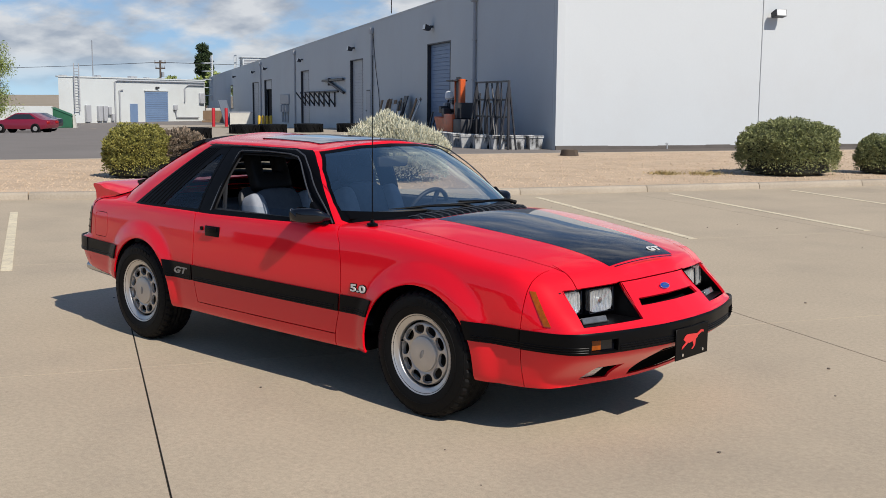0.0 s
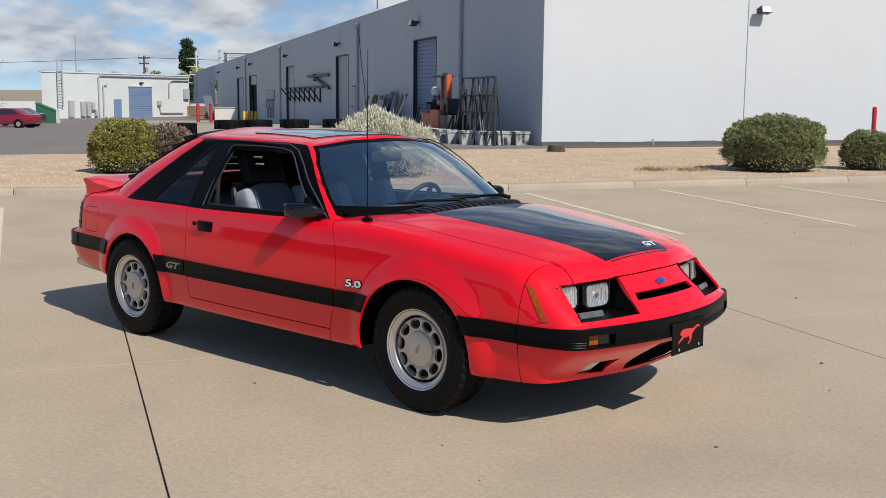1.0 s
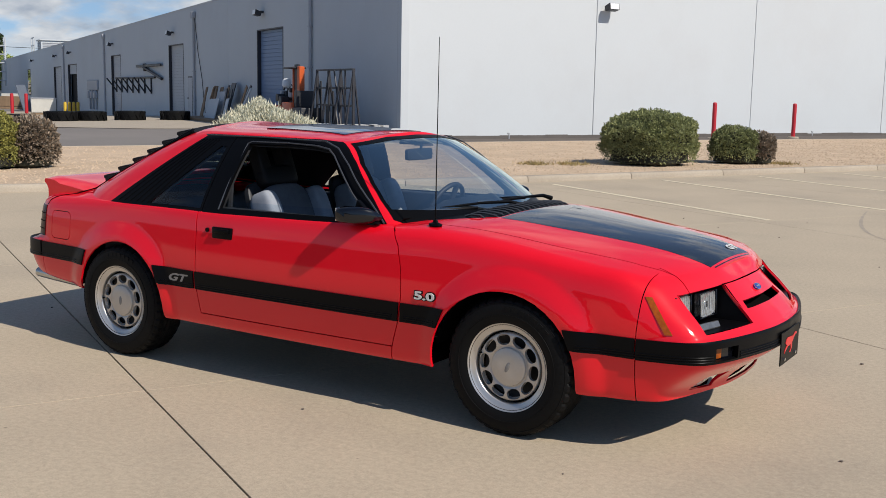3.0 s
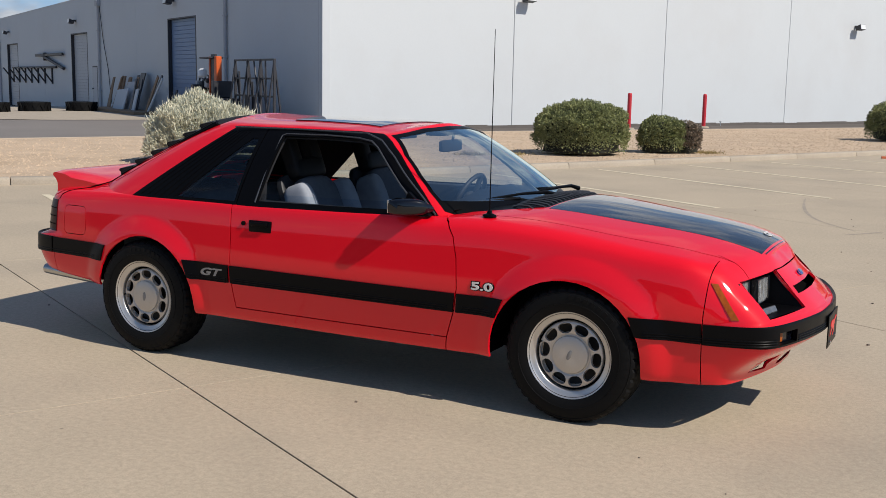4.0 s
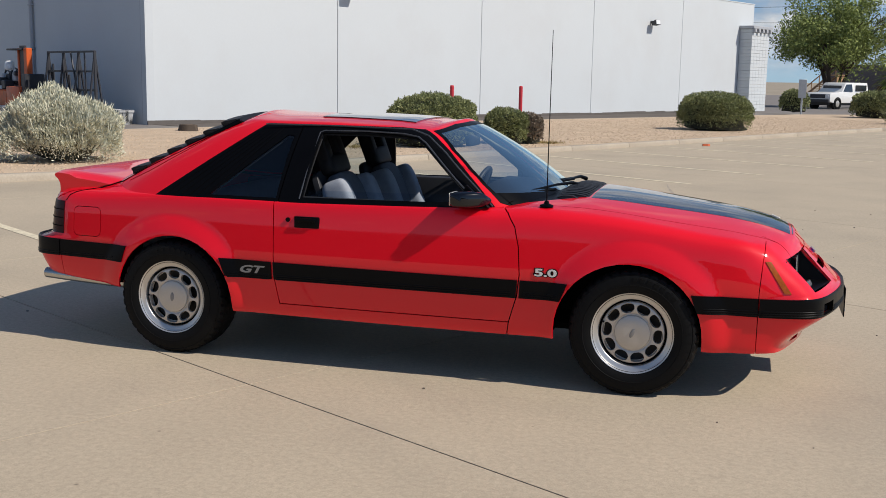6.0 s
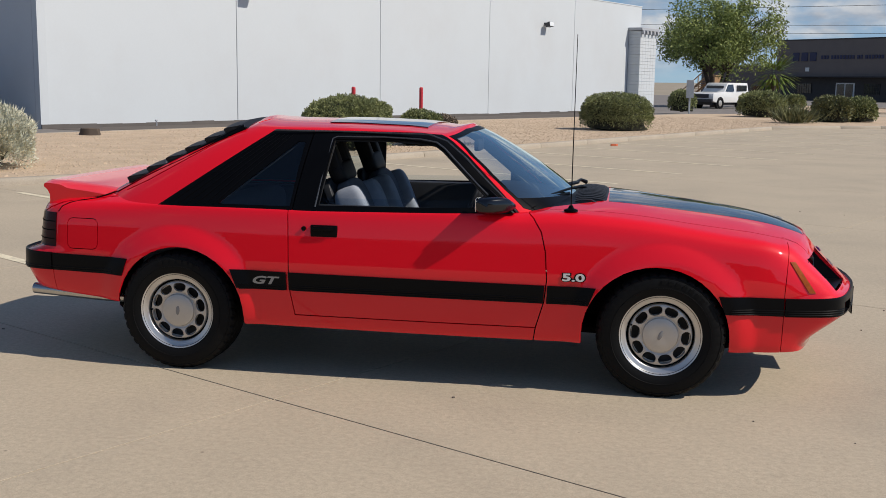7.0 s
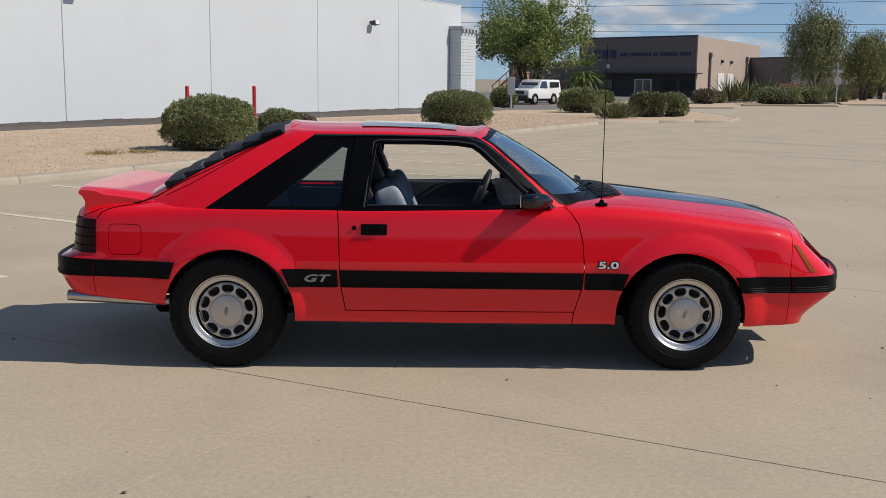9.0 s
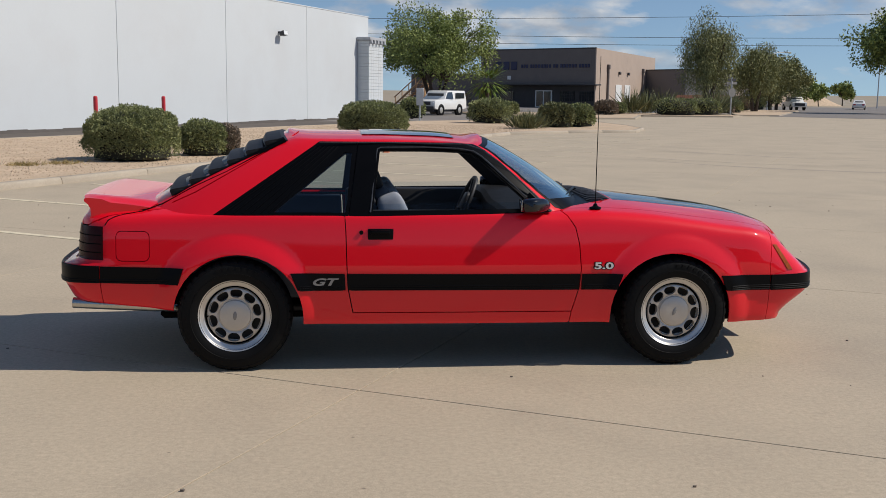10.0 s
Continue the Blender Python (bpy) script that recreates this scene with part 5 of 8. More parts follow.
# stop at the horizon: pale gravel heap far along the street
bm = bmesh.new()
rows = []
for i in range(9):
    r = 10 * i / 8
    rows.append([(r * math.cos(2 * math.pi * k / 24), r * 0.8 * math.sin(2 * math.pi * k / 24), 4.6 * (1 - (r / 10)) ** 1.1 + 0.25 * noise.noise(Vector((r, k, 0)))) for k in range(24)])
bm = grid_mesh(rows, close=True)
bmesh.ops.recalc_face_normals(bm, faces=bm.faces)
tagged(part("gravel_heap", bm, gravel_dirt, m=pose(108, 232, -0.1)), "pale heap of gravel beside the street", "gravel heap")
# street beyond the entrance
sheet("street", [(37.5, 83.0), (45.5, 74.0), (62.0, 92.0), (150.0, 215.0), (128.0, 232.0), (57.5, 121.0)], -0.012, asphalt, "worn grey asphalt street beyond the lot", category="road")
# kerbed islands across the entrance
for pts in ([(24.5, 77.0), (31.8, 77.2), (33.5, 79.5), (31.0, 86.5), (24.5, 88.0), (19.0, 80.0)], [(13.5, 64.5), (20.5, 66.5), (24.0, 77.0), (13.0, 90.0), (10.0, 84.0)], [(35.0, 84.0), (39.0, 84.5), (56.0, 118.0), (48.0, 122.0)]):
    a = sheet("planting_ground", pts, 0.10, gravel_dirt, "tan gravel island with a kerb", 0.13)
    c = Vector((sum(p[0] for p in pts) / len(pts), sum(p[1] for p in pts) / len(pts)))
    out = [tuple(c + (Vector(p) - c) * 1.03) for p in pts]
    sheet("kerb_island", out, 0.085, kerb_concrete, "pale concrete kerb round a gravel island", 0.13, "kerb")


# ---------------------------------------------------------------- plants
def leaf_material(name, base, vary=0.35, rough=0.6, trans=0.15):
    m = bpy.data.materials.new(name)
    m.use_nodes = True
    nt = m.node_tree
    p = nt.nodes["Principled BSDF"]
    p.inputs["Roughness"].default_value = rough
    p.inputs["Specular IOR Level"].default_value = 0.25
    geo = nt.nodes.new("ShaderNodeNewGeometry")
    ramp = nt.nodes.new("ShaderNodeValToRGB")
    lo = [c * (1 - vary) for c in base]
    hi = [min(1, c * (1 + vary)) for c in base]
    ramp.color_ramp.elements[0].color = (*lo, 1)
    ramp.color_ramp.elements[1].color = (hi[0] * 1.15, hi[1], hi[2] * 0.9, 1)
    nt.links.new(geo.outputs["Random Per Island"], ramp.inputs[0])
    nt.links.new(ramp.outputs[0], p.inputs["Base Color"])
    return m


sage_green = leaf_material("clipped_bush_leaf", (0.218, 0.26, 0.122), 0.5)
olive_leaf = leaf_material("olive_bush_leaf", (0.25, 0.26, 0.075), 0.5)
brush_leaf = leaf_material("grey_twig_leaf", (0.21, 0.18, 0.14))
silver_leaf = leaf_material("silver_bush_leaf", (0.55, 0.585, 0.48), 0.25)
tree_leaf = leaf_material("tree_leaf", (0.20, 0.265, 0.085), 0.5)
willow_leaf = leaf_material("willow_leaf", (0.20, 0.225, 0.10), 0.4)
pine_leaf = leaf_material("pine_needle", (0.035, 0.06, 0.025), 0.4)
dry_grass = leaf_material("dry_grass_blade", (0.30, 0.25, 0.11), 0.3)
spiky_leaf = leaf_material("spiky_desert_leaf", (0.15, 0.17, 0.085), 0.35)
bark = material("grey_brown_bark", (0.075, 0.055, 0.04), 0.9, vary=0.35, scale=6, fine=40, bump=0.4, bump_scale=25)
# near-black colour that stands in for the shade deep inside a bush
inner_shade_dark = material("bush_inner_shade", (0.022, 0.022, 0.013), 0.95, vary=0.3, scale=8)


def leaf_mesh(name, pos, axis, side, length, width, mat):
    """Many pointed leaves: a diamond of two triangles each, from arrays."""
    n = len(pos)
    L = (axis * length[:, None])
    W = (side * width[:, None]) * 0.5
    v = np.empty((n, 4, 3))
    v[:, 0] = pos
    v[:, 1] = pos + L * 0.5 + W
    v[:, 2] = pos + L
    v[:, 3] = pos + L * 0.5 - W
    me = bpy.data.meshes.new(name)
    me.vertices.add(n * 4)
    me.vertices.foreach_set("co", v.reshape(-1))
    me.loops.add(n * 4)
    me.loops.foreach_set("vertex_index", np.arange(n * 4))
    me.polygons.add(n)
    me.polygons.foreach_set("loop_start", np.arange(n) * 4)
    me.polygons.foreach_set("loop_total", np.full(n, 4))
    me.materials.append(mat)
    me.update()
    me.validate()
    return me


def unit(a):
    return a / np.maximum(np.linalg.norm(a, axis=1, keepdims=True), 1e-9)


def dome_points(rng, n, w, d, h, seed, lump=0.10, shell=0.86):
    """Points near the skin of a lumpy dome that stands on the ground, and their outward ways."""
    u = rng.normal(size=(n, 3))
    u[:, 2] = np.abs(u[:, 2]) * 1.0 - 0.35
    u = unit(u)
    k = np.array([1 + lump * noise.noise(Vector(p) * 2.3 + Vector((seed, 0, 0))) + 0.5 * lump * noise.noise(Vector(p) * 6.0 + Vector((0, seed, 0))) for p in u])
    r = k * (shell + (1 - shell) * rng.random(n) ** 0.6)
    flat = np.where(u[:, 2:3] < 0.15, (1 / np.maximum(0.3, np.hypot(u[:, :1], u[:, 1:2]))) ** 0.9, 1.0)
    box_ = np.sign(u) * np.abs(u) ** 0.82 * np.c_[flat, flat, np.ones(n)]
    p = box_ * r[:, None] * np.array([w / 2, d / 2, h * 0.56])
    p[:, 2] += h * 0.46
    p[:, 2] = np.maximum(p[:, 2], 0.02 + 0.1 * rng.random(n))
    return p, u


def bush(name, label, x, y, w, h, leaf, n, size, seed, lean=0.0, group="", z=0.105, depth=None):
    rng = np.random.default_rng(seed)
    t = thing(name, label, "bush", pose(x, y, z, 0, 0, 40 + seed * 33), group)
    d = depth or w * 0.95
    # solid core under the leaves, coloured dark as the shade between them
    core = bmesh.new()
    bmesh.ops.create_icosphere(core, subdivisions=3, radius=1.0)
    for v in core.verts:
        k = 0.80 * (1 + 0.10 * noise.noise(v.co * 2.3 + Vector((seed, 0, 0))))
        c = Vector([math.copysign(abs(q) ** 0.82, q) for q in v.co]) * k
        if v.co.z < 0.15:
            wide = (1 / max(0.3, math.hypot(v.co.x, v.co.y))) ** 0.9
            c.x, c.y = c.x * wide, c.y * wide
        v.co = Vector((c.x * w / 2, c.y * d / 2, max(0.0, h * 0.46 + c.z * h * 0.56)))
    part("inner_growth", core, inner_shade_dark, t)
    p, u = dome_points(rng, n, w, d, h, seed)
    tuft = 0.42 / w
    dent = np.array([noise.noise(Vector(q) / (0.06 + 0.02 * w)) + 0.6 * noise.noise(Vector(q) / (0.13 + 0.03 * w)) for q in p])
    p *= (1 + tuft * 0.46 * np.minimum(dent, 0.35) - 0.02)[:, None]
    keep = p[:, 2] > 0.05 + 0.10 * rng.random(n)
    p, u = p[keep], u[keep]
    n = len(p)
    ax = unit(u + rng.normal(size=(n, 3)) * 0.75 + np.array([0, 0, 0.35]))
    sd = unit(np.cross(ax, rng.normal(size=(n, 3))))
    ln = size * (0.6 + 0.9 * rng.random(n))
    ob = new("foliage", leaf_mesh("foliage", p, ax, sd, ln, ln * 0.55, leaf))
    ob.parent = t
    stem = bmesh.new()
    for k in range(7):
        a = 2 * math.pi * k / 7
        add_tube(stem, [(0.06 * math.cos(a), 0.06 * math.sin(a), -0.02), (w * 0.2 * math.cos(a), d * 0.2 * math.sin(a), h * 0.4)], [0.03, 0.015], 5)
    part("stems", stem, bark, t)
    return t


bush("clipped_bush", "round clipped green bush in the gravel strip", -4.88, 16.55, 1.96, 1.12, sage_green, 52000, 0.034, 1)
bush("clipped_bush", "smaller round clipped green bush in the gravel", -3.62, 18.4, 1.10, 0.78, sage_green, 24000, 0.032, 2)
bush("dry_bush", "brittle brown half-bare bush beside a green one", -3.14, 18.62, 0.66, 0.66, brush_leaf, 6000, 0.045, 12)
bush("clipped_bush", "broad clipped green bush near the entrance", 0.78, 29.4, 2.25, 1.18, sage_green, 36000, 0.040, 3)
bush("olive_bush", "yellow-green clipped bush at the strip's edge", -12.95, 6.3, 1.22, 0.97, olive_leaf, 30000, 0.033, 4)
bush("dry_bush", "grey twiggy bush grown into the olive one", -12.68, 7.05, 0.95, 0.84, brush_leaf, 15000, 0.045, 5)
bush("clipped_bush", "round clipped bush by the entrance drive", 7.7, 48.7, 2.3, 1.25, sage_green, 9000, 0.08, 6)
bush("clipped_bush", "low mounded green bush on the island nose", 9.9, 42.6, 1.7, 1.1, spiky_leaf, 7000, 0.09, 7)
bush("clipped_bush", "low mounded green bush on the island nose", 11.2, 43.4, 1.4, 1.05, sage_green, 6000, 0.08, 8)
bush("clipped_bush", "small clipped bush by the wall end", 4.3, 57.5, 1.5, 1.2, sage_green, 4000, 0.09, 9)
for k, (x, y, w, h) in enumerate(((21.5, 77.6, 1.9, 1.1), (28.0, 79.8, 3.6, 1.35), (31.0, 82.0, 3.4, 1.35), (36.5, 92.0, 2.6, 1.1), (23.6, 82.0, 1.6, 0.9), (39.5, 97, 2.2, 1.2), (46, 112, 3.0, 1.6), (13.0, 74, 1.4, 0.9), (52, 122, 3.0, 1.5))):
    bush("clipped_bush", "dark rounded shrub on a far island", x, y, w, h, sage_green if k % 3 else brush_leaf, 3500, 0.12, 20 + k, group="far shrubs")


def silver_bush(x, y):
    rng = np.random.default_rng(77)
    t = thing("silver_bush", "silvery white spiky bush in the gravel strip", "bush", pose(x, y, 0.105, 0, 0, 20))
    # core darker than the silver leaves: painted shade for the gaps
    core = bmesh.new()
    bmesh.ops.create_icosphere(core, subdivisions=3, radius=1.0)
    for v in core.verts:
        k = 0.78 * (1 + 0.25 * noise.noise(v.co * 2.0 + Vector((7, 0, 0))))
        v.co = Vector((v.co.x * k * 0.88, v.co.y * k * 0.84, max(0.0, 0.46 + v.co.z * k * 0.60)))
    part("inner_growth", core, material("silver_bush_inner_shade", (0.10, 0.10, 0.07), 0.95, vary=0.3, scale=8), t)
    def peak(p):
        """Draws the mound up to a blunt peak, with a lower shoulder beside it."""
        r = np.hypot(p[:, 0] + 0.10, p[:, 1] + 0.05)
        p[:, 2] *= 0.88 + 0.25 * np.exp(-(r / 0.45) ** 2)
        return p
    n = 60000
    p, u = dome_points(rng, n, 1.86, 1.80, 1.10, 7, 0.2, 0.80)
    p = peak(p)
    ax = unit(u * 0.8 + rng.normal(size=(n, 3)) * 0.35 + np.array([0, 0, 0.75]))
    sd = unit(np.cross(ax, rng.normal(size=(n, 3))))
    ln = 0.028 + 0.046 * rng.random(n)
    ob = new("foliage", leaf_mesh("foliage", p, ax, sd, ln, ln * 0.2 + 0.006, silver_leaf))
    ob.parent = t
    m = 1500
    p, u = dome_points(rng, m, 1.88, 1.82, 1.12, 7, 0.2, 0.9)
    p = peak(p)
    ax = unit(u * 0.5 + np.array([0, 0, 1.0]) + rng.normal(size=(m, 3)) * 0.25)
    ob = new("bloom_layer", leaf_mesh("bloom_layer", p, ax, unit(np.cross(ax, rng.normal(size=(m, 3)))), 0.08 + 0.09 * rng.random(m), np.full(m, 0.014), silver_leaf))
    ob.parent = t


silver_bush(-9.25, 9.4)


def spiky(name, label, x, y, z, n, length, mat, spread, seed, cat="plant", group=""):
    rng = np.random.default_rng(seed)
    t = thing(name, label, cat, pose(x, y, z), group)
    p = np.zeros((n, 3))
    p[:, :2] = rng.normal(size=(n, 2)) * spread * 0.35
    ax = np.c_[rng.normal(size=(n, 2)) * 0.55, np.full(n, 1.0)]
    ax[:, :2] += p[:, :2] / max(spread, 0.01) * 0.6
    ax = unit(ax)
    ob = new("foliage", leaf_mesh("foliage", p, ax, unit(np.cross(ax, rng.normal(size=(n, 3)))), length * (0.6 + 0.5 * rng.random(n)), np.full(n, length * 0.05), mat))
    ob.parent = t
    return t


spiky("desert_clump", "spiky dark green desert clump on the island nose", 8.0, 40.0, 0.1, 700, 0.85, spiky_leaf, 0.75, 31)
for k, (x, y) in enumerate(((25.5, 84.0), (27.0, 84.8), (29.5, 88.0), (33.5, 86.0), (35.5, 89.5), (42, 104))):
    spiky("yucca", "tall spiky yucca on a far island", x, y, 0.1, 120, 2.4, spiky_leaf, 0.8, 40 + k, group="yuccas")
for k, (x, y, s) in enumerate(((-6.6, 14.6, 0.22), (-6.0, 15.2, 0.30), (-2.7, 18.9, 0.25))):
    rng = np.random.default_rng(60 + k)
    t = thing("dry_grass", "low tuft of dry yellow grass in gravel", "grass", pose(x, y, 0.1), "grass tufts")
    n = 380
    p = np.c_[rng.normal(size=(n, 2)) * s * 0.7, np.zeros(n)]
    ax = unit(np.c_[rng.normal(size=(n, 2)) * 1.0, 0.35 + rng.random(n)])
    ob = new("foliage", leaf_mesh("foliage", p, ax, unit(np.cross(ax, rng.normal(size=(n, 3)))), 0.05 + 0.08 * rng.random(n), np.full(n, 0.012), dry_grass))
    ob.parent = t

# cut stump in the strip
sb = bmesh.new()
rows = []
for z, k in ((0.0, 1.15), (0.1, 1.02), (0.24, 0.96), (0.28, 0.9)):
    rows.append([(0.40 * k * math.cos(2 * math.pi * q / 18) * (1 + 0.30 * noise.noise(Vector((q * 0.9, z * 3, 2)))), 0.30 * k * math.sin(2 * math.pi * q / 18) * (1 + 0.14 * noise.noise(Vector((q * 0.9, z * 3, 5)))), z) for q in range(18)])
sb = grid_mesh(rows, close=True)
sb.faces.new(list(sb.verts)[-18:])
bmesh.ops.recalc_face_normals(sb, faces=sb.faces)
sm = thing("tree_stump", "low dark cut tree stump in gravel", "stump", pose(-12.35, 19.2, 0.1))
for v in sb.verts:
    v.co *= 0.62
part("bark", sb, bark, sm)
part("cut_face", box(-0.12, 0.12, -0.08, 0.08, 0.165, 0.178, 0.005), material("stump_wood", (0.13, 0.09, 0.06), 0.9, vary=0.3, scale=10), sm)
# orange scrap lying on the lot
sc = bmesh.new()
add_prism(sc, [(0, 0), (0.12, 0.03), (0.16, 0.11), (0.05, 0.14), (-0.03, 0.06)], 0.0, 0.05)
tagged(part("paper_scrap", sc, material("orange_scrap", (0.65, 0.16, 0.07), 0.6), m=pose(0.75, 21.8, 0.002)), "crumpled orange scrap on the concrete", "litter")


def tree(name, label, x, y, h, crown, leaf, n, size, seed, trunks=1, droop=0.0, z=-0.05, clusters=70, bare=0.28):
    """Trunk and limbs with a crown of clustered leaves; crown: (half width, half depth, half height, centre height)."""
    rng = np.random.default_rng(seed)
    t = thing(name, label, "tree", pose(x, y, z))
    cw, cd, ch, cz = crown
    tr = bmesh.new()
    lim = bmesh.new()
    for k in range(trunks):
        a = 2 * math.pi * k / max(1, trunks) + seed
        sp = 0.25 * cw if trunks > 1 else 0.05
        top = Vector((sp * math.cos(a), sp * math.sin(a), h * bare + 0.6))
        add_tube(tr, [(0.15 * math.cos(a), 0.15 * math.sin(a), -0.1), top * 0.5, top], [h * 0.028, h * 0.022, h * 0.017], 8)
        for q in range(6):
            b = a + q * 1.05
            e = Vector((cw * 0.7 * math.cos(b), cd * 0.7 * math.sin(b), cz + ch * (0.1 + 0.12 * (q % 4))))
            add_tube(lim, [top * 0.9, top.lerp(e, 0.5) + Vector((0, 0, 0.2)), e], [h * 0.014, h * 0.009, h * 0.003], 6)
    part("trunk", tr, bark, t)
    part("limbs", lim, bark, t)
    c = unit(rng.normal(size=(clusters, 3))) * (rng.random(clusters) ** 0.4)[:, None]
    c = c * (0.72 + 0.42 * rng.random(clusters))[:, None]
    c = c * np.array([cw, cd, ch]) + np.array([0, 0, cz])
    rad = 0.16 * (cw + ch) * (0.6 + 0.8 * rng.random(clusters))
    pick = rng.integers(0, clusters, n)
    u = unit(rng.normal(size=(n, 3)))
    p = c[pick] + u * (rad[pick] * rng.random(n) ** 0.45)[:, None] * np.array([1, 1, 0.8])
    if droop:
        p[:, 2] -= droop * rng.random(n) ** 2 * (np.hypot(p[:, 0] / cw, p[:, 1] / cd))
    ax = unit(rng.normal(size=(n, 3)) * 0.8 + u * 0.4 + np.array([0, 0, -1.3 if droop else 0.1]))
    sd = unit(np.cross(ax, rng.normal(size=(n, 3))))
    ln = size * (0.6 + 0.8 * rng.random(n))
    ob = new("crown", leaf_mesh("crown", p, ax, sd, ln, ln * (0.22 if droop else 0.55), leaf))
    ob.parent = t
    return t


tree("shade_tree", "broad green shade tree with several stems", 8.0, 80.5, 8.5, (4.5, 4.2, 2.8, 5.65), tree_leaf, 36000, 0.19, 1, 4, clusters=120)
tree("willow_tree", "tall drooping grey-green willow-like tree", 40.0, 105.2, 11.0, (2.9, 3.0, 4.0, 6.4), willow_leaf, 26000, 0.30, 2, 3, 3.2, clusters=110)
tree("willow_tree", "drooping grey-green tree beside the taller one", 46.2, 107.6, 8.5, (2.7, 2.8, 3.0, 5.0), willow_leaf, 19000, 0.28, 3, 2, 2.8, clusters=90)
tree("street_tree", "rounded green tree along the street", 55.0, 124.0, 7.5, (4.4, 4.0, 2.6, 4.2), willow_leaf, 22000, 0.26, 4, 2)
tree("street_tree", "rounded green tree along the street", 61.0, 136.0, 6.5, (3.6, 3.4, 2.2, 3.4), willow_leaf, 14000, 0.28, 14, 2)
tree("street_tree", "large dark green street tree", 62.2, 105.0, 11.5, (5.2, 5.0, 3.9, 8.0), tree_leaf, 34000, 0.32, 5, 2, clusters=110)
tree("yard_tree", "dense dark green tree beside the yard", -99.6, 41.2, 8.6, (3.9, 3.8, 4.4, 4.5), tree_leaf, 42000, 0.26, 6, 2, 0.8, z=-1.2, clusters=120)
tree("pine_tree", "tall narrow dark pine behind the warehouse", -172.0, 118.6, 17.0, (1.45, 1.45, 3.7, 10.3), pine_leaf, 16000, 0.34, 7, 1, z=-1.2, clusters=26, bare=0.45)
for k, (x, y, h) in enumerate(((96, 205, 6), (104, 214, 5), (90, 214, 6.5), (120, 235, 6), (84, 196, 5.5), (74, 172, 5), (-143, 100, 7.2), (-150, 96, 7))):
    tree("distant_tree", "small dark distant tree at the horizon", x, y, h, (h * 0.5, h * 0.5, h * 0.34, h * 0.6), tree_leaf, 2200, 0.6, 80 + k, 1, clusters=30, z=-0.1 if x > 0 else -1.2)
pl = thing("palm", "short green fan palm beside the truck", "palm", pose(12.6, 84.0, -0.05))
part("trunk", tube([(0, 0, 0), (0.1, 0, 1.6), (0.15, 0, 2.6)], [0.3, 0.24, 0.2], 10), bark, pl)
rng = np.random.default_rng(5)
n = 420
a = rng.random(n) * 2 * math.pi
ax = unit(np.c_[np.cos(a), np.sin(a), rng.normal(size=n) * 0.7 + 0.2])
p = np.tile(np.array([0.15, 0, 2.6]), (n, 1)) + ax * (0.5 + rng.random(n) * 1.1)[:, None]
ob = new("fronds", leaf_mesh("fronds", p, unit(ax + np.array([0, 0, -0.3])), unit(np.cross(ax, np.array([0, 0, 1.0]))), np.full(n, 0.9), np.full(n, 0.16), leaf_material("palm_frond", (0.10, 0.16, 0.03))))
ob.parent = pl

# loose stones over the gravel strip
rng = np.random.default_rng(8)
oct_v = np.array([(1, 0, 0), (-1, 0, 0), (0, 1, 0), (0, -1, 0), (0, 0, 1), (0, 0, -0.4)], float)
oct_f = np.array([(0, 2, 4), (2, 1, 4), (1, 3, 4), (3, 0, 4), (2, 0, 5), (1, 2, 5), (3, 1, 5), (0, 3, 5)])
n = 60000
s_ = -34 + 62 * rng.random(n)
lo_ = np.interp(s_, [b[0] for b in BACK], [b[1] for b in BACK]) + 0.3
hi_ = np.interp(s_, [b[0] for b in KERB[:8]], [b[1] for b in KERB[:8]]) - 0.25
o_ = lo_ + (hi_ - lo_) * rng.random(n) ** 0.75
base = np.array([O.x, O.y, 0.105]) + s_[:, None] * np.array(U) + o_[:, None] * np.array(N)
sc_ = (0.007 + 0.026 * rng.random(n) ** 3)[:, None, None] * (0.7 + 0.6 * rng.random((n, 1, 3)))
vv = base[:, None, :] + oct_v[None] * sc_ * np.array([1, 1, 0.8])
ff = oct_f[None] + (np.arange(n) * 6)[:, None, None]
me = bpy.data.meshes.new("gravel_stones")
me.from_pydata(vv.reshape(-1, 3).tolist(), [], ff.reshape(-1, 3).tolist())
me.materials.append(material("strip_stone", (0.48, 0.36, 0.25), 0.9, vary=0.15, island=0.8))
tagged(new("gravel_stones", me), "loose tan stones scattered over the planting strip", "gravel", kind="stuff")

# loose chips of stone on the lot
random.seed(77)
chips = bmesh.new()
for k in range(150):
    x, y, a = random.uniform(-5, 9), random.uniform(-5.5, 9), random.uniform(0.004, 0.012)
    if abs(x) < 2.5 and abs(y) < 0.95:
        continue
    turn, wide = random.uniform(0, 6.28), random.uniform(0.5, 1.0)
    pts = [(x + a * math.cos(turn + q * 1.257) * random.uniform(0.7, 1.1), y + a * wide * math.sin(turn + q * 1.257)) for q in range(5)]
    add_prism(chips, pts, 0.0, a * 0.7)
tagged(part("stone_chips", chips, material("dark_chip", (0.17, 0.14, 0.11), 0.9, vary=0.3, scale=40)), "scattered dark stone chips on the concrete", "gravel", kind="stuff")


# ---------------------------------------------------------------- the car
CAR = thing("car", "red 1980s hatchback coupe with black hood stripe and side trim, parked", "car", pose(0, 0, 0))
WB = 1.2765

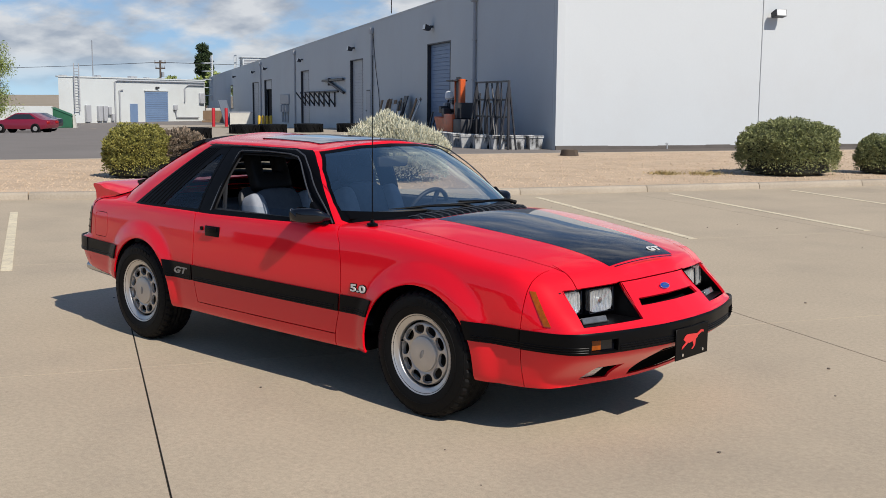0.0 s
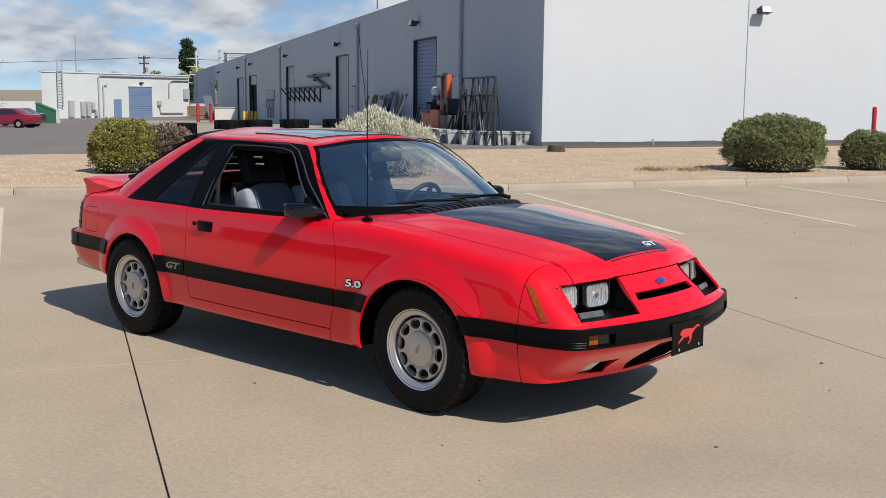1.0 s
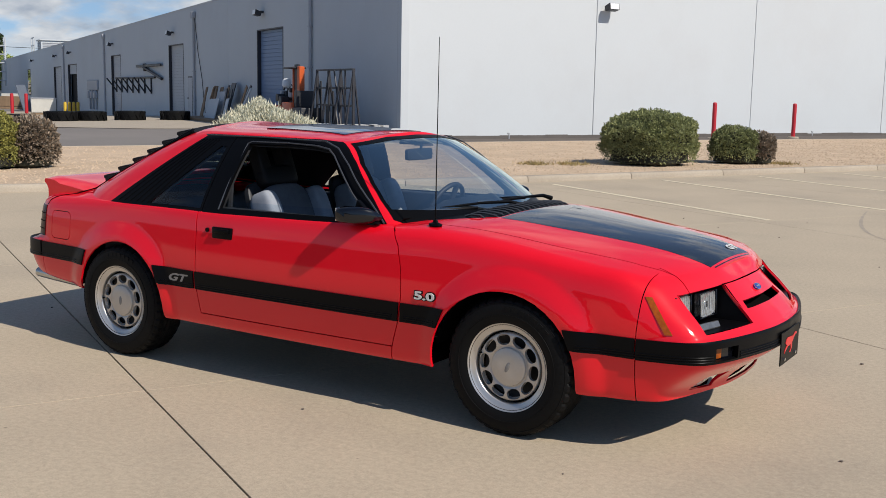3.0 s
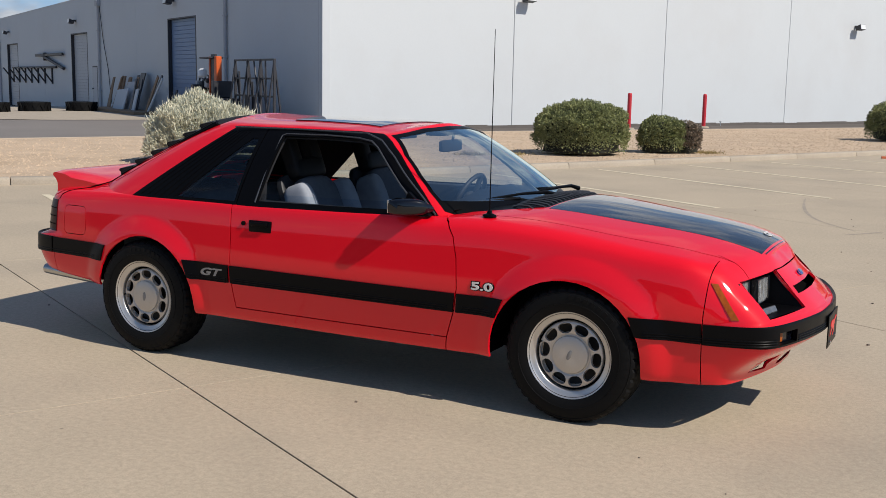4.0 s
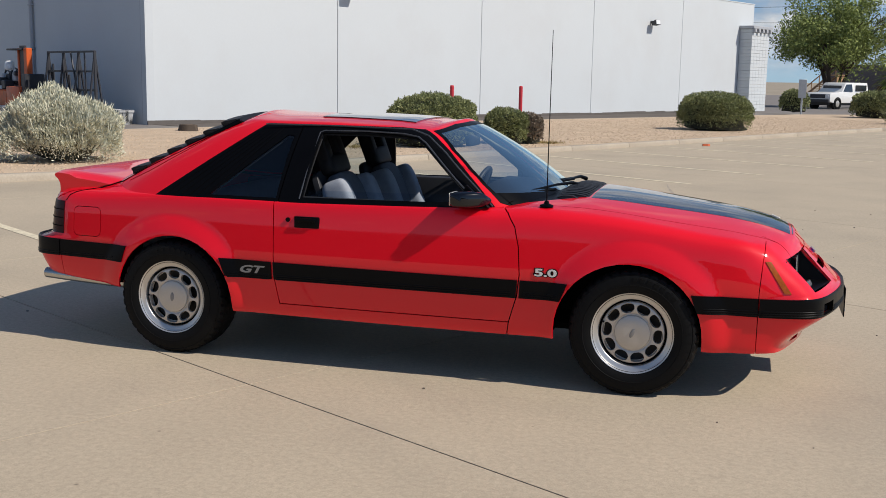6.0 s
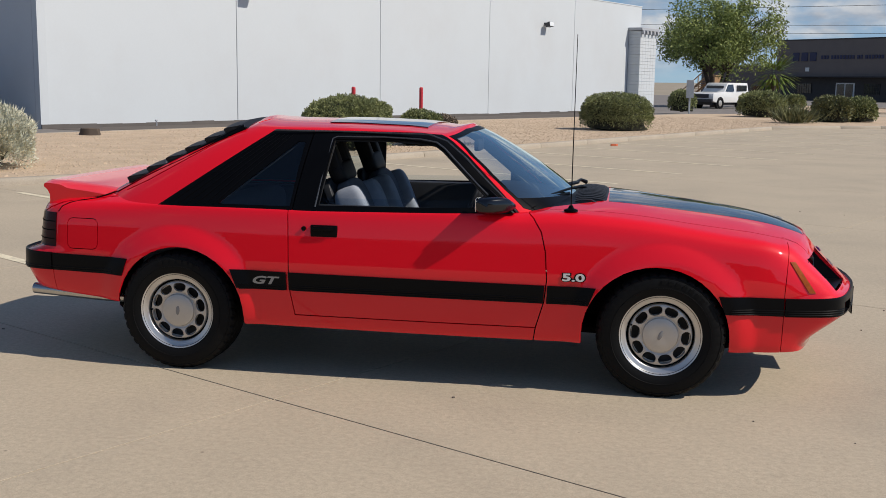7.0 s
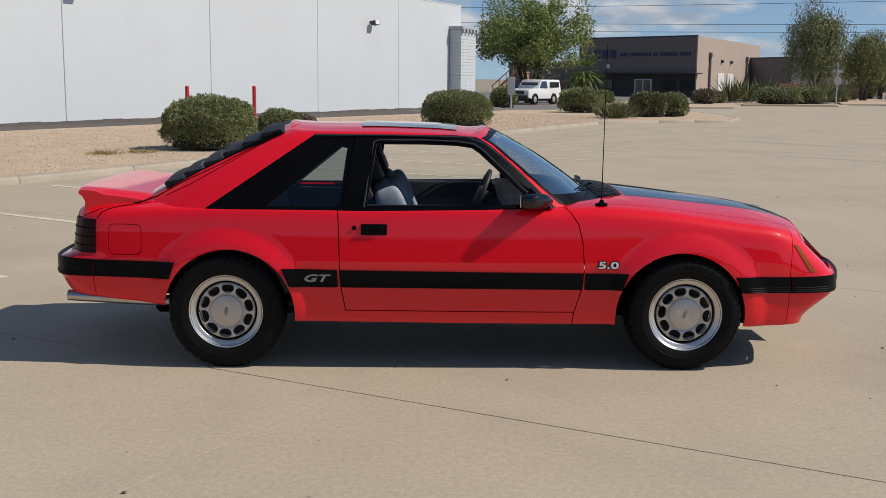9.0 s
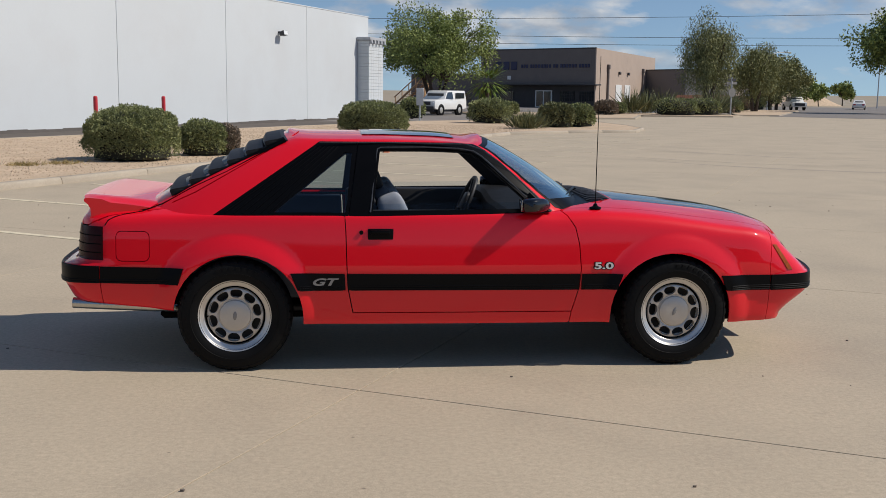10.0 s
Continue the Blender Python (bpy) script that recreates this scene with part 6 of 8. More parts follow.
outline = path_of([(-2.285, 0.0), (-2.275, 0.35), (-2.25, 0.61), (-2.17, 0.735), (-2.04, 0.772), (-1.9, 0.785), (-1.6, 0.808), (-1.28, 0.826), (-0.6, 0.85), (0.0, 0.855),
                   (0.6, 0.85), (0.94, 0.84), (1.28, 0.826), (1.65, 0.805), (1.9, 0.780), (2.06, 0.745), (2.125, 0.710), (2.163, 0.655), (2.198, 0.57), (2.258, 0.36), (2.29, 0.18), (2.30, 0.0)])
rim_z = curve_of([(-2.3, 0.872), (-2.05, 0.885), (-1.7, 0.888), (-1.4, 0.885), (-0.6, 0.885), (0.4, 0.90), (0.8, 0.912), (1.0, 0.902), (1.17, 0.887), (1.4, 0.856), (1.68, 0.816), (1.9, 0.795), (2.06, 0.786), (2.2, 0.778), (2.3, 0.774)])
floor_z = curve_of([(-2.3, 0.405), (-2.05, 0.385), (-1.62, 0.35), (-0.95, 0.275), (-0.8, 0.268), (0.8, 0.262), (0.95, 0.262), (1.5, 0.252), (1.75, 0.248), (2.3, 0.248)])
side_in = curve_of([(0.0, 0.030), (0.10, 0.018), (0.3, 0.010), (0.6, 0.004), (1.0, 0.0)])      # by share of the way from the lower edge to the rub strip
high_in = curve_of([(0.560, 0.0), (0.595, 0.0010), (0.635, 0.0042), (0.70, 0.0105), (0.80, 0.0210), (0.90, 0.033)])
roll_in = curve_of([(0.0, 0.088), (0.004, 0.068), (0.012, 0.047), (0.026, 0.027), (0.048, 0.012), (0.08, 0.004), (0.12, 0.0)])   # by depth under the rim
roll_amount = curve_of([(-2.3, 0.9), (-1.9, 0.7), (-1.6, 0.35), (-1.3, 0.16), (0.2, 0.16), (0.45, 0.5), (0.62, 0.95), (1.5, 0.95), (1.9, 0.8), (2.3, 0.7)])
front_in = curve_of([(0.18, 0.20), (0.248, 0.180), (0.285, 0.172), (0.305, 0.155), (0.33, 0.128), (0.392, 0.045), (0.430, 0.004), (0.48, 0.0), (0.530, 0.002), (0.537, 0.016), (0.556, 0.034), (0.60, 0.078), (0.67, 0.155), (0.74, 0.222), (0.772, 0.258), (0.80, 0.285)])
rear_in = curve_of([(0.18, 0.12), (0.32, 0.09), (0.40, 0.05), (0.49, 0.005), (0.50, 0.0), (0.60, 0.0), (0.609, 0.03), (0.63, 0.085), (0.70, 0.09), (0.84, 0.105), (0.90, 0.14)])
deck_crown = curve_of([(-2.3, 0.03), (-2.1, 0.045), (-1.7, 0.06), (-1.0, 0.05), (0.5, 0.038), (1.0, 0.047), (1.36, 0.058), (1.68, 0.066), (1.81, 0.058), (1.87, 0.054), (1.95, 0.046), (2.0, 0.026), (2.05, 0.012)])
HOOD = (0.9547, -0.0490, -0.2529, 0.4368, -0.2844)      # height along the hood's middle, by powers of the way past x = 1
deck_power = curve_of([(-1.7, 5.0), (-1.2, 3.0), (0.5, 2.4), (1.2, 2.05), (2.3, 2.05)])


def body_point(s, z, side):
    """A point of the lower body's skin: s runs from the tail's middle round one side to the nose's middle."""
    x, w = outline(s)
    zr = rim_z(x)
    zb = floor_z(x)
    inn = side_in((z - zb) / (0.47 - zb)) if z < 0.47 else high_in(z)
    y = w * (1 - (inn + roll_in(max(0.0, zr - z)) * roll_amount(x)) / 0.83)
    for cx in (-WB, WB):
        r = math.hypot(x - cx, z - 0.31)
        if z > 0.2:
            rim = min(1.0, max(0.0, (0.468 - r) / 0.085))
            y += 0.026 * rim ** 0.85 * smooth_step(0.6, 0.75, w)
    lip = 0.024 * smooth_step(0.70, 0.78, z) * smooth_step(0.04, 0.30, w) * (1 - smooth_step(0.50, 0.68, w))      # the hood's front edge runs straighter than the bumper
    x -= smooth_step(1.68, 2.24, x) * (front_in(z) - lip)
    x += smooth_step(-1.86, -2.22, x) * rear_in(z)
    return Vector((x, side * y, z))


def body_levels(zb, zr):
    low = [0.0, 0.04, 0.1, 0.18, 0.28, 0.4, 0.52, 0.66, 0.8, 0.93, 1.0]
    mid = [0.472, 0.50, 0.522, 0.529, 0.5335, 0.538, 0.545, 0.549, 0.554, 0.56, 0.575, 0.597, 0.602, 0.608, 0.615, 0.63, 0.65, 0.67]
    k = [0.08, 0.16, 0.23, 0.3, 0.37, 0.44, 0.5, 0.56, 0.62, 0.67, 0.72, 0.76, 0.80, 0.83, 0.885, 0.93, 0.96, 0.985, 1.0]
    return [zb + (0.46 - zb) * t for t in low] + mid + [0.67 + (zr - 0.67) * t for t in k]


def hood_z(x, y):
    """Height of the hood's even, gently crowned sheet."""
    u = x - 1.0
    return HOOD[0] + u * (HOOD[1] + u * (HOOD[2] + u * (HOOD[3] + u * HOOD[4]))) - (0.082 + 0.075 * u) * y * y


def body_skin():
    bm = bmesh.new()
    count = 260
    rows = []
    for i in range(count + 1):
        s = i / count
        x, w = outline(s)
        zr = rim_z(x)
        lev = body_levels(floor_z(x), zr)
        right = [body_point(s, z, -1) for z in lev]
        a = right[-1]
        cross = []
        for j in range(1, 24):
            t = -1 + 2 * j / 24
            z = zr + deck_crown(a.x) * (1 - abs(t) ** deck_power(a.x))
            k = smooth_step(0.80, 1.0, a.x)
            if k > 0:
                z += k * (hood_z(a.x, a.y * t) + (zr - hood_z(a.x, a.y)) * abs(t) ** 6 - z)
            cross.append(Vector((a.x, -a.y * t, z)))
        left = [Vector((p.x, -p.y, p.z)) for p in reversed(right)]
        rows.append([bm.verts.new(p) for p in right + cross + left])
    for a, b in zip(rows, rows[1:]):
        for k in range(len(a) - 1):
            bm.faces.new((a[k], a[k + 1], b[k + 1], b[k]))
    bmesh.ops.remove_doubles(bm, verts=bm.verts, dist=2e-4)
    bmesh.ops.recalc_face_normals(bm, faces=bm.faces)
    return keep_normals(bm)


shell = body_skin()
c = sum((f.normal.dot(f.calc_center_median() - Vector((0, 0, 0.5))) for f in shell.faces))
if c < 0:
    bmesh.ops.reverse_faces(shell, faces=shell.faces)
    keep_normals(shell)


def arch(cx, r, lo, top):
    pts = []
    for k in range(21):
        a = math.pi * k / 20
        pts.append((cx + r * math.cos(a), 0.31 + top * math.sin(a)))
    return [(cx + r + 0.0, lo)] + pts + [(cx - r, lo)]


def drop_faces(bm, faces):
    bmesh.ops.delete(bm, geom=[f for f in faces if f.is_valid], context="FACES")


# wheel openings
for cx, poly in ((-WB + 0.02, arch(-WB + 0.02, 0.364, 0.1, 0.360)), (WB - 0.03, arch(WB - 0.03, 0.366, 0.1, 0.358))):
    for sgn in (-1, 1):
        drop_faces(shell, carve(shell, poly, "xz", keep=lambda f: f.calc_center_median().y * sgn > 0.4))

# the cabin's opening in the top
drop_faces(shell, carve(shell, [(-1.70, -0.58), (-1.38, -0.745), (0.40, -0.765), (0.56, -0.70), (0.72, -0.40), (0.75, 0.0), (0.72, 0.40), (0.56, 0.70), (0.40, 0.765), (-1.38, 0.745), (-1.70, 0.58)],
                       "xy", keep=lambda f: f.calc_center_median().z > 0.87 and abs(f.normal.z) > 0.15))


def on_side(sgn, lo=0.3):
    return lambda f: f.calc_center_median().y * sgn > lo and abs(f.normal.z) < 0.85


def on_front(f):
    return f.calc_center_median().x > 1.7 and f.normal.x > 0.12 and f.normal.z < 0.97


def on_top(f):
    return f.normal.z > 0.45 and f.calc_center_median().z > 0.7


def grooved(name, bm, label, lift=0.010):
    return skin(name, bm, strip_black, CAR, 0.02, label, lift)


# rub strips and bumper mouldings, lifted out of the skin
for sgn in (-1, 1):
    for nm, poly in (("rub_strip", [(-0.925, 0.470), (-0.655, 0.468), (-0.660, 0.561), (-0.965, 0.566)]),
                     ("rub_strip", [(-0.640, 0.468), (0.688, 0.462), (0.694, 0.553), (-0.646, 0.561)]),
                     ("rub_strip", [(0.704, 0.462), (0.915, 0.461), (0.950, 0.551), (0.708, 0.553)]),
                     ("bumper_side_moulding", [(1.580, 0.446), (1.865, 0.441), (1.865, 0.530), (1.550, 0.534)]),
                     ("bumper_side_moulding", [(-1.585, 0.500), (-1.555, 0.592), (-2.015, 0.598), (-2.015, 0.506)])):
        grooved(nm, take(shell, carve(shell, poly, "xz", keep=on_side(sgn))), "ribbed black vinyl rub strip")
fs = carve(shell, [(1.872, 0.440), (2.4, 0.440), (2.4, 0.530), (1.872, 0.530)], "xz")
fs = set(fs)
for sgn in (-1, 1):
    cut = carve(shell, [(sgn * 0.650, 0.448), (sgn * 0.515, 0.448), (sgn * 0.515, 0.502), (sgn * 0.650, 0.502)], "yz", keep=on_front)
    drop_faces(shell, cut)
fs = [f for f in shell.faces if 0.440 <= f.calc_center_median().z <= 0.530 and f.calc_center_median().x > 1.872]
grooved("front_bumper_moulding", take(shell, fs), "black wrap-around bumper moulding", 0.014)
fs = carve(shell, [(-2.022, 0.506), (-2.022, 0.600), (-2.4, 0.600), (-2.4, 0.506)], "xz")
grooved("rear_bumper_moulding", take(shell, fs), "black wrap-around bumper moulding", 0.014)

# lamps and openings in the nose
amber = material("amber_lens", (0.30, 0.062, 0.002), 0.3, vary=0.3, scale=30, coat=0.3, spec=0.2)
smoked_red = material("smoked_red_lens", (0.030, 0.003, 0.004), 0.25, vary=0.25, scale=20, coat=0.0, spec=0.12)
lamp_silver = material("lamp_reflector", (0.72, 0.74, 0.76), 0.2, metal=0.6, vary=0.55, scale=38, fine=150, bump=0.6, bump_scale=70)
for sgn in (-1, 1):
    hole = [(sgn * 0.628, 0.705), (sgn * 0.285, 0.716), (sgn * 0.312, 0.563), (sgn * 0.655, 0.556)]
    drop_faces(shell, carve(shell, hole, "yz", keep=on_front))
    mk = carve(shell, [(1.888, 0.706), (1.914, 0.704), (2.018, 0.556), (1.986, 0.556)], "xz", keep=on_side(sgn))
    skin("side_marker", take(shell, mk), amber, CAR, 0.006, "amber side marker lens", 0.004)
    drop_faces(shell, carve(shell, [(sgn * 0.547, 0.276), (sgn * 0.500, 0.340), (sgn * 0.335, 0.338), (sgn * 0.381, 0.268)], "yz", keep=on_front))
drop_faces(shell, carve(shell, [(-0.262, 0.614), (0.262, 0.614), (0.245, 0.644), (-0.245, 0.644)], "yz", keep=on_front))
drop_faces(shell, carve(shell, [(-0.25, 0.262), (0.25, 0.262), (0.17, 0.40), (-0.17, 0.40)], "yz", keep=on_front))

# tail lamps
for sgn in (-1, 1):
    fs = set(carve(shell, [(-2.4, 0.632), (-2.0, 0.632), (-2.0, 0.818), (-2.4, 0.818)], "xz", keep=lambda f: f.calc_center_median().y * sgn > 0.0))
    fs = carve(shell, [(sgn * 0.33, 0.5), (sgn * 0.95, 0.5), (sgn * 0.95, 0.95), (sgn * 0.33, 0.95)], "yz", keep=lambda f: f in fs)
    skin("tail_lamp", take(shell, fs), smoked_red, CAR, 0.008, "smoked dark red wrap-around tail lamp", 0.004)

# cowl panel and hood stripe
hood_tree = BVHTree.FromBMesh(shell)
badge_at, badge_up = hood_tree.ray_cast(Vector((1.955, 0.195, 2.0)), Vector((0, 0, -1)))[:2]
cowl_poly = [(0.50, -0.70), (0.66, -0.655), (0.79, -0.545), (0.980, -0.416), (0.988, 0.0), (0.980, 0.416), (0.79, 0.545), (0.66, 0.655), (0.50, 0.70)]
fs = carve(shell, cowl_poly, "xy", keep=on_top)
skin("cowl_panel", take(shell, fs), trim_black, CAR, 0.02, "black plastic cowl panel with slots")
fs = carve(shell, [(0.992, -0.410), (2.014, -0.289), (2.014, 0.289), (0.992, 0.410)], "xy", keep=on_top)
skin("hood_stripe", take(shell, fs), gloss_black, CAR, 0.003, "gloss black hood stripe decal", 0.0008)
tree = BVHTree.FromBMesh(shell)
rows = []
for off in (-0.003, 0.003):
    row = []
    for k in range(25):
        y = -0.262 + 0.524 * k / 24
        x = 2.0255 + 0.004 * (1 - (y / 0.27) ** 2) + off
        hit = tree.ray_cast(Vector((x, y, 2)), Vector((0, 0, -1)))[0]
        row.append(hit + Vector((0.0008, 0, 0.0018)))
    for _ in range(30):
        row = row[:1] + [Vector((p.x, p.y, (o.z + p.z + q.z) / 3)) for o, p, q in zip(row, row[1:], row[2:])] + row[-1:]
    rows.append(row)
part("stripe_border", grid_mesh(rows), gloss_black, CAR)


def seam(bm, pts, axes, keep, half=0.0028):
    """Opens a panel gap along a line of points."""
    for (a0, a1), (b0, b1) in zip(pts, pts[1:]):
        d = Vector((b0 - a0, b1 - a1)).normalized()
        n = Vector((-d.y, d.x)) * half
        e = d * half
        drop_faces(bm, carve(bm, [(a0 - e.x + n.x, a1 - e.y + n.y), (a0 - e.x - n.x, a1 - e.y - n.y), (b0 + e.x - n.x, b1 + e.y - n.y), (b0 + e.x + n.x, b1 + e.y + n.y)], axes, keep))


for sgn in (-1, 1):
    k = on_side(sgn)
    seam(shell, [(-0.660, 0.90), (-0.653, 0.80), (-0.646, 0.56), (-0.640, 0.47), (-0.613, 0.335)], "xz", k)
    seam(shell, [(-0.613, 0.335), (0.652, 0.332)], "xz", k)
    seam(shell, [(0.652, 0.332), (0.692, 0.47), (0.703, 0.58), (0.692, 0.72), (0.668, 0.82), (0.625, 0.885), (0.560, 0.935)], "xz", lambda f: f.calc_center_median().y * sgn > 0.66)
    seam(shell, [(0.652, 0.332), (0.640, 0.25)], "xz", k)
    seam(shell, [(1.868, 0.40), (1.868, 0.56), (1.878, 0.70), (1.888, 0.785)], "xz", lambda f: f.calc_center_median().y * sgn > 0.55, 0.002)
    seam(shell, [(1.868, 0.2), (1.868, 0.46)], "xz", k, 0.002)
    seam(shell, [(-2.018, 0.60), (-2.018, 0.50), (-2.005, 0.36)], "xz", k, 0.002)
    seam(shell, [(-2.3, 0.818), (-2.09, 0.822), (-2.05, 0.845), (-1.98, 0.872)], "xz", lambda f: f.calc_center_median().y * sgn > 0.25, 0.003)
    seam(shell, [(-2.03, sgn * 0.718), (-1.90, sgn * 0.700), (-1.55, sgn * 0.652)], "xy", lambda f: f.calc_center_median().z > 0.84 and f.normal.z > 0.2, 0.003)
    seam(shell, [(0.70, sgn * 0.672), (1.0, sgn * 0.660), (1.4, sgn * 0.640), (1.80, sgn * 0.590), (1.945, sgn * 0.548)], "xy", on_top, 0.0025)
    seam(shell, [(sgn * 0.548, 0.80), (sgn * 0.552, 0.706)], "yz", on_front, 0.0025)
    seam(shell, [(sgn * 0.30, 0.7165), (0.0, 0.7195)], "yz", on_front, 0.0025)
    # filler flap
    c0, c1, r = (-1.836, 0.712), (0.092, 0.083), 0.03
    ring = []
    for q in range(4):
        for w in range(4):
            a = math.pi / 2 * (q + w / 3)
            ring.append((c0[0] + (c1[0] - r) * (1 if q in (0, 3) else -1) + r * math.cos(a), c0[1] + (c1[1] - r) * (1 if q in (0, 1) else -1) + r * math.sin(a)))
    if sgn < 0:
        seam(shell, ring + ring[:1], "xz", k, 0.002)


def split_panels(bm, namer, mat, parent, depth=0.012):
    groups = []
    for g in islands(bm):
        c = Vector((0, 0, 0))
        tot = 0.0
        lo, hi = Vector((9, 9, 9)), Vector((-9, -9, -9))
        for f in g:
            ar = f.calc_area()
            c += f.calc_center_median() * ar
            tot += ar
            for v in f.verts:
                lo = Vector(map(min, lo, v.co))
                hi = Vector(map(max, hi, v.co))
        groups.append((tot, c / max(tot, 1e-9), hi - lo, g))
    return [(tot, c, size, take(bm, g)) for tot, c, size, g in groups]


def panel_name(c, size):
    if c.x > 1.6 and c.z < 0.46:
        return "front_valance"
    if c.x > 1.8:
        return "nose_panel"
    if c.x > 0.9 and abs(c.y) < 0.3:
        return "hood"
    if c.x > 0.6:
        return "fender"
    if size.x < 0.3 and abs(c.y) > 0.6 and c.x < -1.5 and size.z < 0.22:
        return "filler_flap" if c.z > 0.6 else "rear_valance"
    if abs(c.x) < 0.35 and c.z > 0.4:
        return "door"
    if abs(c.x) < 0.6 and c.z < 0.36:
        return "rocker_panel"
    if abs(c.y) < 0.3 and c.x < -1.0:
        return "hatch_lid" if c.z > 0.8 else "rear_valance"
    return "quarter_panel"


for tot, c, size, bm in split_panels(shell, panel_name, car_red, CAR):
    if tot < 2e-4:
        bm.free()
        continue
    skin(panel_name(c, size), bm, car_red, CAR)
shell.free()

# ---- greenhouse
low_line = [(-1.78, 0.0, 0.955), (-1.77, 0.35, 0.952), (-1.73, 0.60, 0.94), (-1.58, 0.728, 0.905), (-1.38, 0.778, 0.880), (-0.6, 0.805, 0.878), (0.2, 0.807, 0.888), (0.46, 0.772, 0.895), (0.585, 0.728, 0.905), (0.70, 0.60, 0.928), (0.78, 0.3, 0.95), (0.80, 0.0, 0.955)]
top_line = [(-1.02, 0.0, 1.335), (-1.01, 0.25, 1.330), (-0.96, 0.49, 1.308), (-0.88, 0.535, 1.303), (-0.74, 0.557, 1.302), (-0.42, 0.575, 1.303), (-0.10, 0.570, 1.295), (0.05, 0.555, 1.283), (0.12, 0.53, 1.277), (0.16, 0.44, 1.288), (0.21, 0.22, 1.308), (0.22, 0.0, 1.315)]


def greenhouse_skin():
    bm = bmesh.new()
    seg = bm.faces.layers.int.new("seg")
    lows, tops, kinds = [], [], []
    for k in range(len(low_line) - 1):
        n = 14 if k in (4, 5, 6) else 6
        for i in range(n):
            t = i / n
            lows.append(Vector(low_line[k]).lerp(Vector(low_line[k + 1]), t))
            tops.append(Vector(top_line[k]).lerp(Vector(top_line[k + 1]), t))
            kinds.append(0 if k < 2 else (1 if k < 8 else 2))
    lows.append(Vector(low_line[-1]))
    tops.append(Vector(top_line[-1]))
    kinds.append(2)

    def relax(pts, n):
        for _ in range(n):
            pts = [pts[0]] + [(pts[i - 1] + pts[i] * 2 + pts[i + 1]) / 4 for i in range(1, len(pts) - 1)] + [pts[-1]]
        return pts
    lows, tops = relax(lows, 5), relax(tops, 5)
    rows = []
    ks = [-0.03, .03, .08, .16, .25, .34, .43, .52, .61, .70, .79, .86, .91, .95, .98, 1.0]
    for lo, hi, kd in zip(lows, tops, kinds):
        out = Vector((lo.x + 0.4, lo.y * 1.6, 0)).normalized()
        col = []
        for t in ks:
            p = lo.lerp(hi, t)
            bow = 4 * t * (1 - t)
            p = p + out * 0.018 * bow + Vector((0, 0, 0.012 * bow))
            if t > 0.86:
                p = p - Vector((out.x, out.y, 0)) * 0.016 * ((t - 0.86) / 0.14) ** 2
            col.append(Vector((p.x, -p.y, p.z)))
        a = col[-1]
        cross = []
        for j in range(1, 28):
            q = -1 + 2 * j / 28
            cross.append(Vector((a.x, -a.y * q, a.z + (0.006 + 0.030 * min(1, abs(a.y) / 0.5)) * (1 - abs(q) ** 2.3))))
        rows.append([bm.verts.new(p) for p in col + cross + [Vector((p.x, -p.y, p.z)) for p in reversed(col)]])
    nk = len(ks) - 1
    for i, (a, b) in enumerate(zip(rows, rows[1:])):
        for k in range(len(a) - 1):
            f = bm.faces.new((a[k], a[k + 1], b[k + 1], b[k]))
            f[seg] = 3 if nk <= k < len(a) - 1 - nk else kinds[i]
    bmesh.ops.remove_doubles(bm, verts=bm.verts, dist=2e-4)
    bmesh.ops.recalc_face_normals(bm, faces=bm.faces)
    if sum(f.normal.dot(f.calc_center_median() - Vector((-0.4, 0, 0.9))) for f in bm.faces) < 0:
        bmesh.ops.reverse_faces(bm, faces=bm.faces)
    return keep_normals(bm)


house = greenhouse_skin()
seg = house.faces.layers.int["seg"]
lining_cloth = material("dark_headliner", (0.03, 0.03, 0.034), 0.9, vary=0.15, scale=20, fine=200)


def lining(bm):
    """The inside face of a skin, a little way in."""
    nl = bm.verts.layers.float_vector.get("n")
    out = bm.copy()
    ol = out.verts.layers.float_vector.get("n")
    for v in out.verts:
        v.co -= Vector(v[ol]).normalized() * 0.022
    for f in out.faces:
        f.normal_flip()
    return out


# windscreen with its black surround
half = [(0.66, 0.88), (0.712, 0.925), (0.682, 1.013), (0.646, 1.089), (0.588, 1.180), (0.500, 1.272), (0.25, 1.302)]
edge = [(0.0, 0.86)] + half + [(0.0, 1.310)] + [(-y, z) for y, z in reversed(half)]
half = [(0.700, 0.918), (0.673, 1.010), (0.637, 1.085), (0.579, 1.174), (0.491, 1.262), (0.25, 1.289)]
pane = [(0.0, 0.945)] + half + [(0.0, 1.295)] + [(-y, z) for y, z in reversed(half)]
surround = take(house, carve(house, edge, "yz", keep=lambda f: f[seg] == 2 or f[seg] == 1 and f.calc_center_median().x > 0.08))
ws = skin("windscreen", take(surround, carve(surround, pane, "yz")), screen_glass, CAR, 0.0, "clear laminated windscreen")
ws.visible_shadow = False
skin("windscreen_seal", surround, trim_black, CAR, 0.01, "black rubber windscreen seal", 0.002)
# hatch glass
hedge = [(-0.575, 0.965), (0.0, 0.985), (0.575, 0.965), (0.46, 1.290), (0.0, 1.312), (-0.46, 1.290)]
hatch = take(house, carve(house, hedge, "yz", keep=lambda f: f[seg] == 0))
hg = skin("hatch_window", hatch, hatch_glass, CAR, 0.004, "tinted hatch window under the louvres")
hg.visible_shadow = False
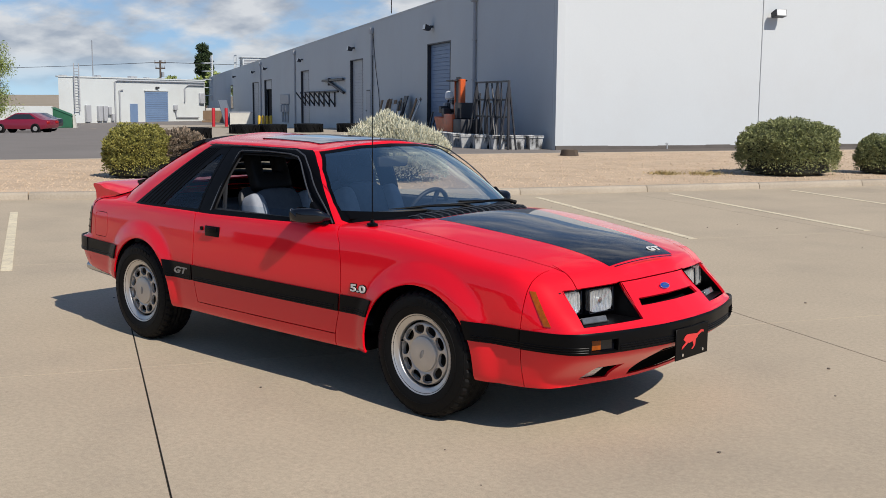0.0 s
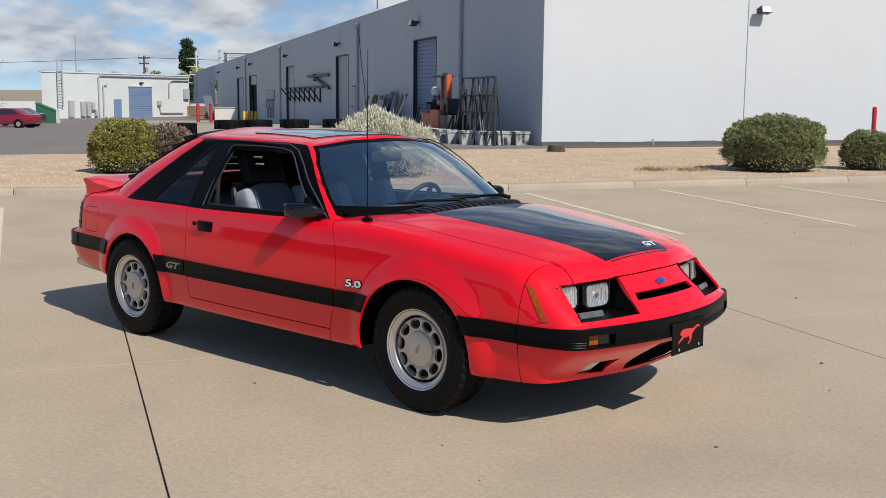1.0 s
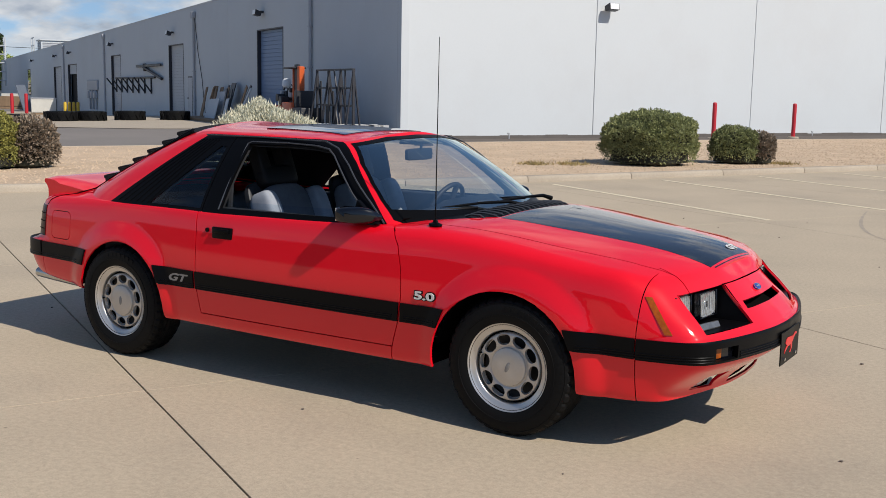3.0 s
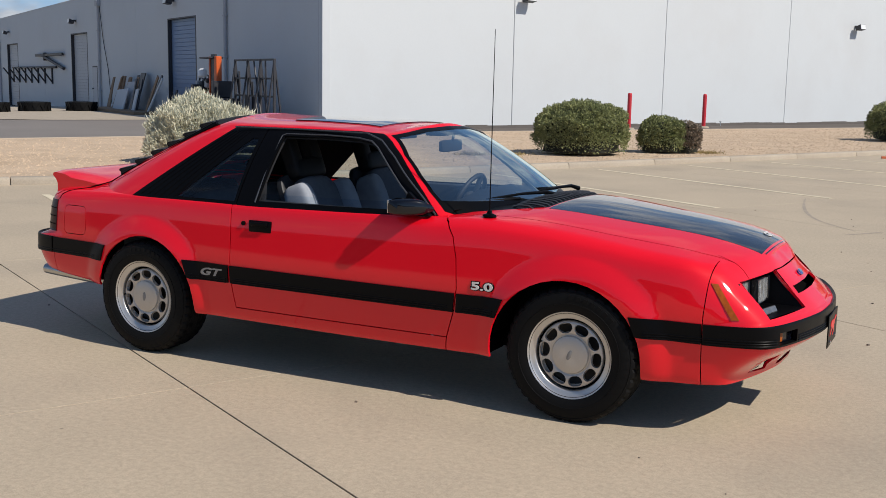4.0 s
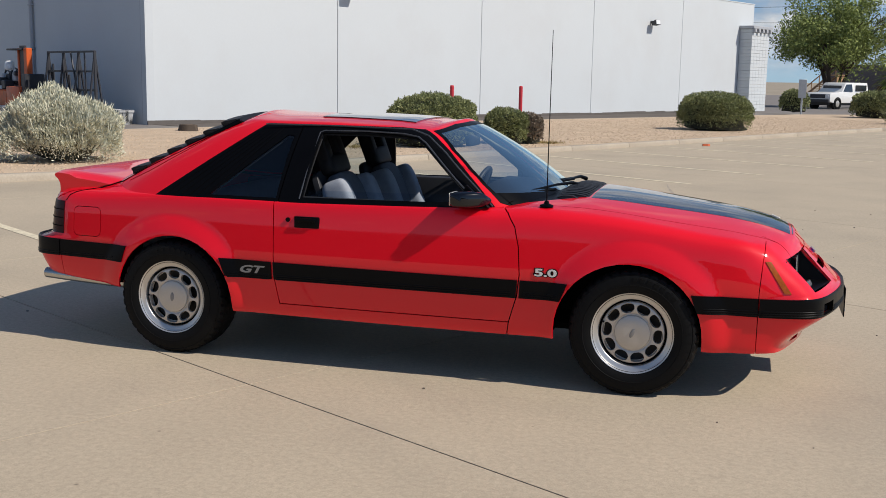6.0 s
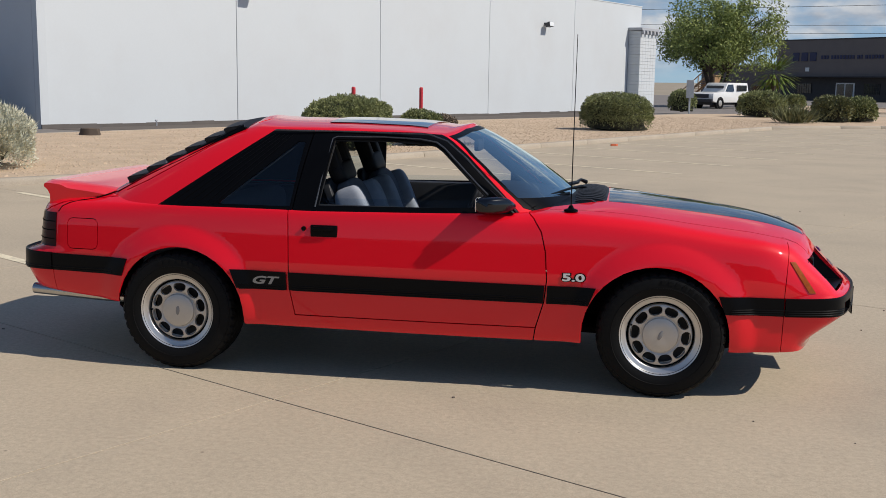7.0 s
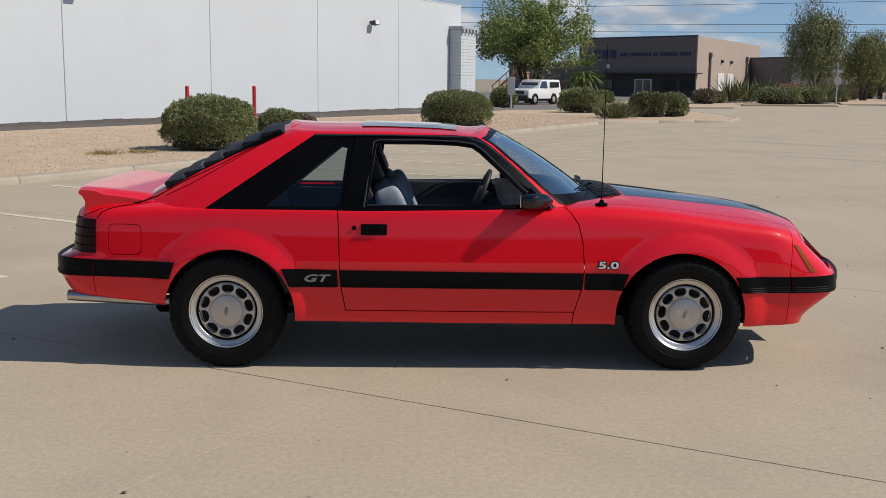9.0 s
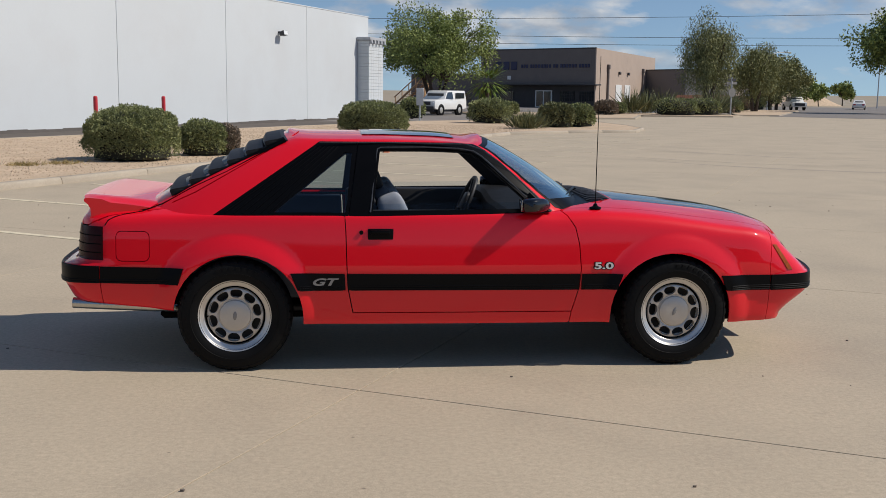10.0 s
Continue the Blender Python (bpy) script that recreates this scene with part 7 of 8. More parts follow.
# black side trim with door opening and quarter window
for sgn in (-1, 1):
    k = lambda f: f[seg] == 1 and f.calc_center_median().y * sgn > 0
    trim = take(house, carve(house, [(-1.395, 0.884), (0.0, 0.880), (0.547, 0.903), (0.446, 1.004), (0.344, 1.099), (0.257, 1.178), (0.152, 1.258), (0.10, 1.279), (0.05, 1.287), (-0.40, 1.291), (-0.80, 1.290)], "xz", keep=k))
    drop_faces(trim, carve(trim, [(-0.50, 0.912), (0.44, 0.924), (0.125, 1.208), (0.085, 1.234), (0.0, 1.247), (-0.20, 1.252), (-0.452, 1.250)], "xz"))
    q = skin("quarter_window", take(trim, carve(trim, [(-1.055, 0.902), (-0.652, 0.902), (-0.615, 1.228), (-0.655, 1.232)], "xz")), side_glass, CAR, 0.0, "tinted fixed quarter window")
    q.visible_shadow = False
    tree = BVHTree.FromBMesh(trim)
    for q in range(6):
        run = []
        for w in range(9):
            t = 0.02 + 0.95 * w / 8
            x0, x1 = -1.335 + q * 0.050, -0.800 + q * 0.024
            hit = tree.ray_cast(Vector((x0 + (x1 - x0) * t, sgn * 2, 0.892 + 0.383 * t)), Vector((0, -sgn, 0)))[0]
            if hit is not None:
                run.append(hit + Vector((0, sgn * 0.0025, 0)))
        if len(run) > 2:
            part("trim_rib", tube(run, 0.0045, 6), trim_black, CAR)
    ln = lining(trim)
    seam(trim, [(-0.640, 0.86), (-0.575, 1.30)], "xz", None, 0.003)
    part("pillar_lining", ln, lining_cloth, CAR)
    for g in islands(trim):
        c = sum((f.calc_center_median().x for f in g)) / len(g)
        b = take(trim, g)
        skin("quarter_trim" if c < -0.62 else "door_window_frame", b, trim_black, CAR, 0.012, "satin black window trim", 0.003)
    # glass wound most of the way down
    g = grid_mesh([[(x, sgn * (0.803 - (z - 0.86) * 0.52), z) for z in (0.86, 0.90, top)] for x, top in ((-0.505, 0.948), (-0.25, 0.951), (0.0, 0.954), (0.2, 0.957), (0.36, 0.960))])
    dg = part("door_window", g, door_glass, CAR, "wound-down door glass")
    dg.visible_shadow = False
house_lining = lining(house)
for sgn in (-1, 1):
    for nm, line in (("window_channel", [(-0.515, 0.905), (-0.468, 1.252), (-0.445, 1.262), (-0.20, 1.265), (0.005, 1.259), (0.092, 1.245), (0.140, 1.215), (0.455, 0.927)]),
                     ("drip_rail", [(-0.80, 1.288), (-0.40, 1.289), (0.05, 1.283), (0.148, 1.252), (0.255, 1.172), (0.442, 0.999), (0.535, 0.908)])):
        run = []
        for (xa, za), (xb, zb) in zip(line, line[1:]):
            for w in range(6):
                t = w / 5
                x, z = xa + (xb - xa) * t, za + (zb - za) * t
                g = min(1.0, max(0.0, (z - 0.885) / 0.42))
                run.append((x, sgn * (0.808 - 0.232 * g + 0.072 * g * (1 - g) - 0.05 * smooth_step(0.30, 0.55, x)), z))
        part(nm, tube(run, 0.0045, 6), vent_black, CAR)
for sgn in (-1, 1):
    seam(house, [(-1.63, 0.945), (-1.50, 1.005), (-1.01, 1.285), (-0.93, 1.335)], "xz", lambda f: f[seg] in (1, 3) and f.calc_center_median().y * sgn > 0.2, 0.003)
# sunroof
sun_glass = material("sunroof_glass", (0.010, 0.016, 0.03), 0.06, vary=0.0, coat=1.0, coat_rough=0.0)
fs = carve(house, [(-0.55, -0.37), (0.0, -0.37), (0.0, 0.37), (-0.55, 0.37)], "xy", keep=lambda f: f[seg] == 3)
skin("sunroof", take(house, fs), sun_glass, CAR, 0.012, "dark tinted glass sunroof panel", 0.006)
part("roof_lining", house_lining, lining_cloth, CAR)
for tot, c, size, bm in split_panels(house, None, car_red, CAR):
    if tot < 2e-4:
        bm.free()
        continue
    skin("roof" if size.x > 1.3 else "hatch_frame", bm, car_red, CAR)
house.free()


# ---- wheels
def tyre_mesh():
    sides = 160
    prof = [(0.196, -0.098), (0.222, -0.112), (0.255, -0.116), (0.290, -0.110), (0.309, -0.099), (0.3195, -0.082), (0.3225, -0.062), (0.3225, -0.046), (0.3225, -0.030), (0.3225, -0.015), (0.3225, 0.0), (0.3225, 0.015), (0.3225, 0.030), (0.3225, 0.046), (0.3225, 0.062), (0.3195, 0.082), (0.309, 0.099), (0.290, 0.110), (0.25, 0.116), (0.20, 0.10)]
    rows = []
    for r, h in prof:
        ring = []
        for k in range(sides):
            rr = r
            shoulder = abs(h) in (0.099, 0.082)
            if shoulder and k % 4 == 0:
                rr -= 0.0075
            if abs(h) == 0.062 and (k + 1) % 4 == 0:
                rr -= 0.0085
            if abs(h) in (0.046, 0.015):
                rr -= 0.008
            if abs(h) == 0.030 and (k // 2) % 3 == 0:
                rr -= 0.007
            a = 2 * math.pi * k / sides
            ring.append((rr * math.cos(a), h, rr * math.sin(a)))
        rows.append(ring)
    bm = grid_mesh(rows, close=True)
    bmesh.ops.recalc_face_normals(bm, faces=bm.faces)
    # raised maker's lettering stands as plain bars, with a fine ring below the shoulder
    for k in range(7):
        a = radians(112 - k * 7.5)
        m = Matrix.Rotation(-(a - math.pi / 2), 4, "Y") @ Matrix.Translation((0, -0.1135, 0.272))
        add_box(bm, -0.011, 0.011, -0.0036, 0.003, -0.010, 0.010, 0.0, m)
    for r, d in ((0.246, 0.0), (0.296, 0.0)):
        ring = [(r * math.cos(2 * math.pi * k / 96), -0.1155 + (0.008 if r > 0.28 else 0.0), r * math.sin(2 * math.pi * k / 96)) for k in range(97)]
        add_tube(bm, ring, 0.0022, 5, False)
    return bm


def wheel_disc():
    rad = [0.07, 0.08, 0.090, 0.094, 0.099, 0.104, 0.110, 0.117, 0.124, 0.131, 0.138, 0.144, 0.150, 0.154, 0.156, 0.158, 0.159]
    dep = curve_of([(0.0, -0.080), (0.088, -0.080), (0.092, -0.074), (0.098, -0.080), (0.125, -0.083), (0.150, -0.081), (0.156, -0.077), (0.159, -0.062)])
    n = 120
    bm = grid_mesh([[(r * math.cos(2 * math.pi * k / n), dep(r), r * math.sin(2 * math.pi * k / n)) for k in range(n)] for r in rad], close=True)
    bmesh.ops.recalc_face_normals(bm, faces=bm.faces)
    if sum(f.normal.y for f in bm.faces) > 0:
        bmesh.ops.reverse_faces(bm, faces=bm.faces)
    keep_normals(bm)
    for k in range(10):
        a = 2 * math.pi * (k + 0.5) / 10
        poly = []
        for q in range(18):
            b = 2 * math.pi * q / 18
            u, v = 0.0252 * math.copysign(abs(math.cos(b)) ** 0.85, math.cos(b)), (0.0345 + 0.0035 * math.cos(b)) * math.sin(b)
            rr = 0.1262 + u
            poly.append((rr * math.cos(a) - v * math.sin(a), rr * math.sin(a) + v * math.cos(a)))
        drop_faces(bm, carve(bm, poly, "xz"))
    return bm


dark_brake = material("brake_iron", (0.05, 0.045, 0.04), 0.6, metal=0.5, vary=0.3)
WHEEL = {}


def wheel(cx, sgn):
    m = pose(cx, sgn * 0.728, 0.320, 0, 23 if cx > 0 else 4, 0 if sgn < 0 else 180)
    if "tyre" not in WHEEL:
        w = part("wheel", tyre_mesh(), tyre_rubber, CAR, "black tyre on a ten-hole alloy rim", 22, m)
        WHEEL["tyre"] = w
        d = skin("wheel_disc", wheel_disc(), alloy, w, 0.016, "grey-painted alloy disc with ten oval holes")
        part("rim_lip", lathe([(0.1685, -0.050), (0.1690, -0.078), (0.1705, -0.084), (0.174, -0.087), (0.186, -0.0905), (0.196, -0.096), (0.2010, -0.1030), (0.2045, -0.1045), (0.2058, -0.100), (0.203, -0.06), (0.198, 0.0), (0.199, 0.095)], 72, "y"), alloy_bright, w, "bright machined rim lip")
        part("rim_groove", lathe([(0.157, -0.062), (0.163, -0.055), (0.1695, -0.055)], 72, "y"), dark_under, w, "dark groove round the disc")
        part("centre_cap", lathe([(0.0, -0.0945), (0.04, -0.0940), (0.075, -0.0915), (0.086, -0.088), (0.0895, -0.082), (0.0895, -0.06)], 56, "y"), alloy, w, "flat painted centre cap")
        bm = lathe([(0.0, -0.0015), (0.0088, -0.0015), (0.0105, 0.0), (0.0105, 0.004)], 20, "y")
        bmesh.ops.transform(bm, matrix=Matrix.Translation((0, -0.0955, 0)) @ Matrix.Diagonal((1, 1, 2.4, 1)), verts=bm.verts)
        part("cap_badge", bm, badge_grey, w, "small dark oval badge")
        part("brake_disc", lathe([(0.0, -0.02), (0.13, -0.02), (0.15, -0.03), (0.14, 0.02), (0.0, 0.02)], 32, "y"), dark_brake, w)
        part("inner_barrel", lathe([(0.196, 0.10), (0.19, 0.0), (0.175, -0.045), (0.168, -0.05)], 48, "y"), dark_brake, w)
        part("valve_stem", tube([(-0.150, -0.06, -0.012), (-0.152, -0.092, -0.014)], 0.0045, 8), trim_black, w)
        return w
    w = copy_thing(WHEEL["tyre"], m)
    return w


for cx in (WB, -WB):
    for sgn in (-1, 1):
        wheel(cx, sgn)

# ---- underbody, arches
bm = box(-1.72, 1.78, -0.62, 0.62, 0.265, 0.32, 0.02)
part("floor_pan", bm, dark_under, CAR)
for cx in (-WB, WB):
    for sgn in (-1, 1):
        rows = []
        for y in (0.785, 0.55):
            rows.append([(cx + 0.41 * math.cos(a), sgn * y, 0.30 + 0.405 * math.sin(a)) for a in [0.16 + (math.pi - 0.32) * k / 20 for k in range(21)]])
        rows.append([(cx, sgn * 0.55, 0.32)] * 21)
        part("wheel_arch_liner", grid_mesh(rows), dark_under, CAR)
for sgn in (-1, 1):
    part("side_structure", box(-0.86, 0.86, min(sgn * 0.60, sgn * 0.80), max(sgn * 0.60, sgn * 0.80), 0.262, 0.325, 0.01), dark_under, CAR)
# unseen panel and tray added to keep sun from leaking through the nose
part("radiator_panel", box(1.66, 1.72, -0.72, 0.72, 0.235, 0.72, 0.01), dark_under, CAR)
part("undertray", box(1.55, 1.93, -0.66, 0.66, 0.235, 0.262, 0.01), dark_under, CAR)
part("rear_axle", tube([(-WB, -0.6, 0.31), (-WB, 0.6, 0.31)], 0.05, 10), dark_under, CAR)
part("engine_block", box(0.95, 1.85, -0.45, 0.45, 0.30, 0.66, 0.05), dark_under, CAR)
part("nose_backing", prism([(1.60, 0.245), (1.97, 0.245), (2.19, 0.45), (2.19, 0.55), (2.03, 0.64), (1.92, 0.66), (1.60, 0.66)], -0.26, 0.26, "xz"), dark_under, CAR)
part("tail_backing", box(-2.13, -1.72, -0.64, 0.64, 0.42, 0.86, 0.03), dark_under, CAR)

# chrome tailpipe under the rear corner
part("tailpipe", tube([(-1.50, -0.62, 0.345), (-1.62, -0.68, 0.350), (-1.75, -0.690, 0.355), (-2.02, -0.685, 0.368), (-2.19, -0.675, 0.376)], [0.028, 0.030, 0.031, 0.031, 0.031], 16, False), satin_pipe, CAR, "dull chrome tailpipe")
part("tailpipe_bore", tube([(-2.00, -0.686, 0.367), (-2.165, -0.677, 0.375)], 0.0285, 12), dark_under, CAR)

# ---- headlamps
def nose_x(y, z):
    """How far forward the skin reaches at a place across and up."""
    lo, hi = 0.70, 1.0
    for _ in range(30):
        m = (lo + hi) / 2
        if abs(body_point(m, z, -1).y) > abs(y):
            lo = m
        else:
            hi = m
    return body_point(lo, z, -1).x


def nose_patch(y0, y1, z0, z1, back, n=8, rows=3):
    """A sheet that follows the nose a set depth behind its skin."""
    return grid_mesh([[(nose_x(y0 + (y1 - y0) * k / n, z0 + (z1 - z0) * r / rows) - back, y0 + (y1 - y0) * k / n, z0 + (z1 - z0) * r / rows) for k in range(n + 1)] for r in range(rows + 1)])


park_clear = material("park_lamp_lens", (0.16, 0.165, 0.17), 0.15, metal=0.4, vary=0.4, scale=40, fine=150)
lens_glass = glass_material("fluted_lamp_glass", (0.95, 0.97, 0.98), 0.03, 0.04)
for sgn in (-1, 1):
    bucket = bmesh.new()
    back = [(1.895, 0.640, 0.700), (1.955, 0.275, 0.714), (1.975, 0.305, 0.560), (1.915, 0.665, 0.550)]
    front = [(1.994, 0.634, 0.7065), (2.084, 0.281, 0.718), (2.232, 0.309, 0.5605), (2.119, 0.662, 0.5535)]
    va = [bucket.verts.new((x, sgn * y, z)) for x, y, z in back]
    vb = [bucket.verts.new((x - 0.004, sgn * y, z)) for x, y, z in front]
    bucket.faces.new(va)
    for q in range(4):
        r = (q + 1) % 4
        bucket.faces.new((va[q], va[r], vb[r], vb[q]))
    hl = part("headlamp_housing", bucket, trim_black, CAR, "gloss black lamp housing")
    for y0, y1, x in ((0.650, 0.506, 1.996), (0.486, 0.321, 2.047)):
        yaw = sgn * 0.10
        m = Matrix.Translation((x, sgn * (y0 + y1) / 2, 0.640)) @ Matrix.Rotation(yaw, 4, "Z") @ Matrix.Rotation(radians(-3), 4, "Y")
        w, h = (y0 - y1) / 2, 0.0525
        # bowl of the sealed beam with its lens and bezel
        rows = []
        for i in range(9):
            e = i / 8
            ring = []
            for k in range(32):
                a = 2 * math.pi * k / 32
                ca, sa = math.cos(a), math.sin(a)
                py = w * e * (abs(ca) ** 0.45) * (1 if ca > 0 else -1)
                pz = h * e * (abs(sa) ** 0.45) * (1 if sa > 0 else -1)
                ring.append(m @ Vector((-0.016 + 0.014 * e * e, py, pz)))
            rows.append(ring)
        lb = part("headlamp_reflector", grid_mesh(rows, close=True), lamp_silver, hl, "bright silvered headlamp bowl", 30)
        bulb = tube([m @ Vector((-0.017, 0, 0)), m @ Vector((-0.004, 0, 0))], 0.014, 12)
        part("bulb_shield", bulb, chrome, lb)
        for q in range(-3, 4):
            part("lens_flute", tube([m @ Vector((0.001, q * w * 0.27, -h * 0.92)), m @ Vector((0.001, q * w * 0.27, h * 0.92))], 0.0016, 5), alloy, lb)
        pane = bmesh.new()
        cols = []
        for k in range(49):
            yy = -w + 2 * w * k / 48
            d = 0.0
            cols.append([m @ Vector((0.002 + d + 0.0, yy, -h + 2 * h * j / 8)) for j in range(9)])
        part("headlamp_lens", grid_mesh(cols), lens_glass, lb, "clear fluted lens").visible_shadow = False
        fr = bmesh.new()
        for s2 in (-1, 1):
            add_box(fr, -0.055, 0.006, s2 * (w + 0.004) - 0.004, s2 * (w + 0.004) + 0.004, -h - 0.006, h + 0.006, 0.002, m)
            add_box(fr, -0.055, 0.006, -w - 0.006, w + 0.006, s2 * (h + 0.003) - 0.003, s2 * (h + 0.003) + 0.003, 0.002, m)
        part("lamp_bezel", fr, gloss_black, hl)
    m = Matrix.Translation((2.105, sgn * 0.53, 0.573)) @ Matrix.Rotation(sgn * 0.24, 4, "Z") @ Matrix.Rotation(radians(-30), 4, "Y")
    lo = bmesh.new()
    add_box(lo, -0.03, 0.0, -0.075, 0.075, -0.016, 0.016, 0.004, m)
    part("park_lamp", lo, park_clear, hl, "clear park lamp strip below the headlamps")
    # flasher sunk in the moulding, lens at its outer end
    m = Matrix.Translation((nose_x(0.582, 0.475) - 0.006, sgn * 0.582, 0.475)) @ Matrix.Rotation(sgn * 0.38, 4, "Z")
    fl = bmesh.new()
    add_box(fl, -0.05, -0.012, -0.085, 0.085, -0.034, 0.034, 0.003, m)
    fb = part("flasher_housing", fl, gloss_black, CAR, "black flasher recess in the bumper moulding")
    fl = bmesh.new()
    add_box(fl, -0.030, -0.010, *sorted((sgn * 0.068, sgn * 0.004)), -0.026, 0.026, 0.003, m)
    part("flasher_lens", fl, amber, fb, "amber flasher lens")
    # fog lamp in the valance: dark pocket, clear lamp at its outer end
    a, b = sgn * 0.565, sgn * 0.320
    fo = part("fog_lamp_recess", nose_patch(a, b, 0.255, 0.355, 0.050), dark_under, CAR)
    ring = [(0.540, 0.280), (0.497, 0.335), (0.442, 0.334), (0.455, 0.284)]
    fg = bmesh.new()
    va = [fg.verts.new((nose_x(y, z) - 0.010, sgn * y, z)) for y, z in ring]
    vb = [fg.verts.new((nose_x(y, z) - 0.050, sgn * y, z)) for y, z in ring]
    fg.faces.new(va)
    for q in range(4):
        r = (q + 1) % 4
        fg.faces.new((va[q], va[r], vb[r], vb[q]))
    bmesh.ops.recalc_face_normals(fg, faces=fg.faces)
    bmesh.ops.bevel(fg, geom=fg.edges[:], offset=0.004, segments=2, affect="EDGES")
    part("fog_lamp", fg, lamp_silver, fo, "clear rectangular fog lamp")
# dark back and slats of the lower air slot
lw = part("lower_grille", nose_patch(-0.31, 0.31, 0.252, 0.43, 0.035, 14, 6), dark_under, CAR, "dark lower air slot")
for z in (0.285, 0.32, 0.355):
    part("grille_slat", tube([(nose_x(y, z) - 0.045, y, z) for y in (-0.22, -0.1, 0.0, 0.1, 0.22)], 0.007, 6), trim_black, lw)
# fine ribs along the lower part of the mouldings
for z, lift in ((0.449, 0.0150), (0.460, 0.0150), (0.471, 0.0145)):
    for sgn in (-1, 1):
        run = []
        for k in range(161):
            p = body_point(0.60 + 0.40 * k / 160, z, sgn)
            q = body_point(min(1.0, 0.60 + 0.40 * (k + 1) / 160), z, sgn)
            if p.x < 1.60 or 0.508 < abs(p.y) < 0.658 and p.x > 2.0 or (q - p).length < 1e-6:
                if len(run) > 3:
                    part("moulding_rib", tube(run, 0.0032, 6), strip_black, CAR)
                run = []
                continue
            d = (q - p).normalized()
            o = Vector((d.y, -d.x, 0)) * (1 if sgn < 0 else -1)
            if o.x * 1.0 + o.y * p.y < 0:
                o = -o
            run.append(p + o * (lift if p.x > 1.875 else 0.0105))
        if len(run) > 3:
            part("moulding_rib", tube(run, 0.0032, 6), strip_black, CAR)
    for sgn in (-1, 1):
        for x0, x1 in ((-0.92, -0.665), (-0.635, 0.684), (0.708, 0.915)):
            run = []
            for k in range(121):
                p = body_point(0.30 + 0.45 * k / 120, z + 0.020, sgn)
                if x0 <= p.x <= x1:
                    run.append(p + Vector((0, sgn * 0.0105, 0)))
            part("moulding_rib", tube(run, 0.0030, 6), strip_black, CAR)
# grille mouth lip, badge on the nose
bm = box(2.02, 2.10, -0.25, 0.25, 0.606, 0.650, 0.004)
part("grille_mouth", bm, dark_under, CAR)
ov = lathe([(0.0, 0.006), (0.030, 0.006), (0.036, 0.004), (0.038, 0.0), (0.038, -0.006)], 32)
bmesh.ops.transform(ov, matrix=Matrix.Translation((2.147, 0.0, 0.672)) @ Matrix.Rotation(radians(43), 4, "Y") @ Matrix.Diagonal((0.46, 1.0, 1, 1)), verts=ov.verts)
badge_blue = material("badge_blue", (0.01, 0.05, 0.30), 0.2, vary=0.1, coat=0.8)
nb = part("nose_badge", ov, badge_blue, CAR, "small blue oval badge with silver rim")
rg = bmesh.new()
add_tube(rg, [(2.150 + 0.036 * 0.46 * math.cos(2 * math.pi * k / 28) * math.cos(radians(43)), 0.037 * math.sin(2 * math.pi * k / 28), 0.675 - 0.036 * 0.46 * math.cos(2 * math.pi * k / 28) * math.sin(radians(43))) for k in range(29)], 0.0018, 6, False)
part("badge_rim", rg, chrome, nb)
gl = bmesh.new()
add_box(gl, -0.003, 0.003, -0.020, 0.020, 0.0064, 0.0080, 0.0, Matrix.Translation((2.147, 0.0, 0.672)) @ Matrix.Rotation(radians(43), 4, "Y"))
part("badge_bar", gl, chrome, nb)

# front plate: black panel with a red running emblem kept as a plain shape
plate = part("front_plate", box(2.318, 2.324, -0.153, 0.153, 0.322, 0.476, 0.002), trim_black, CAR, "black novelty plate with a red emblem", m=pose(-0.006, -0.008, 0.022))
emblem_red = material("emblem_red", (0.62, 0.03, 0.03), 0.4, vary=0.1)
em = bmesh.new()
add_prism(em, [(-0.085, 0.418), (-0.06, 0.402), (-0.03, 0.396), (0.02, 0.402), (0.05, 0.415), (0.045, 0.432), (0.0, 0.436), (-0.05, 0.440), (-0.07, 0.434)], 2.324, 2.3265, "yz")
add_prism(em, [(0.04, 0.415), (0.085, 0.434), (0.105, 0.430), (0.104, 0.440), (0.08, 0.445), (0.045, 0.432)], 2.324, 2.3262, "yz")
add_prism(em, [(-0.06, 0.404), (-0.095, 0.385), (-0.10, 0.372), (-0.088, 0.378), (-0.04, 0.399)], 2.324, 2.3262, "yz")
add_prism(em, [(0.0, 0.400), (0.012, 0.376), (-0.008, 0.362), (0.004, 0.360), (0.026, 0.377), (0.03, 0.405)], 2.324, 2.3262, "yz")
part("plate_emblem", em, emblem_red, plate, "red plain-shaped emblem")
for y in (-0.095, 0.095):
    part("plate_bolt", tube([(2.323, y, 0.345), (2.330, y, 0.345)], 0.008, 10), chrome, plate)
part("plate_bracket", box(2.26, 2.318, -0.10, 0.10, 0.44, 0.47, 0.003), trim_black, plate)


# ---- lettering
def lettering(name, text, size, m, mat, parent, shear=0.25, depth=0.003, label="", swell=0.03):
    cu = bpy.data.curves.new("letters", "FONT")
    cu.body, cu.size, cu.shear, cu.extrude, cu.offset = text, size, shear, depth, size * swell
    cu.align_x, cu.align_y = "CENTER", "CENTER"
    cu.resolution_u = 3
    tmp = new("letters", cu)
    me = bpy.data.meshes.new_from_object(tmp.evaluated_get(bpy.context.evaluated_depsgraph_get()))
    bpy.data.objects.remove(tmp)
    me.name = name
    me.materials.clear()
    me.materials.append(mat)
    ob = new(name, me)
    ob.parent = parent
    ob.matrix_basis = m
    if label:
        ob["label"] = label
    return ob


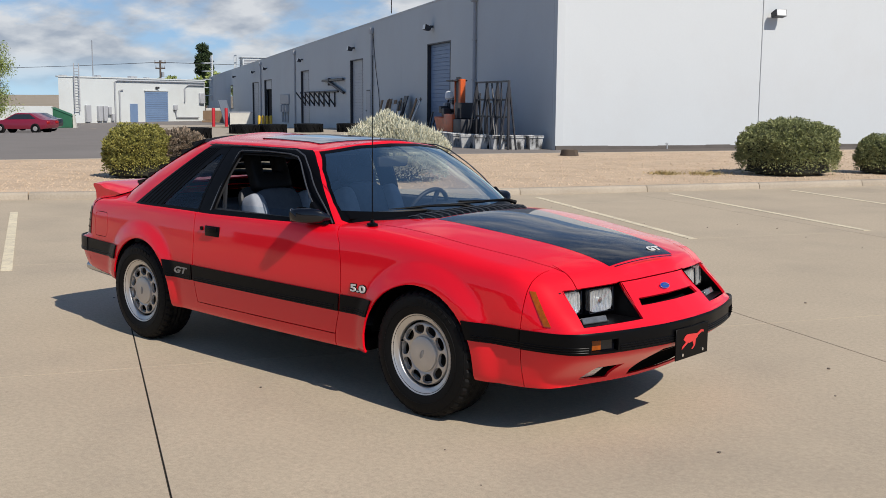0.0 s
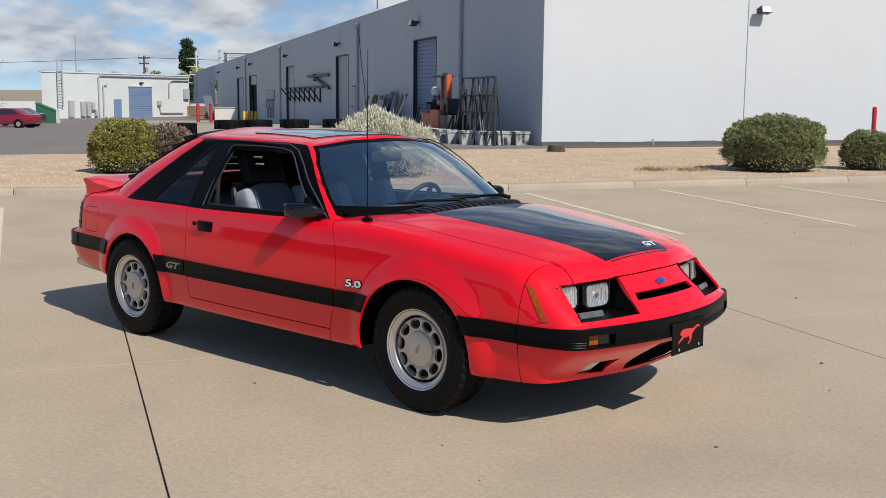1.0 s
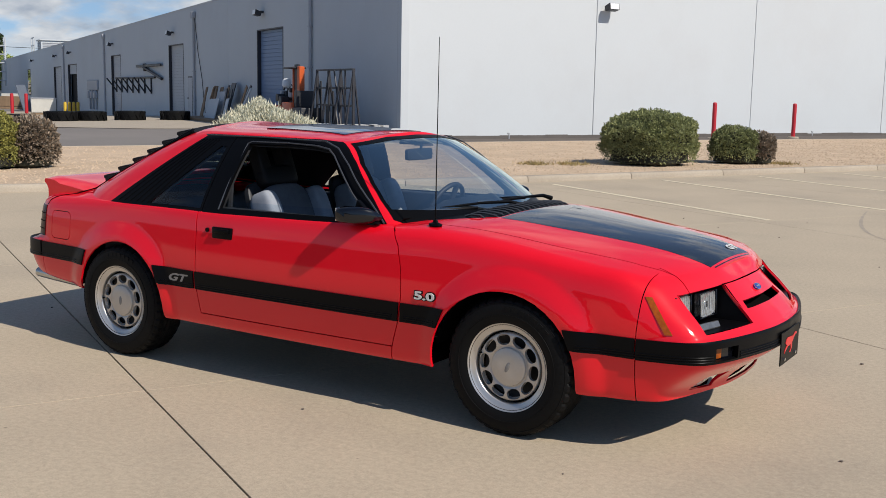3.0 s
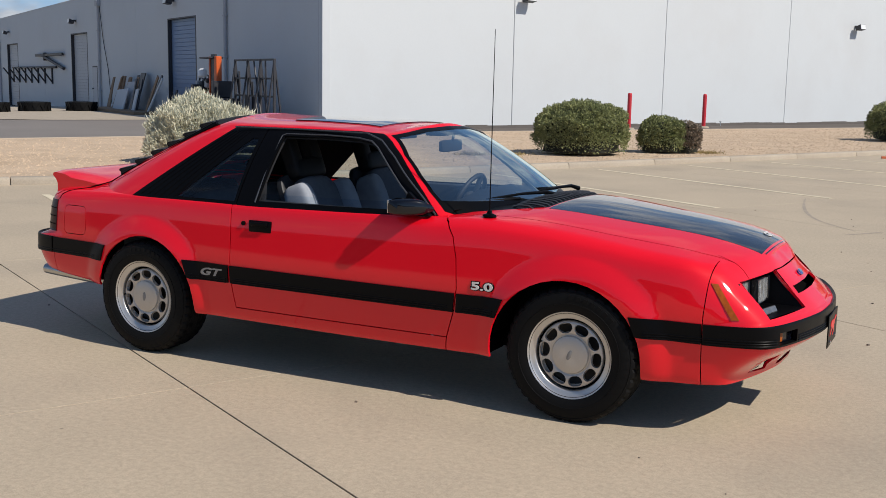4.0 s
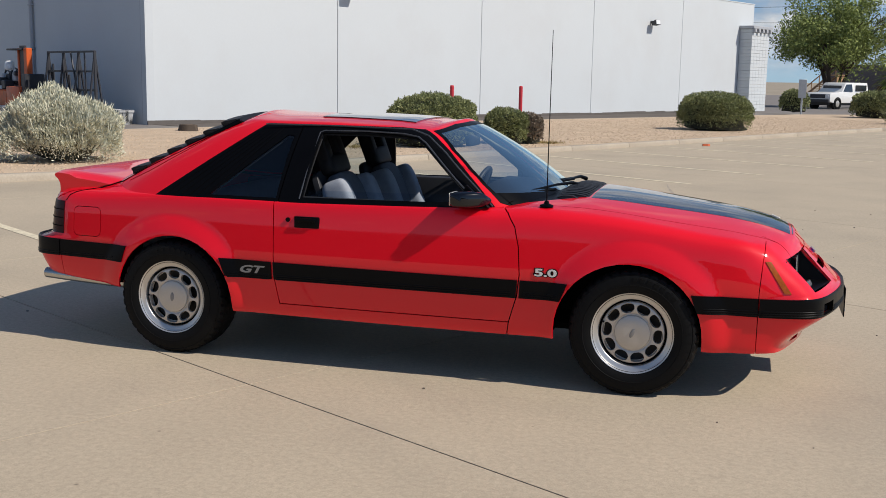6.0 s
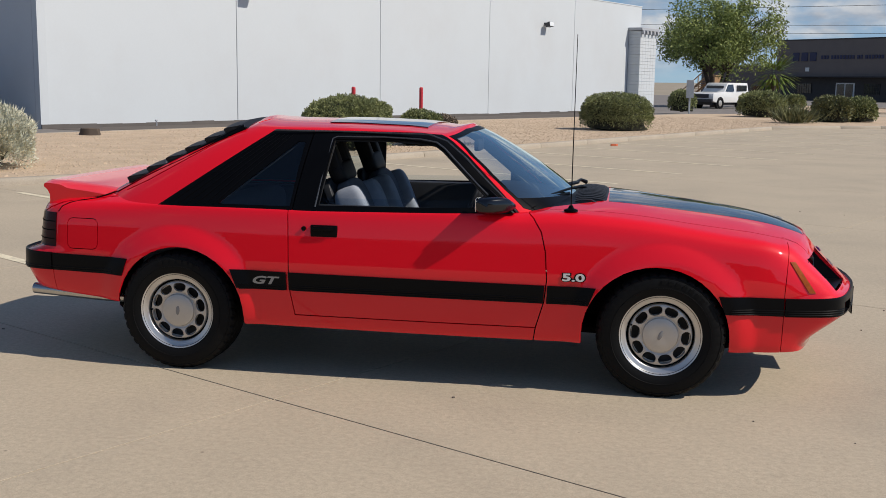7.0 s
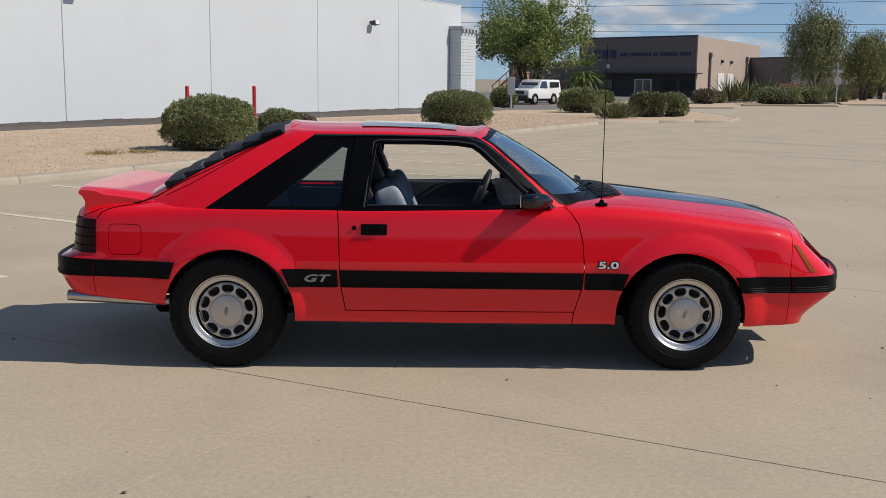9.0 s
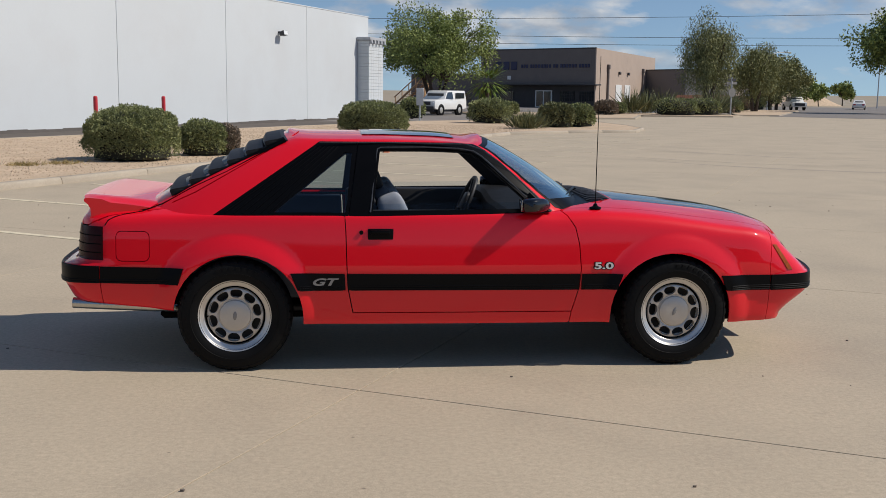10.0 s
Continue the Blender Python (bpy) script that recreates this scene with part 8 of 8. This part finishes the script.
badge_silver = material("badge_silver", (0.78, 0.77, 0.74), 0.4, metal=0.2, vary=0.05)
for sgn in (-1, 1):
    rot = Matrix.Rotation(radians(90), 4, "X") if sgn < 0 else Matrix.Rotation(radians(180), 4, "Z") @ Matrix.Rotation(radians(90), 4, "X")
    st = Matrix.Diagonal((1.8, 1, 1, 1))
    lettering("engine_badge_shadow", "5.0", 0.052, Matrix.Translation((0.836, sgn * 0.842, 0.597)) @ rot @ st, trim_black, CAR, 0.0, 0.003, "", 0.10)
    lettering("engine_badge", "5.0", 0.052, Matrix.Translation((0.836, sgn * 0.845, 0.597)) @ rot @ st, badge_silver, CAR, 0.0, 0.004, "silver 5.0 badge edged in black")
    lettering("side_badge", "GT", 0.056, Matrix.Translation((-0.782, sgn * 0.8555, 0.514)) @ rot @ st, badge_grey, CAR, 0.3, 0.003, "grey GT badge on the rub strip")
lettering("hood_badge", "GT", 0.062, Matrix.Translation(badge_at + badge_up * 0.004) @ Matrix.Rotation(math.atan2(badge_up.x, badge_up.z), 4, "Y") @ Matrix.Rotation(-math.atan2(badge_up.y, badge_up.z), 4, "X") @ Matrix.Rotation(radians(90), 4, "Z") @ Matrix.Diagonal((1.5, 1, 1, 1)), badge_silver, CAR, 0.2, 0.0012, "silver GT lettering on the hood stripe")

# ---- handles, mirrors, antenna, wipers
for sgn in (-1, 1):
    hd = part("door_handle", box(-0.53, -0.385, min(sgn * 0.838, sgn * 0.825), max(sgn * 0.838, sgn * 0.825), 0.752, 0.815, 0.006, 2), trim_black, CAR, "black recessed pull handle")
    bm = box(-0.515, -0.405, min(sgn * 0.836, sgn * 0.848), max(sgn * 0.836, sgn * 0.848), 0.785, 0.808, 0.005, 2)
    part("handle_flap", bm, trim_black, hd)
    part("lock_barrel", tube([(-0.566, sgn * 0.822, 0.794), (-0.566, sgn * 0.838, 0.794)], 0.012, 14), trim_black, CAR)
    rows = []
    for y, x0, x1, z0, z1 in ((0.760, 0.44, 0.53, 0.922, 0.955), (0.79, 0.39, 0.52, 0.910, 0.975), (0.81, 0.345, 0.51, 0.907, 0.988), (0.84, 0.335, 0.480, 0.906, 0.992), (0.880, 0.340, 0.435, 0.912, 0.986), (0.896, 0.348, 0.405, 0.922, 0.976)):
        ring = []
        for q in range(16):
            a = 2 * math.pi * q / 16
            ca, sa = math.cos(a), math.sin(a)
            ex = (abs(ca) ** 0.55) * (1 if ca > 0 else -1)
            ez = (abs(sa) ** 0.55) * (1 if sa > 0 else -1)
            ring.append(((x0 + x1) / 2 + ex * (x1 - x0) / 2, sgn * y, (z0 + z1) / 2 + ez * (z1 - z0) / 2))
        rows.append(ring)
    bm = grid_mesh(rows, close=True)
    bm.faces.new([v for v in list(bm.verts)[-16:]])
    bm.faces.new([v for v in list(bm.verts)[:16]])
    bmesh.ops.recalc_face_normals(bm, faces=bm.faces)
    mi = part("door_mirror", bm, gloss_black, CAR, "satin black door mirror", 60)
    part("mirror_glass", box(0.338, 0.342, min(sgn * 0.80, sgn * 0.882), max(sgn * 0.80, sgn * 0.882), 0.918, 0.982, 0.001), chrome, mi)
    part("mirror_sail", prism([(0.36, 0.905), (0.53, 0.905), (0.40, 1.02)], sgn * 0.762, sgn * 0.792, "xz", 0.004), trim_black, CAR)
an = part("antenna", tube([(0.807, -0.712, 0.935), (0.808, -0.712, 1.2), (0.812, -0.712, 1.80)], [0.0032, 0.0026, 0.0016], 8), trim_black, CAR, "thin black whip antenna")
bm = lathe([(0.0, 0.03), (0.010, 0.028), (0.016, 0.010), (0.036, 0.002), (0.038, -0.01)], 16)
bmesh.ops.transform(bm, matrix=Matrix.Translation((0.807, -0.712, 0.925)) @ Matrix.Diagonal((0.95, 0.62, 0.8, 1)), verts=bm.verts)
part("antenna_base", bm, trim_black, an)
for x0, y0, x1, y1, z1 in ((0.86, 0.02, 0.680, -0.47, 0.960), (0.84, 0.45, 0.745, 0.02, 0.980)):
    wp = part("wiper", tube([(x0, y0, 0.965), (x0 - 0.03, y0 - 0.05, 0.982), ((x0 + x1) / 2, (y0 + y1) / 2, 0.985), (x1, y1, z1 + 0.012)], [0.013, 0.010, 0.007, 0.005], 8), trim_black, CAR, "black wiper arm")
    dx, dy = (x1 - x0), (y1 - y0)
    part("wiper_blade", tube([(x1 - dx * 0.42 + 0.018, y1 - dy * 0.42, z1 + 0.004), (x1 + 0.008, y1, z1 + 0.002), (x1 + dx * 0.42 - 0.03, y1 + dy * 0.22 - 0.02, z1 - 0.008)], 0.008, 6), trim_black, wp)
cw = part("cowl_vent", box(0.86, 0.90, -0.40, 0.40, 0.925, 0.940, 0.004), trim_black, CAR, "black cowl vent with fine ribs")
for q in range(17):
    y = -0.448 + q * 0.056
    x1 = 0.975 - 0.9 * max(0.0, abs(y) - 0.40)
    drop = 0.034 * (y / 0.6) ** 2
    run = [(0.815, y, 0.954 - drop), (0.85, y, 0.964 - drop), (0.90, y, 0.964 - drop), (x1 - 0.02, y, 0.957 - drop), (x1, y, 0.946 - drop)]
    part("vent_rib", tube([(x, yy, z + 0.006) for x, yy, z in run], 0.0048, 8), vent_black, cw)

# ---- spoiler and louvres
rows = []
for k in range(37):
    y = -0.672 + 1.344 * k / 36
    e = abs(y) / 0.672
    tip = -2.165 + 0.050 * e ** 3
    drop = 0.020 * smooth_step(0.85, 1.0, e)
    fr = -1.70 - 0.05 * smooth_step(0.8, 1.0, e)
    rows.append([(fr, y, 0.938 - drop), (fr - 0.10, y, 0.953 - drop), (fr - 0.22, y, 0.966 - drop), (tip + 0.10, y, 0.977 - drop * 0.6), (tip + 0.03, y, 0.983 - drop * 0.5), (tip + 0.006, y, 0.980 - drop * 0.5), (tip, y, 0.970 - drop * 0.5), (tip + 0.004, y, 0.960 - drop * 0.5),
                 (tip + 0.022, y, 0.945 - drop * 0.5), (tip + 0.035, y, 0.920 - drop * 0.5), (tip + 0.036, y, 0.885 - drop * 0.5), (tip + 0.030, y, 0.845)])
bm = grid_mesh(rows)
for end in (0, -1):
    vs = [v for v in bm.verts if abs(v.co.y - rows[end][0][1]) < 1e-5]
    vs.sort(key=lambda v: rows[end].index(min(rows[end], key=lambda p: (Vector(p) - v.co).length)))
    low = bm.verts.new((rows[end][0][0] - 0.2, rows[end][0][1], 0.87))
    bm.faces.new(vs + [low])
bmesh.ops.recalc_face_normals(bm, faces=bm.faces)
sp = part("rear_spoiler", bm, car_red, CAR, "red duckbill rear spoiler", 35)
lv = thing("rear_louvre", "", "")
lv.parent = CAR
for key in ("label", "category"):
    if key in lv:
        del lv[key]
for q in range(6):
    t0, t1 = q / 6, (q + 1) / 6
    rows = []
    for k in range(25):
        e = -1 + 2 * k / 24

        def at(t, dx, dz):
            half = 0.60 - 0.105 * t
            x, z = -1.665 + t * 0.640, 0.968 + t * 0.330
            return (x + dx + 0.03 * e * e, e * half, z + dz - 0.014 * abs(e) ** 3)
        crown = 0.016 * (1 - e * e)
        rows.append([at(t0, -0.014, 0.042), at(t0, -0.016, 0.056), at(t0, -0.004, 0.062 + crown), at(t1, -0.024, 0.024 + crown), at(t1, 0.012, 0.008 + crown), at(t1, 0.012, -0.002 + crown), at(t1, -0.024, 0.012 + crown), at(t0, -0.002, 0.050 + crown), at(t0, -0.006, 0.042)])
    bm = grid_mesh(rows)
    n = len(rows[0])
    vs = list(bm.verts)
    bm.faces.new(vs[:n])
    bm.faces.new(vs[-n:])
    bmesh.ops.recalc_face_normals(bm, faces=bm.faces)
    part("louvre_slat", bm, louvre_black, lv, "", 25)
    for sgn in (-1, 1):
        y = sgn * (0.600 - 0.105 * (t0 + t1) / 2)
        x0, x1, z0, z1 = -1.665 + t0 * 0.640 + 0.03, -1.665 + t1 * 0.640 + 0.03, 0.956 + t0 * 0.330, 0.956 + t1 * 0.330
        part("louvre_gusset", prism([(x0, z0 - 0.02), (x0 - 0.012, z0 + 0.046), (x0 - 0.002, z0 + 0.052), (x1 - 0.01, z1 + 0.010), (x1, z1 - 0.02)], y - 0.006, y + 0.006, "xz", 0.002), louvre_black, lv)
for sgn in (-1, 1):
    part("louvre_rail", tube([(-1.62, sgn * 0.590, 0.972), (-1.33, sgn * 0.545, 1.125), (-1.0, sgn * 0.490, 1.295)], 0.022, 8), trim_black, lv)
    rows = []
    for k in range(13):
        t = k / 12
        x, z, y = -1.665 + t * 0.640 + 0.03, 0.968 + t * 0.330 - 0.030, 0.597 - 0.105 * t
        rows.append([(x, sgn * (y - 0.02), z - 0.03), (x, sgn * y, z - 0.02), (x, sgn * (y - 0.004), z + 0.026), (x, sgn * (y - 0.012), z + 0.030), (x, sgn * (y - 0.02), z + 0.01)])
    bm = grid_mesh(rows)
    bmesh.ops.recalc_face_normals(bm, faces=bm.faces)
    part("louvre_side_plate", bm, louvre_black, lv)

# ---- ribs of the tail lamps and the rear moulding
for sgn in (-1, 1):
    for z, lim, lift, mat in ((0.675, 0.34, 0.0045, dark_under), (0.722, 0.34, 0.0045, dark_under), (0.770, 0.34, 0.0045, dark_under), (0.514, 0.0, 0.0150, strip_black), (0.526, 0.0, 0.0150, strip_black)):
        run = []
        for k in range(90):
            p, q = body_point(0.0025 * k, z, sgn), body_point(0.0025 * (k + 1), z, sgn)
            if abs(p.y) < lim or p.x > (-2.005 if lim else -1.60):
                continue
            d = (q - p).normalized()
            o = Vector((-abs(d.y), sgn * abs(d.x), 0))
            run.append(p + o * (lift if p.x < -2.03 or lim else 0.0105))
        part("lens_rib" if lim else "moulding_rib", tube(run, 0.0028, 6), mat, CAR)

# ---- cabin
cloth_grey = material("seat_cloth_grey", (0.115, 0.12, 0.135), 0.95, vary=0.2, scale=30, fine=260, bump=0.1, bump_scale=400)
cloth_pale = material("seat_bolster_pale", (0.30, 0.32, 0.36), 0.92, vary=0.15, scale=25, fine=260, bump=0.1, bump_scale=400)
dash_vinyl = material("dashboard_vinyl", (0.007, 0.007, 0.008), 0.6, vary=0.15, scale=20, fine=200, spec=0.2)
vinyl_dark = material("charcoal_vinyl", (0.022, 0.023, 0.027), 0.55, vary=0.15, scale=20, fine=200)
head_vinyl = material("head_restraint_vinyl", (0.007, 0.007, 0.008), 0.6, vary=0.15, scale=20, fine=200, spec=0.25)
vinyl_blue = material("grey_door_vinyl", (0.055, 0.065, 0.08), 0.6, vary=0.15, scale=14, fine=160)


def cushion(bm, cx, cy, cz, lx, ly, lz, m=None, power=0.45, n=14):
    """A stuffed block with rounded sides."""
    rows = []
    for i in range(n + 1):
        v = -math.pi / 2 + math.pi * i / n
        row = []
        for k in range(2 * n):
            u = 2 * math.pi * k / (2 * n)
            f = lambda s: (abs(s) ** power) * (1 if s >= 0 else -1)
            p = Vector((cx + lx / 2 * f(math.cos(v)) * f(math.cos(u)), cy + ly / 2 * f(math.cos(v)) * f(math.sin(u)), cz + lz / 2 * f(math.sin(v))))
            row.append(m @ p if m is not None else p)
        rows.append(row)
    g = grid_mesh(rows, close=True)
    me = bpy.data.meshes.new("tmp")
    g.to_mesh(me)
    g.free()
    bm.from_mesh(me)
    bpy.data.meshes.remove(me)
    return bm


def bucket_seat(y, lean):
    st = thing("front_seat", "", "")
    st.parent = CAR
    for key in ("label", "category"):
        if key in st:
            del st[key]
    hip = Matrix.Translation((-0.235, y, 0.50)) @ Matrix.Rotation(radians(-lean), 4, "Y")
    part("seat_cushion", cushion(bmesh.new(), 0.02, y, 0.47, 0.52, 0.34, 0.15), cloth_grey, st)
    for s2 in (-1, 1):
        part("seat_bolster", cushion(bmesh.new(), 0.02, y + s2 * 0.22, 0.49, 0.50, 0.11, 0.19), cloth_pale, st, "pale grey cloth bolster")
    part("seat_back", cushion(bmesh.new(), -0.02, 0, 0.28, 0.13, 0.40, 0.56, hip, 0.55), cloth_grey, st)
    for s2 in (-1, 1):
        part("back_bolster", cushion(bmesh.new(), 0.012, s2 * 0.205, 0.27, 0.17, 0.11, 0.50, hip), cloth_pale, st, "pale grey cloth bolster")
    part("seat_shell", cushion(bmesh.new(), -0.085, 0, 0.30, 0.05, 0.46, 0.60, hip, 0.3), vinyl_dark, st)
    hr = bmesh.new()
    for cx, cy, cz, lx, ly, lz in ((-0.03, -0.100, 0.700, 0.085, 0.085, 0.26), (-0.03, 0.100, 0.700, 0.085, 0.085, 0.26), (-0.03, 0, 0.800, 0.080, 0.25, 0.065), (-0.03, 0, 0.610, 0.095, 0.29, 0.115)):
        cushion(hr, cx, cy, cz, lx, ly, lz, hip, 0.4, 10)
    part("head_restraint", hr, head_vinyl, st, "open-framed charcoal head restraint")


for y in (-0.37, 0.37):
    bucket_seat(y, 21)
rs = part("rear_seat", cushion(bmesh.new(), -0.98, 0.0, 0.50, 0.45, 1.15, 0.22), cloth_grey, CAR, "folded-up grey rear bench")
part("rear_seat_back", cushion(bmesh.new(), -1.16, 0.0, 0.72, 0.16, 1.15, 0.36), cloth_grey, rs)
part("cargo_floor", box(-1.72, -1.20, -0.60, 0.60, 0.70, 0.74, 0.02), vinyl_dark, CAR)
part("carpet", box(-1.25, 0.75, -0.62, 0.62, 0.30, 0.34, 0.01), vinyl_dark, CAR)
for sgn in (-1, 1):
    a, b = sorted((sgn * 0.705, sgn * 0.780))
    dp = part("door_panel", box(-0.63, 0.50, a, b, 0.34, 0.912, 0.02, 2), vinyl_dark, CAR, "grey-blue vinyl door panel")
    a, b = sorted((sgn * 0.655, sgn * 0.72))
    part("arm_rest", box(-0.40, 0.22, a, b, 0.62, 0.69, 0.02, 2), vinyl_dark, dp)
    a, b = sorted((sgn * 0.62, sgn * 0.725))
    part("quarter_panel_trim", box(-1.52, -0.66, a, b, 0.40, 0.868, 0.02, 2), vinyl_blue, CAR)
rows = []
for y in (-0.70, -0.5, -0.25, 0.0, 0.25, 0.5, 0.70):
    b = 0.035 * smooth_step(0.0, 0.25, y)
    rows.append([(0.30, y, 0.62), (0.29, y, 0.80), (0.27, y, 0.885 + b), (0.30, y, 0.905 + b), (0.46, y, 0.915 + b * 0.6), (0.60, y, 0.92), (0.74 - 0.25 * y * y, y, 0.935)])
bm = grid_mesh(rows)
bmesh.ops.recalc_face_normals(bm, faces=bm.faces)
part("dashboard", bm, dash_vinyl, CAR, "charcoal padded dashboard", 30)
part("centre_console", box(-0.45, 0.32, -0.11, 0.11, 0.34, 0.56, 0.03, 2), vinyl_dark, CAR)
stw = bmesh.new()
m = Matrix.Translation((0.175, 0.37, 0.855)) @ Matrix.Rotation(radians(-66), 4, "Y")
ringp = [m @ Vector((0.172 * math.cos(2 * math.pi * k / 40), 0.172 * math.sin(2 * math.pi * k / 40), 0)) for k in range(41)]
add_tube(stw, ringp, 0.014, 10, False)
sw = part("steering_wheel", stw, vinyl_dark, CAR, "dark grey three-spoke steering wheel")
sp2 = bmesh.new()
for a in (10, 170, 270):
    add_tube(sp2, [m @ Vector((0.02 * math.cos(radians(a)), 0.02 * math.sin(radians(a)), -0.02)), m @ Vector((0.18 * math.cos(radians(a)), 0.18 * math.sin(radians(a)), 0))], 0.016, 8)
cushion(sp2, 0, 0, -0.005, 0.13, 0.13, 0.05, m, 0.5, 8)
part("steering_hub", sp2, vinyl_dark, sw)
part("steering_column", tube([m @ Vector((0, 0, -0.02)), (0.34, 0.37, 0.80)], 0.045, 12), vinyl_dark, CAR)
rv = part("cabin_mirror", cushion(bmesh.new(), 0.235, 0.0, 1.203, 0.03, 0.25, 0.065, None, 0.3), vinyl_dark, CAR, "black cabin rear-view mirror")
part("mirror_stalk", tube([(0.245, 0.0, 1.225), (0.255, 0.0, 1.272)], 0.008, 8), vinyl_dark, rv)
for y in (-0.30, 0.30):
    part("sun_visor", box(0.0, 0.10, y - 0.16, y + 0.16, 1.245, 1.262, 0.006), vinyl_dark, CAR)
part("seat_belt", tube([(-0.56, -0.70, 0.55), (-0.55, -0.66, 1.05), (-0.53, -0.58, 1.24)], 0.014, 6), vinyl_dark, CAR)

# shut line of the hatch over each rear quarter
for sgn in (-1, 1):
    line = [(-1.990, 0.7435, 0.825), (-1.970, 0.734, 0.855), (-1.932, 0.723, 0.8735), (-1.865, 0.704, 0.887), (-1.795, 0.683, 0.8985), (-1.735, 0.650, 0.920), (-1.689, 0.626, 0.936), (-1.613, 0.619, 0.977), (-1.540, 0.610, 1.019), (-1.435, 0.604, 1.069), (-1.328, 0.594, 1.118), (-1.226, 0.571, 1.173), (-1.126, 0.545, 1.227), (-1.005, 0.513, 1.285)]
    part("hatch_shut_line", tube([(x, sgn * y, z) for x, y, z in line], 0.0035, 6), dark_under, CAR)
